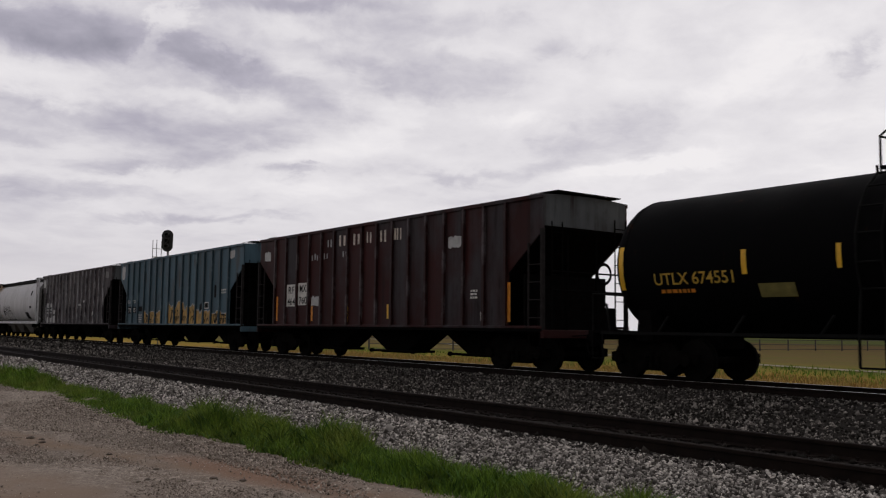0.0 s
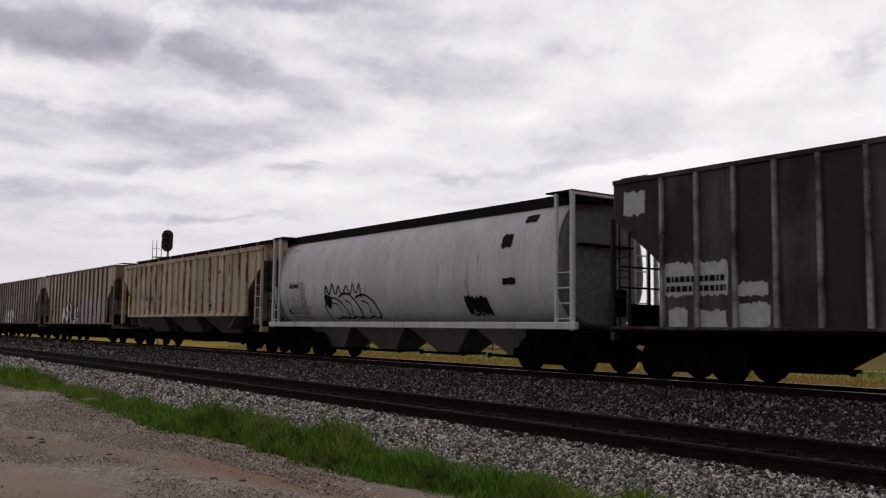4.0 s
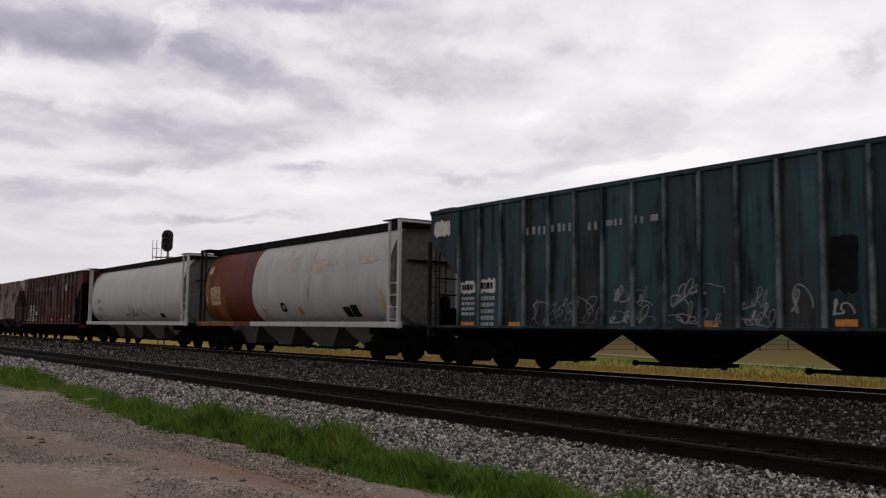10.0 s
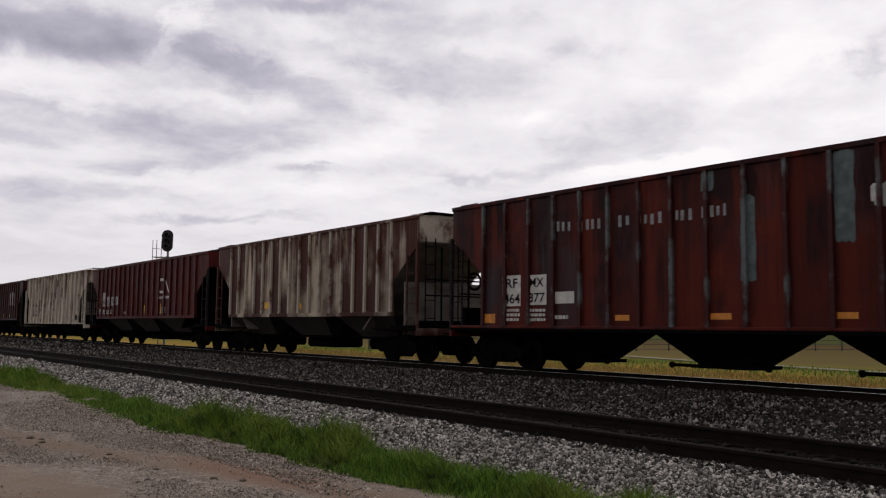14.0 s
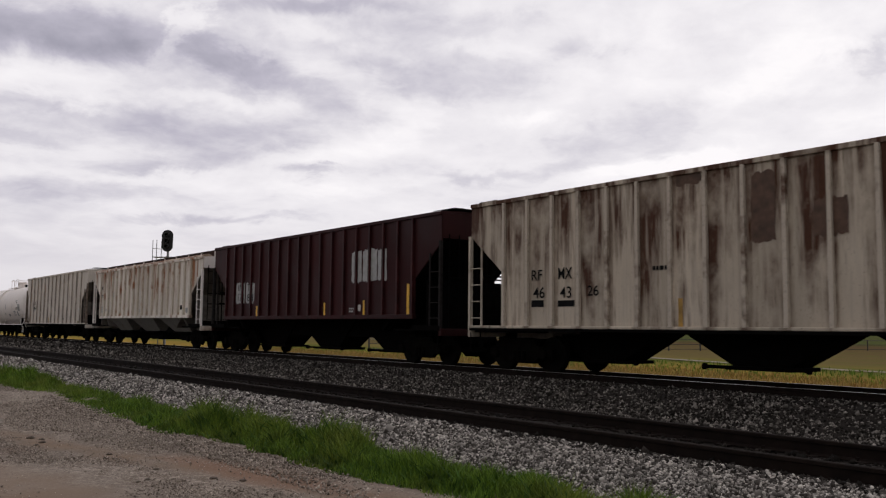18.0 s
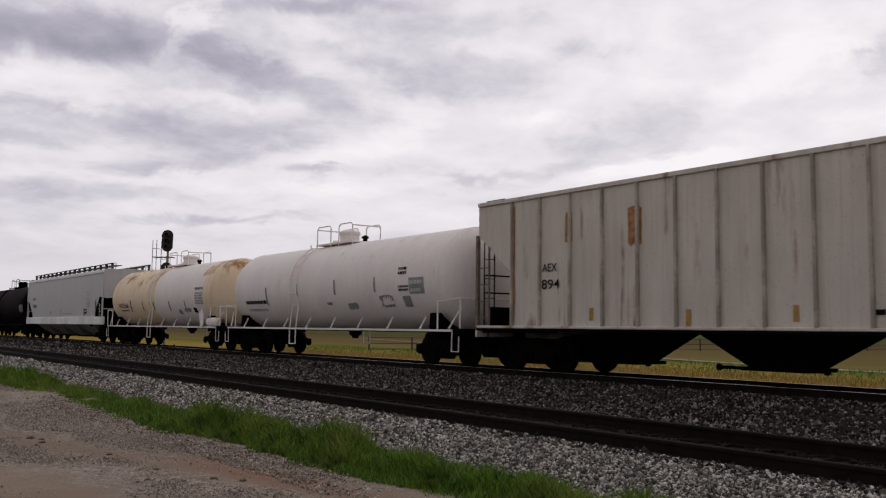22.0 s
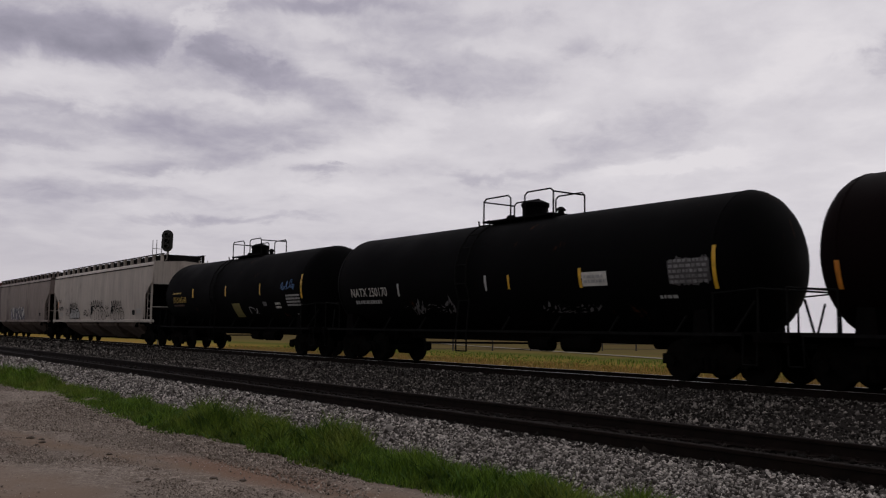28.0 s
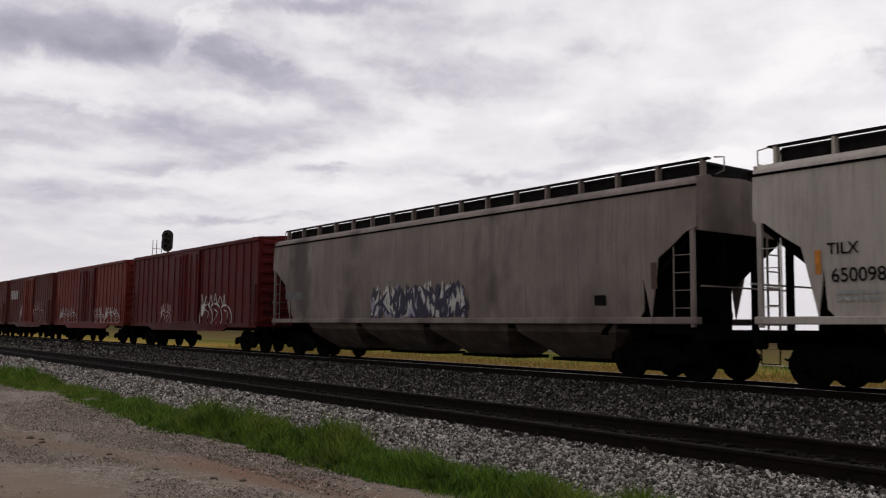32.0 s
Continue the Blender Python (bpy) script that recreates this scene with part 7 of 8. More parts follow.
mark(C[8], FLAT, -3.35, -3.10, 3.24, 3.46, SPRAY_SILVER)
mark(C[8], FLAT, -2.91, -2.59, 3.26, 3.48, SPRAY_SILVER)
mark(C[8], FLAT, -2.53, -2.26, 3.26, 3.47, SPRAY_SILVER)
mark(C[8], FLAT, -1.73, -1.46, 3.23, 3.45, SPRAY_SILVER)
mark(C[8], FLAT, -1.19, -1.00, 3.25, 3.45, SPRAY_SILVER)
mark(C[8], FLAT, -0.95, -0.74, 3.25, 3.44, SPRAY_SILVER)
mark(C[8], FLAT, -0.40, -0.15, 3.25, 3.44, SPRAY_SILVER)
mark(C[8], FLAT, 0.03, 0.23, 3.26, 3.45, SPRAY_SILVER)
worn(C[8], FLAT, -7.52, -6.80, 3.49, 3.95, WHITE)
worn(C[8], FLAT, -6.31, -5.70, 1.91, 2.27, WHITE)
worn(C[8], FLAT, -5.54, -4.91, 1.91, 2.32, WHITE)
lines(C[8], FLAT, -6.24, -5.77, 1.97, 2.22, INK, 1)
lines(C[8], FLAT, -5.47, -5.00, 1.98, 2.25, INK, 1)
lines(C[8], FLAT, -6.25, -5.71, 1.34, 1.87, GREYED, 4)
lines(C[8], FLAT, -5.48, -4.93, 1.06, 1.88, GREYED, 5)
spray(C[8], FLAT, -3.55, -1.2, 1.08, 1.66, None, SPRAY_DIM, 5, 91)
spray(C[8], FLAT, -3.5, -1.25, 1.3, 1.9, None, SPRAY_MID, 5, 88)
spray(C[8], FLAT, -3.5, -1.3, 1.1, 1.75, None, SOOT_BAY, 5, 89)
spray(C[8], FLAT, -1.1, 0.2, 1.08, 1.9, None, SPRAY_SILVER, 9, 92)
spray(C[8], FLAT, -0.95, 0.25, 1.2, 2.05, None, SPRAY_DIM, 9, 97)
spray(C[8], FLAT, 0.4, 1.95, 1.1, 2.1, None, SPRAY_MID, 12, 93)
spray(C[8], FLAT, 0.55, 1.5, 1.4, 1.95, None, SPRAY_SILVER, 2, 98)
spray(C[8], FLAT, 2.05, 2.85, 1.05, 1.75, None, SPRAY_MID, 7, 94)
spray(C[8], FLAT, 2.35, 2.75, 1.1, 1.6, None, SPRAY_SILVER, 3, 99)
spray(C[8], FLAT, 3.06, 3.60, 1.31, 1.80, None, SPRAY_SILVER, 5, 95)
spray(C[8], FLAT, 3.96, 4.32, 1.25, 1.76, None, GREYED, 4, 96)
smear(C[8], FLAT, -1.2, 3.0, 1.05, 1.9, SOOT_BAY, 90)
plate(C[8], FLAT, -6.30, -5.75, 1.02, 1.20, ORANGE)
plate(C[8], FLAT, -4.39, -3.98, 1.05, 1.20, ORANGE)
plate(C[8], FLAT, 1.25, 1.70, 1.11, 1.23, ORANGE)
plate(C[8], FLAT, 3.98, 4.37, 1.13, 1.25, ORANGE)
worn(C[8], FLAT, 3.91, 4.40, 1.68, 2.68, INK)
worn(C[9], ROUND, 0.19, 1.06, 2.93, 3.49, SPRAY_RUST)
worn(C[9], ROUND, 2.23, 3.02, 2.79, 3.31, SPRAY_RUST)
worn(C[9], ROUND, 3.00, 3.90, 3.03, 3.22, SPRAY_RUST)
worn(C[9], ROUND, 5.16, 6.29, 2.98, 3.24, SPRAY_RUST)
worn(C[9], ROUND, -0.17, 0.22, 1.54, 1.88, INK)
plate(C[9], ROUND, 4.10, 4.54, 1.36, 1.68, INK)
plate(C[9], ROUND, 4.58, 5.00, 1.36, 1.73, INK)
plate(C[9], ROUND, 6.49, 6.61, 1.36, 2.18, YELLOW)
worn(C[9], ROUND, -1.72, -1.34, 1.34, 1.70, SPRAY_YELLOW)
worn(C[9], ROUND, 1.06, 1.34, 1.42, 1.72, SPRAY_YELLOW)
worn(C[9], ROUND, -6.29, -5.35, 1.84, 2.63, SPRAY_TAN)
words(C[9], ROUND, -6.20, -5.39, 2.30, 2.56, INK, "INTX")
words(C[9], ROUND, -6.21, -5.40, 2.02, 2.27, INK, "5552")
plate(C[9], ROUND, -6.75, -6.66, 1.93, 2.23, YELLOW)
worn(C[9], ROUND, -6.80, -6.44, 3.14, 3.51, SPRAY_TAN)
words(C[10], ROUND, -5.78, -5.29, 2.21, 2.43, INK, "RUGX")
words(C[10], ROUND, -5.68, -5.18, 1.79, 1.99, INK, "47101")
lines(C[10], ROUND, -5.65, -5.05, 1.44, 1.69, GREYED, 2)
spray(C[10], ROUND, -0.36, 0.86, 1.4, 1.78, None, INK, 12, 111)
spray(C[10], ROUND, 1.13, 1.85, 1.45, 1.82, None, INK, 7, 112)
worn(C[10], ROUND, -1.20, -0.58, 1.36, 1.67, GREYED)
spray(C[10], ROUND, 2.64, 3.37, 1.55, 1.83, None, GREYED, 3, 113)
worn(C[10], ROUND, 3.70, 4.26, 1.38, 1.60, INK)
plate(C[10], ROUND, 6.35, 6.49, 1.39, 2.18, SPRAY_RUST)
spray(C[10], ROUND, -6.54, -5.96, 1.34, 1.60, None, INK, 6, 114)
spray(C[10], ROUND, -1.27, -0.72, 1.30, 1.73, None, INK, 6, 115)
spray(C[10], ROUND, -0.53, -0.28, 1.57, 1.96, None, INK, 5, 116)
mark(C[11], FLAT, -3.91, -3.63, 3.26, 3.53, SPRAY_SILVER)
mark(C[11], FLAT, -3.55, -3.28, 3.25, 3.52, SPRAY_SILVER)
mark(C[11], FLAT, -2.99, -2.70, 3.23, 3.49, SPRAY_SILVER)
mark(C[11], FLAT, -2.63, -2.36, 3.22, 3.49, SPRAY_SILVER)
mark(C[11], FLAT, -1.84, -1.54, 3.22, 3.48, SPRAY_SILVER)
mark(C[11], FLAT, -1.29, -1.06, 3.22, 3.47, SPRAY_SILVER)
mark(C[11], FLAT, -0.97, -0.68, 3.20, 3.47, SPRAY_SILVER)
mark(C[11], FLAT, -0.48, -0.26, 3.22, 3.47, SPRAY_SILVER)
mark(C[11], FLAT, -0.20, 0.07, 3.21, 3.47, SPRAY_SILVER)
mark(C[11], FLAT, 0.30, 0.58, 3.21, 3.48, SPRAY_SILVER)
mark(C[11], FLAT, 0.65, 0.86, 3.21, 3.46, SPRAY_SILVER)
plate(C[11], FLAT, -5.63, -4.96, 1.58, 2.33, WHITE)
plate(C[11], FLAT, -4.76, -4.06, 1.60, 2.31, WHITE)
words(C[11], FLAT, -5.52, -5.06, 2.03, 2.26, INK, "RF")
words(C[11], FLAT, -4.66, -4.15, 2.03, 2.25, INK, "MX")
words(C[11], FLAT, -5.56, -4.98, 1.65, 1.89, INK, "464")
words(C[11], FLAT, -4.70, -4.11, 1.67, 1.89, INK, "877")
plate(C[11], FLAT, -3.83, -3.16, 1.62, 1.89, WHITE)
lines(C[11], FLAT, -5.60, -4.98, 1.20, 1.54, WHITE, 3)
lines(C[11], FLAT, -4.68, -4.09, 1.20, 1.53, WHITE, 3)
lines(C[11], FLAT, -3.78, -3.36, 1.24, 1.38, WHITE, 1)
plate(C[11], FLAT, -6.35, -5.90, 1.17, 1.40, ORANGE)
plate(C[11], FLAT, -1.95, -1.56, 1.23, 1.35, ORANGE)
plate(C[11], FLAT, 0.47, 0.94, 1.25, 1.37, ORANGE)
plate(C[11], FLAT, 2.95, 3.38, 1.26, 1.37, ORANGE)
worn(C[11], FLAT, 1.17, 1.48, 1.93, 3.56, SPRAY_TEAL)
worn(C[11], FLAT, 3.02, 3.38, 2.53, 4.15, SPRAY_TEAL)
worn(C[11], FLAT, 0.30, 0.59, 3.72, 4.16, SPRAY_TEAL)
worn(C[11], FLAT, 3.66, 3.90, 3.18, 3.47, WHITE)
plate(C[11], FLAT, 5.06, 5.28, 1.45, 1.65, WHITE)
worn(C[11], FLAT, 3.72, 4.34, 3.07, 3.51, GREYED)
plate(C[12], FLAT, -2.69, -2.32, 1.68, 1.91, YELLOW)
plate(C[12], FLAT, -0.16, 0.17, 1.62, 1.83, YELLOW)
plate(C[13], FLAT, -6.37, -5.89, 2.02, 2.77, GREYED)
plate(C[13], FLAT, -5.75, -5.16, 2.02, 2.53, GREYED)
plate(C[13], FLAT, -5.01, -4.41, 2.04, 2.51, GREYED)
plate(C[13], FLAT, -4.27, -3.69, 2.06, 2.51, GREYED)
words(C[13], FLAT, -6.27, -5.94, 2.11, 2.36, INK, "IN")
words(C[13], FLAT, -5.67, -5.23, 2.08, 2.34, INK, "TX")
words(C[13], FLAT, -4.93, -4.47, 2.14, 2.40, INK, "171")
words(C[13], FLAT, -4.20, -3.86, 2.14, 2.38, INK, "67")
plate(C[13], FLAT, -7.20, -7.11, 1.86, 2.49, YELLOW)
plate(C[13], FLAT, -4.38, -4.30, 1.56, 2.04, YELLOW)
plate(C[13], FLAT, -2.15, -2.07, 1.60, 2.00, YELLOW)
lines(C[13], FLAT, -6.28, -4.68, 1.58, 1.84, WHITE, 2)
lines(C[13], FLAT, -6.99, -6.50, 1.61, 1.88, GREYED, 3)
lines(C[13], FLAT, -2.58, -2.21, 1.59, 1.71, GREYED, 2)
plate(C[13], FLAT, -1.99, -1.89, 1.50, 2.01, YELLOW)
plate(C[13], FLAT, 0.56, 0.65, 1.56, 2.01, YELLOW)
plate(C[13], FLAT, 2.85, 2.94, 1.57, 2.03, YELLOW)
lines(C[13], FLAT, 3.06, 3.59, 1.58, 1.87, GREYED, 3)
ring(C[13], FLAT, 2.55, 3.15, 2.52, 3.21, WHITE)
plate(C[13], FLAT, 3.19, 3.32, 2.69, 3.21, WHITE)
plate(C[13], FLAT, 3.94, 4.04, 2.65, 3.20, WHITE)
slash(C[13], FLAT, 3.28, 4.00, 2.54, 3.19, WHITE)
lines(C[13], FLAT, 2.39, 4.13, 2.22, 2.41, WHITE, 1)
words(C[14], FLAT, -5.41, -5.02, 2.18, 2.43, INK, "RF")
words(C[14], FLAT, -4.51, -4.04, 2.18, 2.45, INK, "MX")
words(C[14], FLAT, -5.33, -4.94, 1.76, 2.02, INK, "46")
words(C[14], FLAT, -4.43, -4.07, 1.75, 2.01, INK, "43")
words(C[14], FLAT, -3.58, -3.24, 1.78, 2.01, INK, "26")
plate(C[14], FLAT, -5.40, -4.98, 1.55, 1.71, INK)
plate(C[14], FLAT, -4.51, -3.98, 1.55, 1.69, INK)
lines(C[14], FLAT, -1.74, -1.38, 2.23, 2.37, INK, 1)
plate(C[14], FLAT, -1.11, -1.00, 1.09, 1.67, SPRAY_YELLOW)
plate(C[14], FLAT, 1.19, 1.28, 1.39, 1.91, SPRAY_YELLOW)
worn(C[14], FLAT, 5.68, 6.12, 1.26, 1.62, INK)
worn(C[14], FLAT, 0.59, 1.08, 2.64, 3.99, SPRAY_BROWN)
worn(C[14], FLAT, 1.82, 2.43, 2.65, 3.37, SPRAY_BROWN)
worn(C[14], FLAT, -1.14, -0.52, 3.89, 4.22, SPRAY_BROWN)
worn(C[15], FLAT, 3.11, 3.69, 2.39, 3.43, GREYED)
worn(C[15], FLAT, 3.77, 4.57, 2.39, 3.42, GREYED)
worn(C[15], FLAT, 4.62, 5.10, 2.39, 3.40, GREYED)
worn(C[15], FLAT, -5.58, -4.80, 1.87, 2.71, GREYED)
worn(C[15], FLAT, -4.68, -3.93, 1.88, 2.69, GREYED)
words(C[15], FLAT, -5.42, -4.91, 2.39, 2.65, INK, "IN")
words(C[15], FLAT, -4.56, -4.05, 2.37, 2.64, INK, "TX")
words(C[15], FLAT, -5.47, -4.85, 1.99, 2.27, INK, "174")
words(C[15], FLAT, -4.58, -4.02, 1.98, 2.25, INK, "81")
plate(C[15], FLAT, -3.77, -3.63, 1.34, 1.78, YELLOW)
plate(C[15], FLAT, -1.26, -1.12, 1.37, 1.82, YELLOW)
plate(C[15], FLAT, 1.37, 1.49, 1.37, 1.82, YELLOW)
plate(C[15], FLAT, 3.81, 3.92, 1.41, 1.85, YELLOW)
plate(C[15], FLAT, 6.17, 6.31, 1.40, 2.28, YELLOW)
plate(C[15], FLAT, 3.54, 3.69, 1.53, 1.72, WHITE)
lines(C[15], FLAT, 3.01, 3.38, 1.48, 1.65, GREYED, 2)
words(C[16], FLAT, -6.59, -6.30, 2.93, 3.12, INK, "AEX")
words(C[16], FLAT, -6.60, -6.19, 2.50, 2.67, INK, "14099")
lines(C[16], FLAT, -6.55, -6.23, 1.66, 2.03, GREYED, 3)
lines(C[16], FLAT, -5.83, -5.56, 1.74, 1.90, GREYED, 2)
lines(C[16], FLAT, -5.20, -4.75, 1.72, 1.80, GREYED, 1)
lines(C[16], FLAT, -4.50, -4.27, 2.49, 2.75, GREYED, 3)
plate(C[16], FLAT, 5.44, 5.80, 1.73, 1.92, INK)
lines(C[16], FLAT, -0.10, 0.42, 1.64, 1.82, GREYED, 2)
worn(C[16], FLAT, 6.11, 6.40, 1.55, 1.84, GREYED)
words(C[17], FLAT, -5.37, -4.88, 2.37, 2.56, INK, "AEX")
words(C[17], FLAT, -5.40, -4.80, 1.97, 2.19, INK, "894")
plate(C[17], FLAT, -3.88, -3.75, 1.23, 1.51, SPRAY_YELLOW)
plate(C[17], FLAT, -1.28, -1.16, 1.12, 1.45, SPRAY_YELLOW)
plate(C[17], FLAT, 1.03, 1.14, 1.21, 1.50, SPRAY_YELLOW)
plate(C[17], FLAT, 2.46, 2.67, 1.32, 1.41, INK)
worn(C[17], FLAT, 4.08, 4.45, 1.26, 1.57, INK)
plate(C[17], FLAT, 5.85, 6.15, 1.79, 2.01, WHITE)
plate(C[17], FLAT, 5.82, 6.14, 1.06, 1.24, OLIVE)
worn(C[17], FLAT, -2.76, -2.38, 2.79, 3.67, ORANGE_RUN)
worn(C[17], FLAT, -4.62, -4.40, 2.99, 3.71, ORANGE_RUN)
worn(C[17], FLAT, -6.51, -6.35, 1.20, 4.04, ORANGE_RUN)
lines(C[18], TANK, -5.75, -4.00, 1.81, 2.02, INK, 1)
lines(C[18], TANK, -5.67, -4.13, 1.56, 1.71, GREYED, 1)
plate(C[18], TANK, -4.00, -3.88, 1.79, 2.44, SPRAY_SILVER)
plate(C[18], TANK, -1.59, -1.49, 2.07, 2.49, SPRAY_SILVER)
plate(C[18], TANK, 1.00, 1.09, 2.06, 2.54, SPRAY_SILVER)
plate(C[18], TANK, 3.40, 3.48, 2.09, 2.53, SPRAY_SILVER)
worn(C[18], TANK, 3.63, 4.32, 1.61, 2.01, SPRAY_SILVER)
plate(C[18], TANK, 5.26, 5.99, 1.99, 2.45, SPRAY_SILVER)
lines(C[18], TANK, 5.32, 5.93, 2.23, 2.40, WHITE, 1)
lines(C[18], TANK, 5.33, 5.86, 2.02, 2.17, WHITE, 1)
lines(C[18], TANK, 4.71, 5.13, 2.54, 2.80, INK, 2)
lines(C[18], TANK, 4.74, 5.24, 2.07, 2.26, INK, 2)
plate(C[18], TANK, 4.86, 5.25, 1.63, 1.94, SPRAY_SILVER)
worn(C[18], TANK, 1.69, 2.27, 1.58, 1.80, SPRAY_SILVER)
worn(C[18], TANK, 0.41, 0.75, 1.73, 1.84, SPRAY_SILVER)
words(C[19], TANK, -5.67, -4.09, 1.89, 2.13, INK, "RACX 51666")
lines(C[19], TANK, -5.48, -4.21, 1.70, 1.82, SPRAY_SHADOW, 1)
plate(C[19], TANK, -3.82, -3.68, 1.70, 2.27, SPRAY_SHADOW)
plate(C[19], TANK, -1.99, -1.88, 1.73, 2.17, SPRAY_SHADOW)
plate(C[19], TANK, -0.41, -0.32, 1.74, 2.12, SPRAY_SHADOW)
plate(C[19], TANK, 1.66, 1.77, 1.68, 2.12, SPRAY_SHADOW)
plate(C[19], TANK, 3.62, 3.71, 1.60, 2.12, SPRAY_SHADOW)
lines(C[19], TANK, 4.95, 5.86, 2.53, 2.69, SPRAY_SHADOW, 1)
lines(C[19], TANK, 4.96, 5.83, 1.93, 2.46, SPRAY_SILVER, 5)
plate(C[19], TANK, 4.53, 4.88, 1.59, 1.80, INK)
worn(C[19], TANK, 2.68, 3.08, 1.51, 1.75, SPRAY_SILVER)
worn(C[19], TANK, 3.42, 4.21, 1.62, 1.80, SPRAY_SILVER)
worn(C[19], TANK, 5.31, 6.38, 3.14, 3.62, SPRAY_TAN)
words(C[20], BOWED, -7.43, -6.33, 2.64, 2.81, INK, "AEX")
words(C[20], BOWED, -7.32, -6.22, 2.12, 2.34, INK, "10382")
lines(C[20], BOWED, 6.05, 6.74, 1.97, 2.96, GREYED, 6)
plate(C[20], BOWED, 7.75, 7.88, 1.54, 2.37, SPRAY_BROWN)
plate(C[20], BOWED, 5.42, 5.58, 1.52, 1.95, SPRAY_BROWN)
plate(C[20], BOWED, -2.53, -2.43, 1.63, 1.88, SPRAY_BROWN)
plate(C[20], BOWED, 0.16, 0.27, 1.58, 1.96, SPRAY_BROWN)
plate(C[20], BOWED, 5.58, 6.03, 1.64, 1.92, INK)
lines(C[20], BOWED, 5.65, 5.96, 1.70, 1.87, WHITE, 1)
lines(C[20], BOWED, 0.52, 2.93, 1.60, 1.74, GREYED, 1)
lines(C[21], TANK, -6.30, -4.56, 2.03, 2.32, GREYED, 1)
lines(C[21], TANK, -6.23, -5.12, 1.90, 1.98, GREYED, 1)
plate(C[21], TANK, -7.28, -7.19, 1.76, 2.25, ORANGE)
worn(C[21], TANK, 6.33, 7.50, 1.84, 2.44, SPRAY_DIM)
words(C[22], TANK, -6.36, -4.32, 1.96, 2.22, WHITE, "NATX 250170")
lines(C[22], TANK, -6.17, -4.71, 1.71, 1.88, GREYED, 1)
plate(C[22], TANK, -3.76, -3.68, 1.93, 2.29, GREYED)
plate(C[22], TANK, 0.2, 0.28, 1.98, 2.37, GREYED)
plate(C[22], TANK, 1.08, 1.15, 2.00, 2.35, YELLOW)
plate(C[22], TANK, 3.50, 3.59, 1.96, 2.40, YELLOW)
plate(C[22], TANK, 3.60, 4.34, 1.99, 2.30, WHITE)
lines(C[22], TANK, 3.67, 4.27, 2.04, 2.25, GREYED, 2)
plate(C[22], TANK, 7.06, 7.15, 1.84, 2.68, YELLOW)
worn(C[22], TANK, 6.0, 7.0, 1.92, 2.5, SPRAY_SOOT)
lines(C[22], TANK, 6.03, 6.97, 1.95, 2.47, SPRAY_MID, 5)
smear(C[22], TANK, -3.6, -1.3, 1.38, 2.1, SPRAY_DIM, 231)
smear(C[22], TANK, 2.1, 3.97, 1.4, 1.8, SPRAY_DIM, 232)
lines(C[22], TANK, 5.69, 6.15, 1.66, 1.77, GREYED, 1)
words(C[23], TANK, -5.69, -4.14, 2.03, 2.28, AMBER, "UTLX 645168")
lines(C[23], TANK, -5.68, -4.68, 2.39, 2.49, AMBER, 1)
lines(C[23], TANK, -5.67, -4.42, 1.85, 1.97, SPRAY_BROWN, 1)
plate(C[23], TANK, -3.37, -3.25, 2.22, 2.60, YELLOW)
plate(C[23], TANK, 0.11, 0.21, 2.20, 2.61, YELLOW)
plate(C[23], TANK, 3.27, 3.34, 2.18, 2.60, YELLOW)
plate(C[23], TANK, 6.50, 6.61, 2.00, 2.83, YELLOW)
plate(C[23], TANK, 0.62, 1.33, 1.38, 1.91, OLIVE)
lines(C[23], TANK, 5.38, 6.40, 1.73, 2.17, GREYED, 4)
lines(C[23], TANK, 4.41, 4.84, 1.66, 1.91, WHITE, 2)
spray(C[23], TANK, 2.10, 3.06, 1.39, 1.94, None, GREYED, 3, 241)
spray(C[23], TANK, 5.0, 6.3, 2.3, 2.6, None, SPRAY_BLUE, 5, 242)
diamond(C[23], TANK, 5.69, 6.02, 1.19, 1.50, WHITE)
plate(C[23], TANK, 3.42, 3.70, 1.78, 1.93, SPRAY_DIM)
spray(C[24], BOWED, -5.38, -3.2, 1.34, 2.29, GREYED, INK, 1, 251, "throw")
spray(C[24], BOWED, -2.5, -1.2, 1.45, 1.8, None, INK, 10, 252)
spray(C[24], BOWED, -6.3, -5.5, 1.45, 2.1, None, SPRAY_SHADOW, 6, 256)
spray(C[24], BOWED, 2.0, 2.7, 1.4, 2.1, None, INK, 7, 257)
spray(C[24], BOWED, -0.88, 2.04, 1.24, 2.39, None, INK, 1, 253, "throw")
spray(C[24], BOWED, 2.98, 5.20, 1.26, 2.30, None, INK, 1, 255, "throw")
words(C[24], BOWED, -7.94, -7.38, 2.35, 2.55, INK, "TILX")
words(C[24], BOWED, -7.89, -6.95, 1.88, 2.12, INK, "650098")
lines(C[24], BOWED, -7.82, -7.04, 1.53, 1.76, GREYED, 2)
plate(C[24], BOWED, -8.17, -8.06, 2.02, 2.43, ORANGE)
worn(C[24], BOWED, 6.44, 6.87, 1.52, 1.80, INK)
lines(C[24], BOWED, 7.15, 7.83, 1.58, 1.87, GREYED, 2)
spray(C[25], BOWED, -2.61, 2.0, 1.32, 2.3, SPRAY_LILAC, SPRAY_NAVY, 8, 261, "wild")
plate(C[25], BOWED, 6.49, 6.83, 1.56, 1.78, INK)
plate(C[25], BOWED, 8.09, 8.24, 1.87, 2.41, SPRAY_BROWN)
worn(C[25], BOWED, -8.24, -6.98, 1.93, 2.26, SPRAY_DIM)
spray(C[26], FLAT, 1.7, 5.04, 1.05, 2.3, None, WHITE, 1, 271, "throw")
spray(C[26], FLAT, -3.2, 0.9, 1.05, 2.0, None, SPRAY_PINK, 2, 272, "throw")
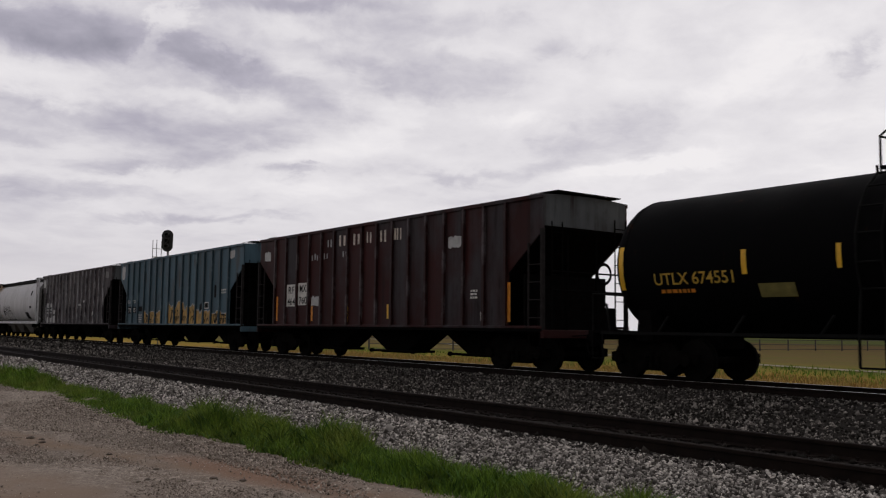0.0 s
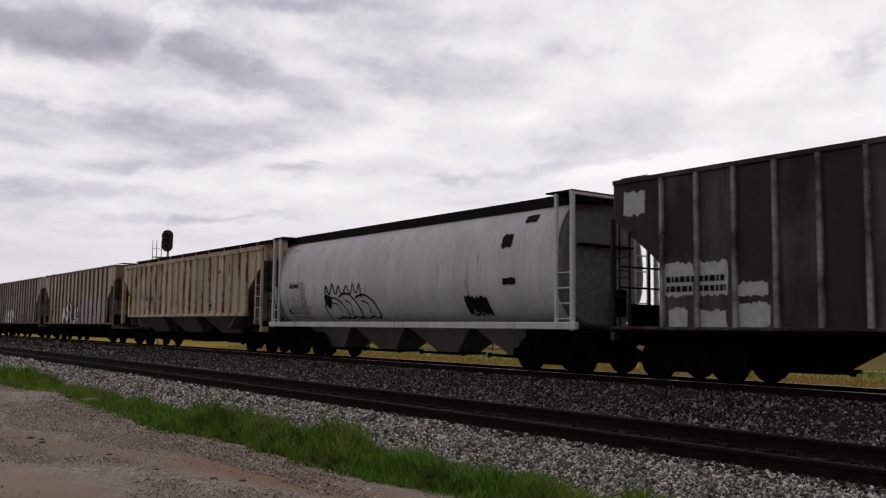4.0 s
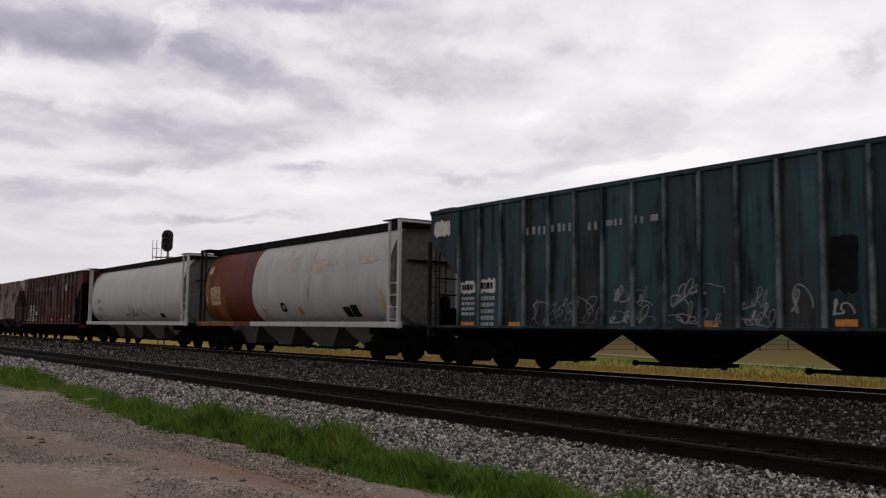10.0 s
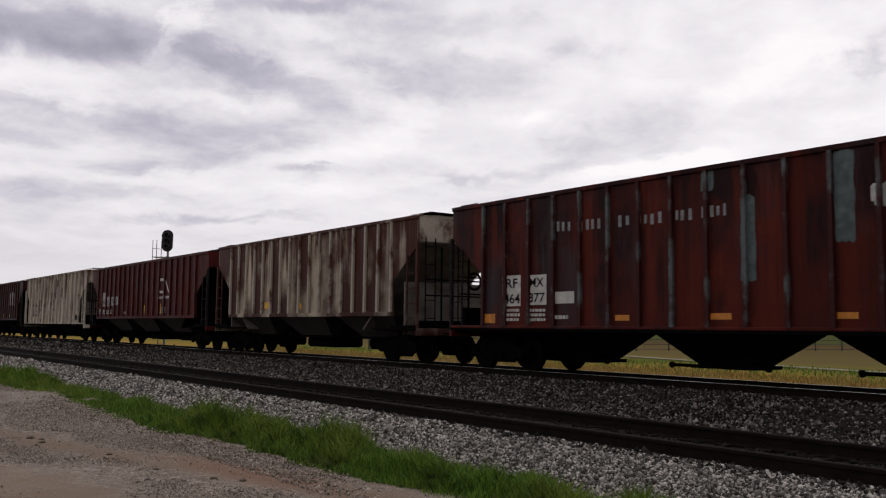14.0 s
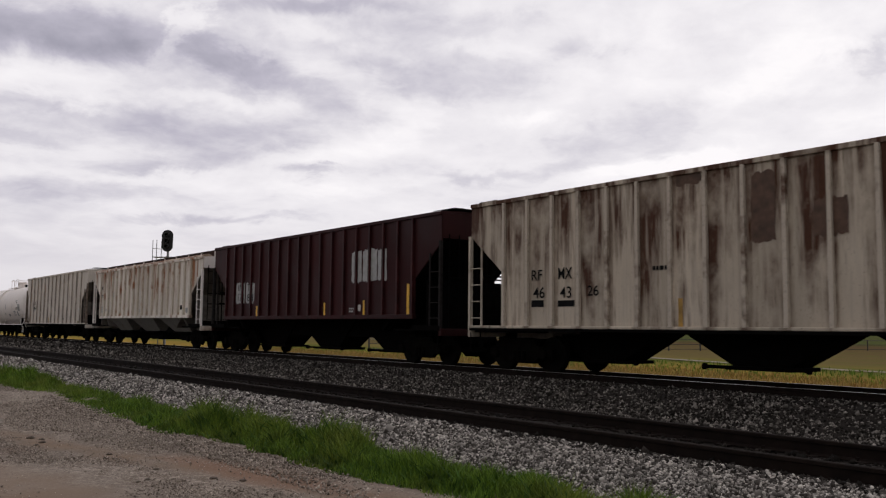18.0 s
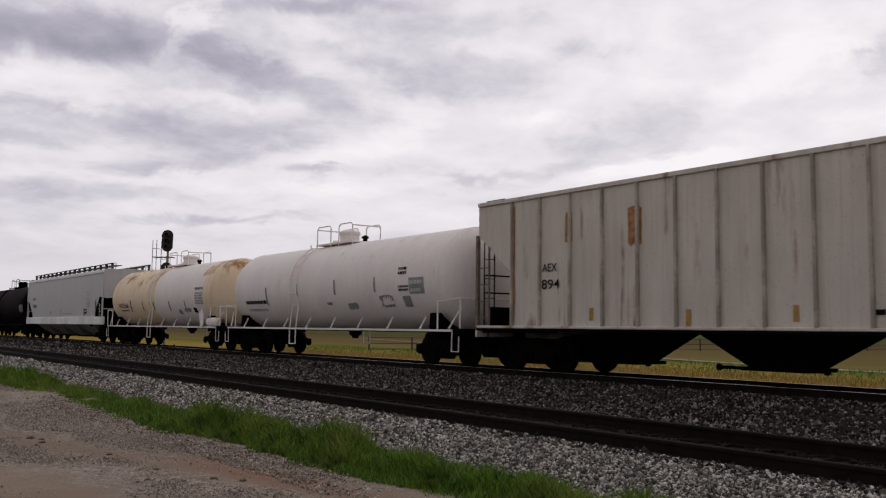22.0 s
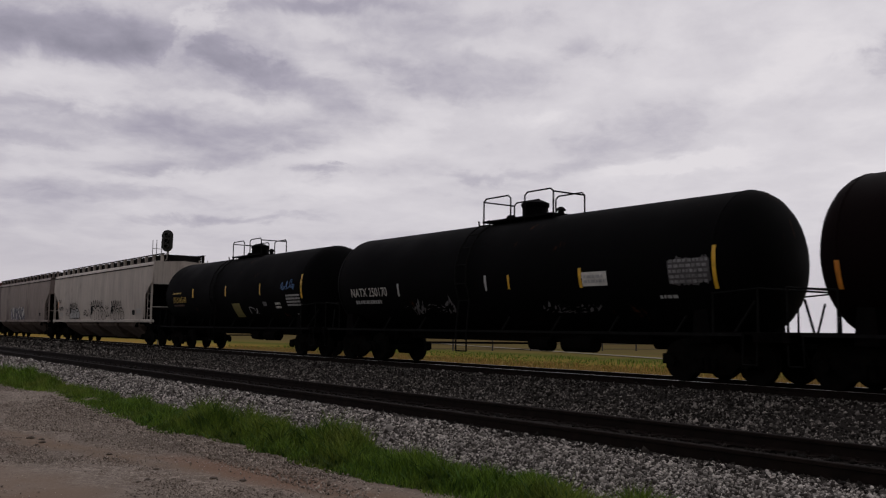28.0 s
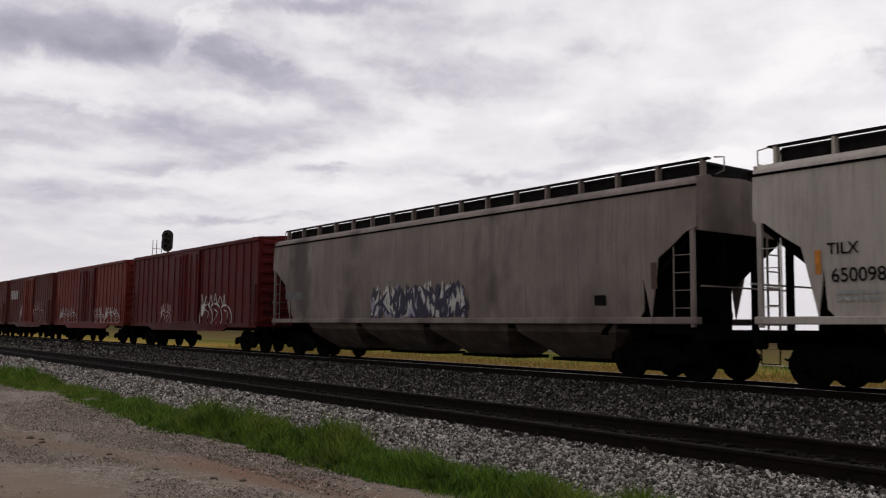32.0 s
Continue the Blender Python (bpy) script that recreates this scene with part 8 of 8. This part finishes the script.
spray(C[27], FLAT, 1.0, 6.4, 1.1, 1.95, None, WHITE, 2, 281, "throw")
spray(C[27], FLAT, -6.0, -1.8, 1.1, 2.0, None, GREYED, 1, 282, "throw")
spray(C[28], FLAT, -2.66, 4.95, 1.05, 2.5, None, SPRAY_PINK, 2, 291, "throw")
plate(C[28], FLAT, -6.19, -3.77, 2.86, 3.51, GREYED)


# ---- beside the track ----
def grass_material(name, a, b, dry):
    m = Mat(name, 0.75, spec=0.3)
    col = m.mix(m.island(), a, b)
    col = m.mix(m.steps(m.noise(0.9, 5), 0.42, 0.68, 0.0, 0.7), col, dry)
    col = m.mix(m.steps(m.noise(2.3, 4), 0.5, 0.7, 0.0, 0.6), col, tuple(c * 0.35 for c in a))
    m.color(col)
    return m.m


GRASS = grass_material("lush_grass", (0.04, 0.095, 0.007), (0.2, 0.33, 0.03), (0.22, 0.25, 0.04))
WEED = grass_material("broad_weed_leaves", (0.03, 0.08, 0.012), (0.10, 0.20, 0.03), (0.06, 0.11, 0.02))
STRAW = grass_material("dry_grass", (0.28, 0.2, 0.05), (0.44, 0.33, 0.11), (0.34, 0.19, 0.06))


def blades(name, count, place, tall, wide, mat, seed, label, category="grass", lean=0.5):
    """Grass: bent tapering blades, each a real strip."""
    rng = np.random.default_rng(seed)
    x, y, k = place(rng, count)
    n = len(x)
    z = np.interp(y, [p[0] for p in PROFILE], [p[1] for p in PROFILE]) - 0.02
    h = tall * k * rng.uniform(0.45, 1.25, n)
    w = wide * rng.uniform(0.6, 1.4, n)
    a, b = rng.uniform(0, 2 * np.pi, n), rng.uniform(0, 2 * np.pi, n)
    ln = h * lean * rng.uniform(0.2, 1.2, n)
    cx, cy, dx, dy = np.cos(a), np.sin(a), np.cos(b), np.sin(b)
    rows = []
    for f, ww in ((0, 1.0), (0.55, 0.8), (1.0, 0.0)):
        bx, by, bz = x + dx * ln * f * f, y + dy * ln * f * f, z + h * f * (1 - 0.15 * f)
        if ww:
            rows += [np.stack([bx - cx * w * ww / 2, by - cy * w * ww / 2, bz], 1), np.stack([bx + cx * w * ww / 2, by + cy * w * ww / 2, bz], 1)]
        else:
            rows.append(np.stack([bx, by, bz], 1))
    P = np.stack(rows, 1)
    tri = np.array([(0, 1, 3), (0, 3, 2), (2, 3, 4)])
    F = (tri[None] + (np.arange(n) * 5)[:, None, None]).reshape(-1, 3)
    me = bpy.data.meshes.new(name)
    me.vertices.add(n * 5)
    me.vertices.foreach_set("co", P.reshape(-1))
    me.loops.add(len(F) * 3)
    me.loops.foreach_set("vertex_index", F.reshape(-1).astype(np.int32))
    me.polygons.add(len(F))
    me.polygons.foreach_set("loop_start", np.arange(0, len(F) * 3, 3, dtype=np.int32))
    me.update(calc_edges=True)
    me.materials.append(mat)
    return tagged(new(name, me), label, category, kind="stuff")


def verge(x0, x1, power):
    """The grass strip between lot and ballast; it thins out where cars have cut the corner."""
    def place(rng, n):
        x = x1 - (x1 - x0) * rng.random(n) ** power
        y = rng.uniform(4.4, 6.25, n)
        clump = np.array([0.7 * noise.noise((a * 0.9, b * 1.6, 2.0)) + 0.75 * noise.noise((a * 2.6, b * 2.9, 6.0)) for a, b in zip(x, y)])
        edge = 4.7 + 0.3 * np.clip((x + 13.5) / 1.5, 0, 1) + 0.22 * clump + 0.28 * np.exp(-((x + 20.5) / 3.4) ** 2) + 0.25 * np.clip((-24 - x) / 6, 0, 1)
        top = 6.08 + 0.12 * clump
        keep = (y > edge) & (y < top)
        thin = (x > -24) & (x < -14.5) & (rng.random(n) > 0.7)
        keep &= ~thin
        k = np.clip(0.82 + 1.2 * clump, 0.22, 1.9) * np.clip((y - edge) / 0.3, 0.35, 1) * np.clip((top - y) / 0.3, 0.4, 1)
        k = np.where((x > -24) & (x < -15), k * 0.65, k)
        k = k * (1 + 0.6 * np.exp(-((x + 12.7) / 0.75) ** 2) + 0.45 * np.exp(-((x + 10.1) / 0.7) ** 2))
        return x[keep], y[keep], k[keep]
    return place


blades("verge_grass", 140000, verge(-27, -2.5, 1.5), 0.28, 0.011, GRASS, 11, "lush green grass strip along the ballast")
blades("verge_weeds", 16000, verge(-20, -2.5, 1.5), 0.24, 0.034, WEED, 15, "broad-leaved weeds among the grass", "weeds", 0.9)
blades("verge_grass_far_end", 34000, verge(-85, -27, 1.6), 0.3, 0.03, GRASS, 12, "lush green grass strip along the ballast")


def field_place(x0, x1, y0, y1):
    def place(rng, n):
        x, y = rng.uniform(x0, x1, n), y0 + (y1 - y0) * rng.random(n) ** 1.3
        k = np.array([0.6 + 0.9 * max(0, noise.noise((a * 0.35, b * 0.35, 7.0)) + 0.3) for a, b in zip(x, y)])
        return x, y, k
    return place


blades("field_grass", 60000, field_place(-75, 6, 19.3, 36), 0.3, 0.03, STRAW, 13, "dry yellow grass beyond the tracks")
blades("field_green_grass", 7000, field_place(-80, 4, 33, 46), 0.25, 0.05, GRASS, 14, "green grass at the field's edge")

# brake gear slung under the black tanks
for c in C[21:24]:
    part("centre_sill", boxed(-4.6, 4.6, -0.32, 0.32, 0.72, 1.1, bevel=0.02), IRON, c)
    part("brake_cylinder", lathe_x(bmesh.new(), [(1.0, 0), (1.0, 0.16), (1.7, 0.18), (1.72, 0)], 14, -0.55, 0.68), IRON, c)
    part("air_reservoir", lathe_x(bmesh.new(), [(2.2, 0), (2.24, 0.2), (3.2, 0.2), (3.24, 0)], 14, -0.6, 0.7), IRON, c)
    part("brake_rod", pipe([(-3.6, -0.5, 0.62), (1.0, -0.55, 0.68)], 0.025), IRON, c)

# loose pebbles, clods and twigs on the lot
LOT_STONE = ballast_material("lot_gravel_stone", (0.13, 0.105, 0.085), (0.62, 0.53, 0.46), (0.12, 0.095, 0.075), 1.3)


def off_the_ruts(rng, n):
    """Pebbles lie loose between the worn wheel tracks and hardly on them."""
    x, y = strip(-26, -2, 0.6, 4.9, 1.3)(rng, n)
    for again in range(3):
        bend = y - 0.238 * x + 0.14 * np.sin(1.9 * x) + 0.1 * np.sin(4.3 * x + 2)
        worn_flat = np.maximum(1 - np.abs(bend - 6.3) / 0.5, 1 - np.abs(bend - 4.45) / 0.65)
        back = rng.random(n) < np.clip(worn_flat * 1.6, 0, 0.72)
        x2, y2 = strip(-26, -2, 0.6, 4.9, 1.3)(rng, n)
        x, y = np.where(back, x2, x), np.where(back, y2, y)
    return x, y


stones("lot_pebbles", 75000, off_the_ruts, 0.0075, LOT_STONE, 21, True, "loose pale pebbles on the lot", category="gravel")
stones("lot_edge_gravel", 6000, strip(-22, -3, 4.3, 5.0, 1.2), 0.013, LOT_STONE, 23, True, "gravel along the edge of the grass", category="gravel")

CLOD = plain("dark_earth_clod", (0.10, 0.075, 0.058), 0.95, var=0.4)
for cx, cy, r in ((-13.8, 3.0, 0.06), (-13.6, 3.1, 0.045), (-13.2, 3.02, 0.05), (-13.0, 2.9, 0.035), (-11.6, 3.45, 0.04), (-11.2, 3.4, 0.03), (-10.0, 3.5, 0.035), (-9.1, 3.8, 0.045), (-8.8, 4.0, 0.04), (-9.4, 3.2, 0.03)):
    bm = bmesh.new()
    bmesh.ops.create_icosphere(bm, subdivisions=2, radius=r)
    for v in bm.verts:
        v.co *= 1 + 0.35 * noise.noise(v.co * 30 + Vector((cx, cy, 0)))
        v.co.z *= 0.4
    ob = new("earth_clod", mesh_of("earth_clod", bm, CLOD))
    ob.location = (cx, cy, height(cy) + r * 0.12 + lumpy(cx, cy, 0.035))
    tagged(ob, "dark lump of earth on the gravel lot", "clod", "clods on the lot")

# three hundred single stones where the shoulder is nearest
LUMPS = []
hs, ht, _, _ = stone_shapes(10, 77)
for s in hs:
    me = bpy.data.meshes.new("ballast_stone")
    me.from_pydata([tuple(v * 0.013) for v in s], [], [tuple(int(i) for i in f) for f in ht])
    me.materials.append(STONE_LIGHT)
    LUMPS.append(me)
rnd = random.Random(5)
for i in range(300):
    x, y = -3.2 - 7.5 * rnd.random(), rnd.uniform(6.15, 6.85)
    o = part("ballast_stone", LUMPS[i % 10], STONE_LIGHT, bed_near)
    o.location = (x, y, height(y) + 0.018)
    o.rotation_euler = (rnd.uniform(0, 6), rnd.uniform(0, 6), rnd.uniform(0, 6))
    k = rnd.uniform(0.6, 1.15)
    o.scale = (k, k, k)

# the block signal behind the train
SIGNAL = plain("signal_black", (0.012, 0.012, 0.013), 0.6)
MAST = plain("signal_mast_silver", (0.22, 0.22, 0.22), 0.5, 0.4)
sig = thing("railway_signal", "tall railway signal mast with two black oval heads", "signal")
sig.location = (-55.15, 19.5, height(19.5))
sig.rotation_euler = (0, 0, radians(52))
b0 = height(19.5)
part("mast", pipe([(0, 0, 0), (0, 0, 6.6 - b0)], 0.07, 12), MAST, sig)
part("base", boxed(-0.35, 0.35, -0.35, 0.35, -0.3, 0.25, bevel=0.03), GREYED, sig, "concrete footing")
for zt in (7.03, 4.98):
    zt -= b0
    out = []
    for i in range(24):
        a = 2 * math.pi * i / 24
        out.append((0.36 * math.cos(a), zt - 0.69 + math.copysign(0.33, math.sin(a)) + 0.36 * math.sin(a)))
    head = part("signal_head", prism(bmesh.new(), out, -0.2, -0.16), SIGNAL, sig, "black oval target with hooded lamps")
    for k in (-0.36, 0.0, 0.36):
        hb = lathe_x(bmesh.new(), [(0, 0.13), (0.24, 0.13), (0.24, 0.115), (0.02, 0.115), (0.02, 0)], 14)
        hb.transform(Matrix.Translation((0, -0.2, zt - 0.69 + k)) @ Matrix.Rotation(-math.pi / 2, 4, "Z"))
        part("lamp_hood", hb, SIGNAL, head)
    part("lamp_case", boxed(-0.2, 0.2, -0.16, 0.12, zt - 1.2, zt - 0.2, bevel=0.02), SIGNAL, head)
part("platform", boxed(-1.0, 0.3, -0.1, 0.55, 5.3 - b0, 5.34 - b0), MAST, sig)
for x, y in ((-0.95, -0.08), (-0.7, -0.08), (-0.6, 0.52)):
    part("platform_post", pipe([(x, y, 4.1 - b0), (x, y, 6.4 - b0)], 0.022), MAST, sig)
part("platform_rail", pipe([(-0.95, -0.08, 5.85 - b0), (-0.7, -0.08, 5.85 - b0), (-0.6, 0.52, 5.85 - b0)], 0.018), MAST, sig)
ladder(sig, -0.35, 0.3, 0.1, 5.4 - b0, MAST, 0.36, 16)

# a pipe fence along the side road
FENCE = plain("dark_fence_pipe", (0.045, 0.038, 0.034), 0.7)
fence = thing("pipe_fence", "low dark pipe fence across the field", "fence")
p0, p1 = Vector((-67.0, 42.0, 0)), Vector((-50.0, 118.0, 0))
way = (p1 - p0).normalized()
fence.location = (0, 0, 0)
length = (p1 - p0).length
bm_post = mesh_of("post", pipe([(0, 0, -1.15), (0, 0, 0.22)], 0.075, 8), FENCE)
for i in range(20):
    o = part("post", bm_post, FENCE, fence)
    o.location = p0 + way * (i * length / 19)
for z in (0.15, -0.35, -0.85):
    part("rail", pipe([p0 + Vector((0, 0, z)), p1 + Vector((0, 0, z))], 0.032, 8), FENCE, fence)

# a pale farm track across the field
TRACK_DIRT = plain("pale_dirt", (0.25, 0.21, 0.135), 0.95, var=0.2, scale=1.5)
bm = bmesh.new()
prev = None
for x, y in ((-140, 86), (-78.9, 64.4), (-57.5, 56.8), (-40, 50.5), (-25.2, 45.8), (10, 43)):
    pair = (bm.verts.new((x, y - 0.7, -0.95)), bm.verts.new((x, y + 0.7, -0.95)))
    if prev:
        bm.faces.new((prev[0], pair[0], pair[1], prev[1]))
    prev = pair
farm_track = new("farm_track", mesh_of("farm_track", bm, TRACK_DIRT))
tagged(farm_track, "pale dirt track across the field", "dirt track", kind="structure")


# ---- the train rolls by at a steady pace ----
def motions():
    for car, x0 in CARS:
        walk(car, [(t, pose(x0 + SPEED * t, TRACK_Y, 0)) for t in range(0, 33, 4)])
    turn = SPEED / 0.425 / FPS
    n = 32 * FPS
    for s in (-1, 1):
        first = WHEELS[s][0]
        walk(first, [(i / FPS, Matrix.Translation((s * 0.88, 0, 0.43)) @ Matrix.Rotation(turn * i, 4, "Y")) for i in range(n + 1)])
        act, slot = first.animation_data.action, first.animation_data.action_slot
        for w in WHEELS[s][1:]:
            w.rotation_mode = "QUATERNION"
            w.animation_data_create()
            w.animation_data.action, w.animation_data.action_slot = act, slot
    walk(cloud_backdrop, [(0, pose(0, 0, 0, 0, 0, 53.24)), (32, pose(0, 0, 0, 0, 0, 51.29))])


motions()
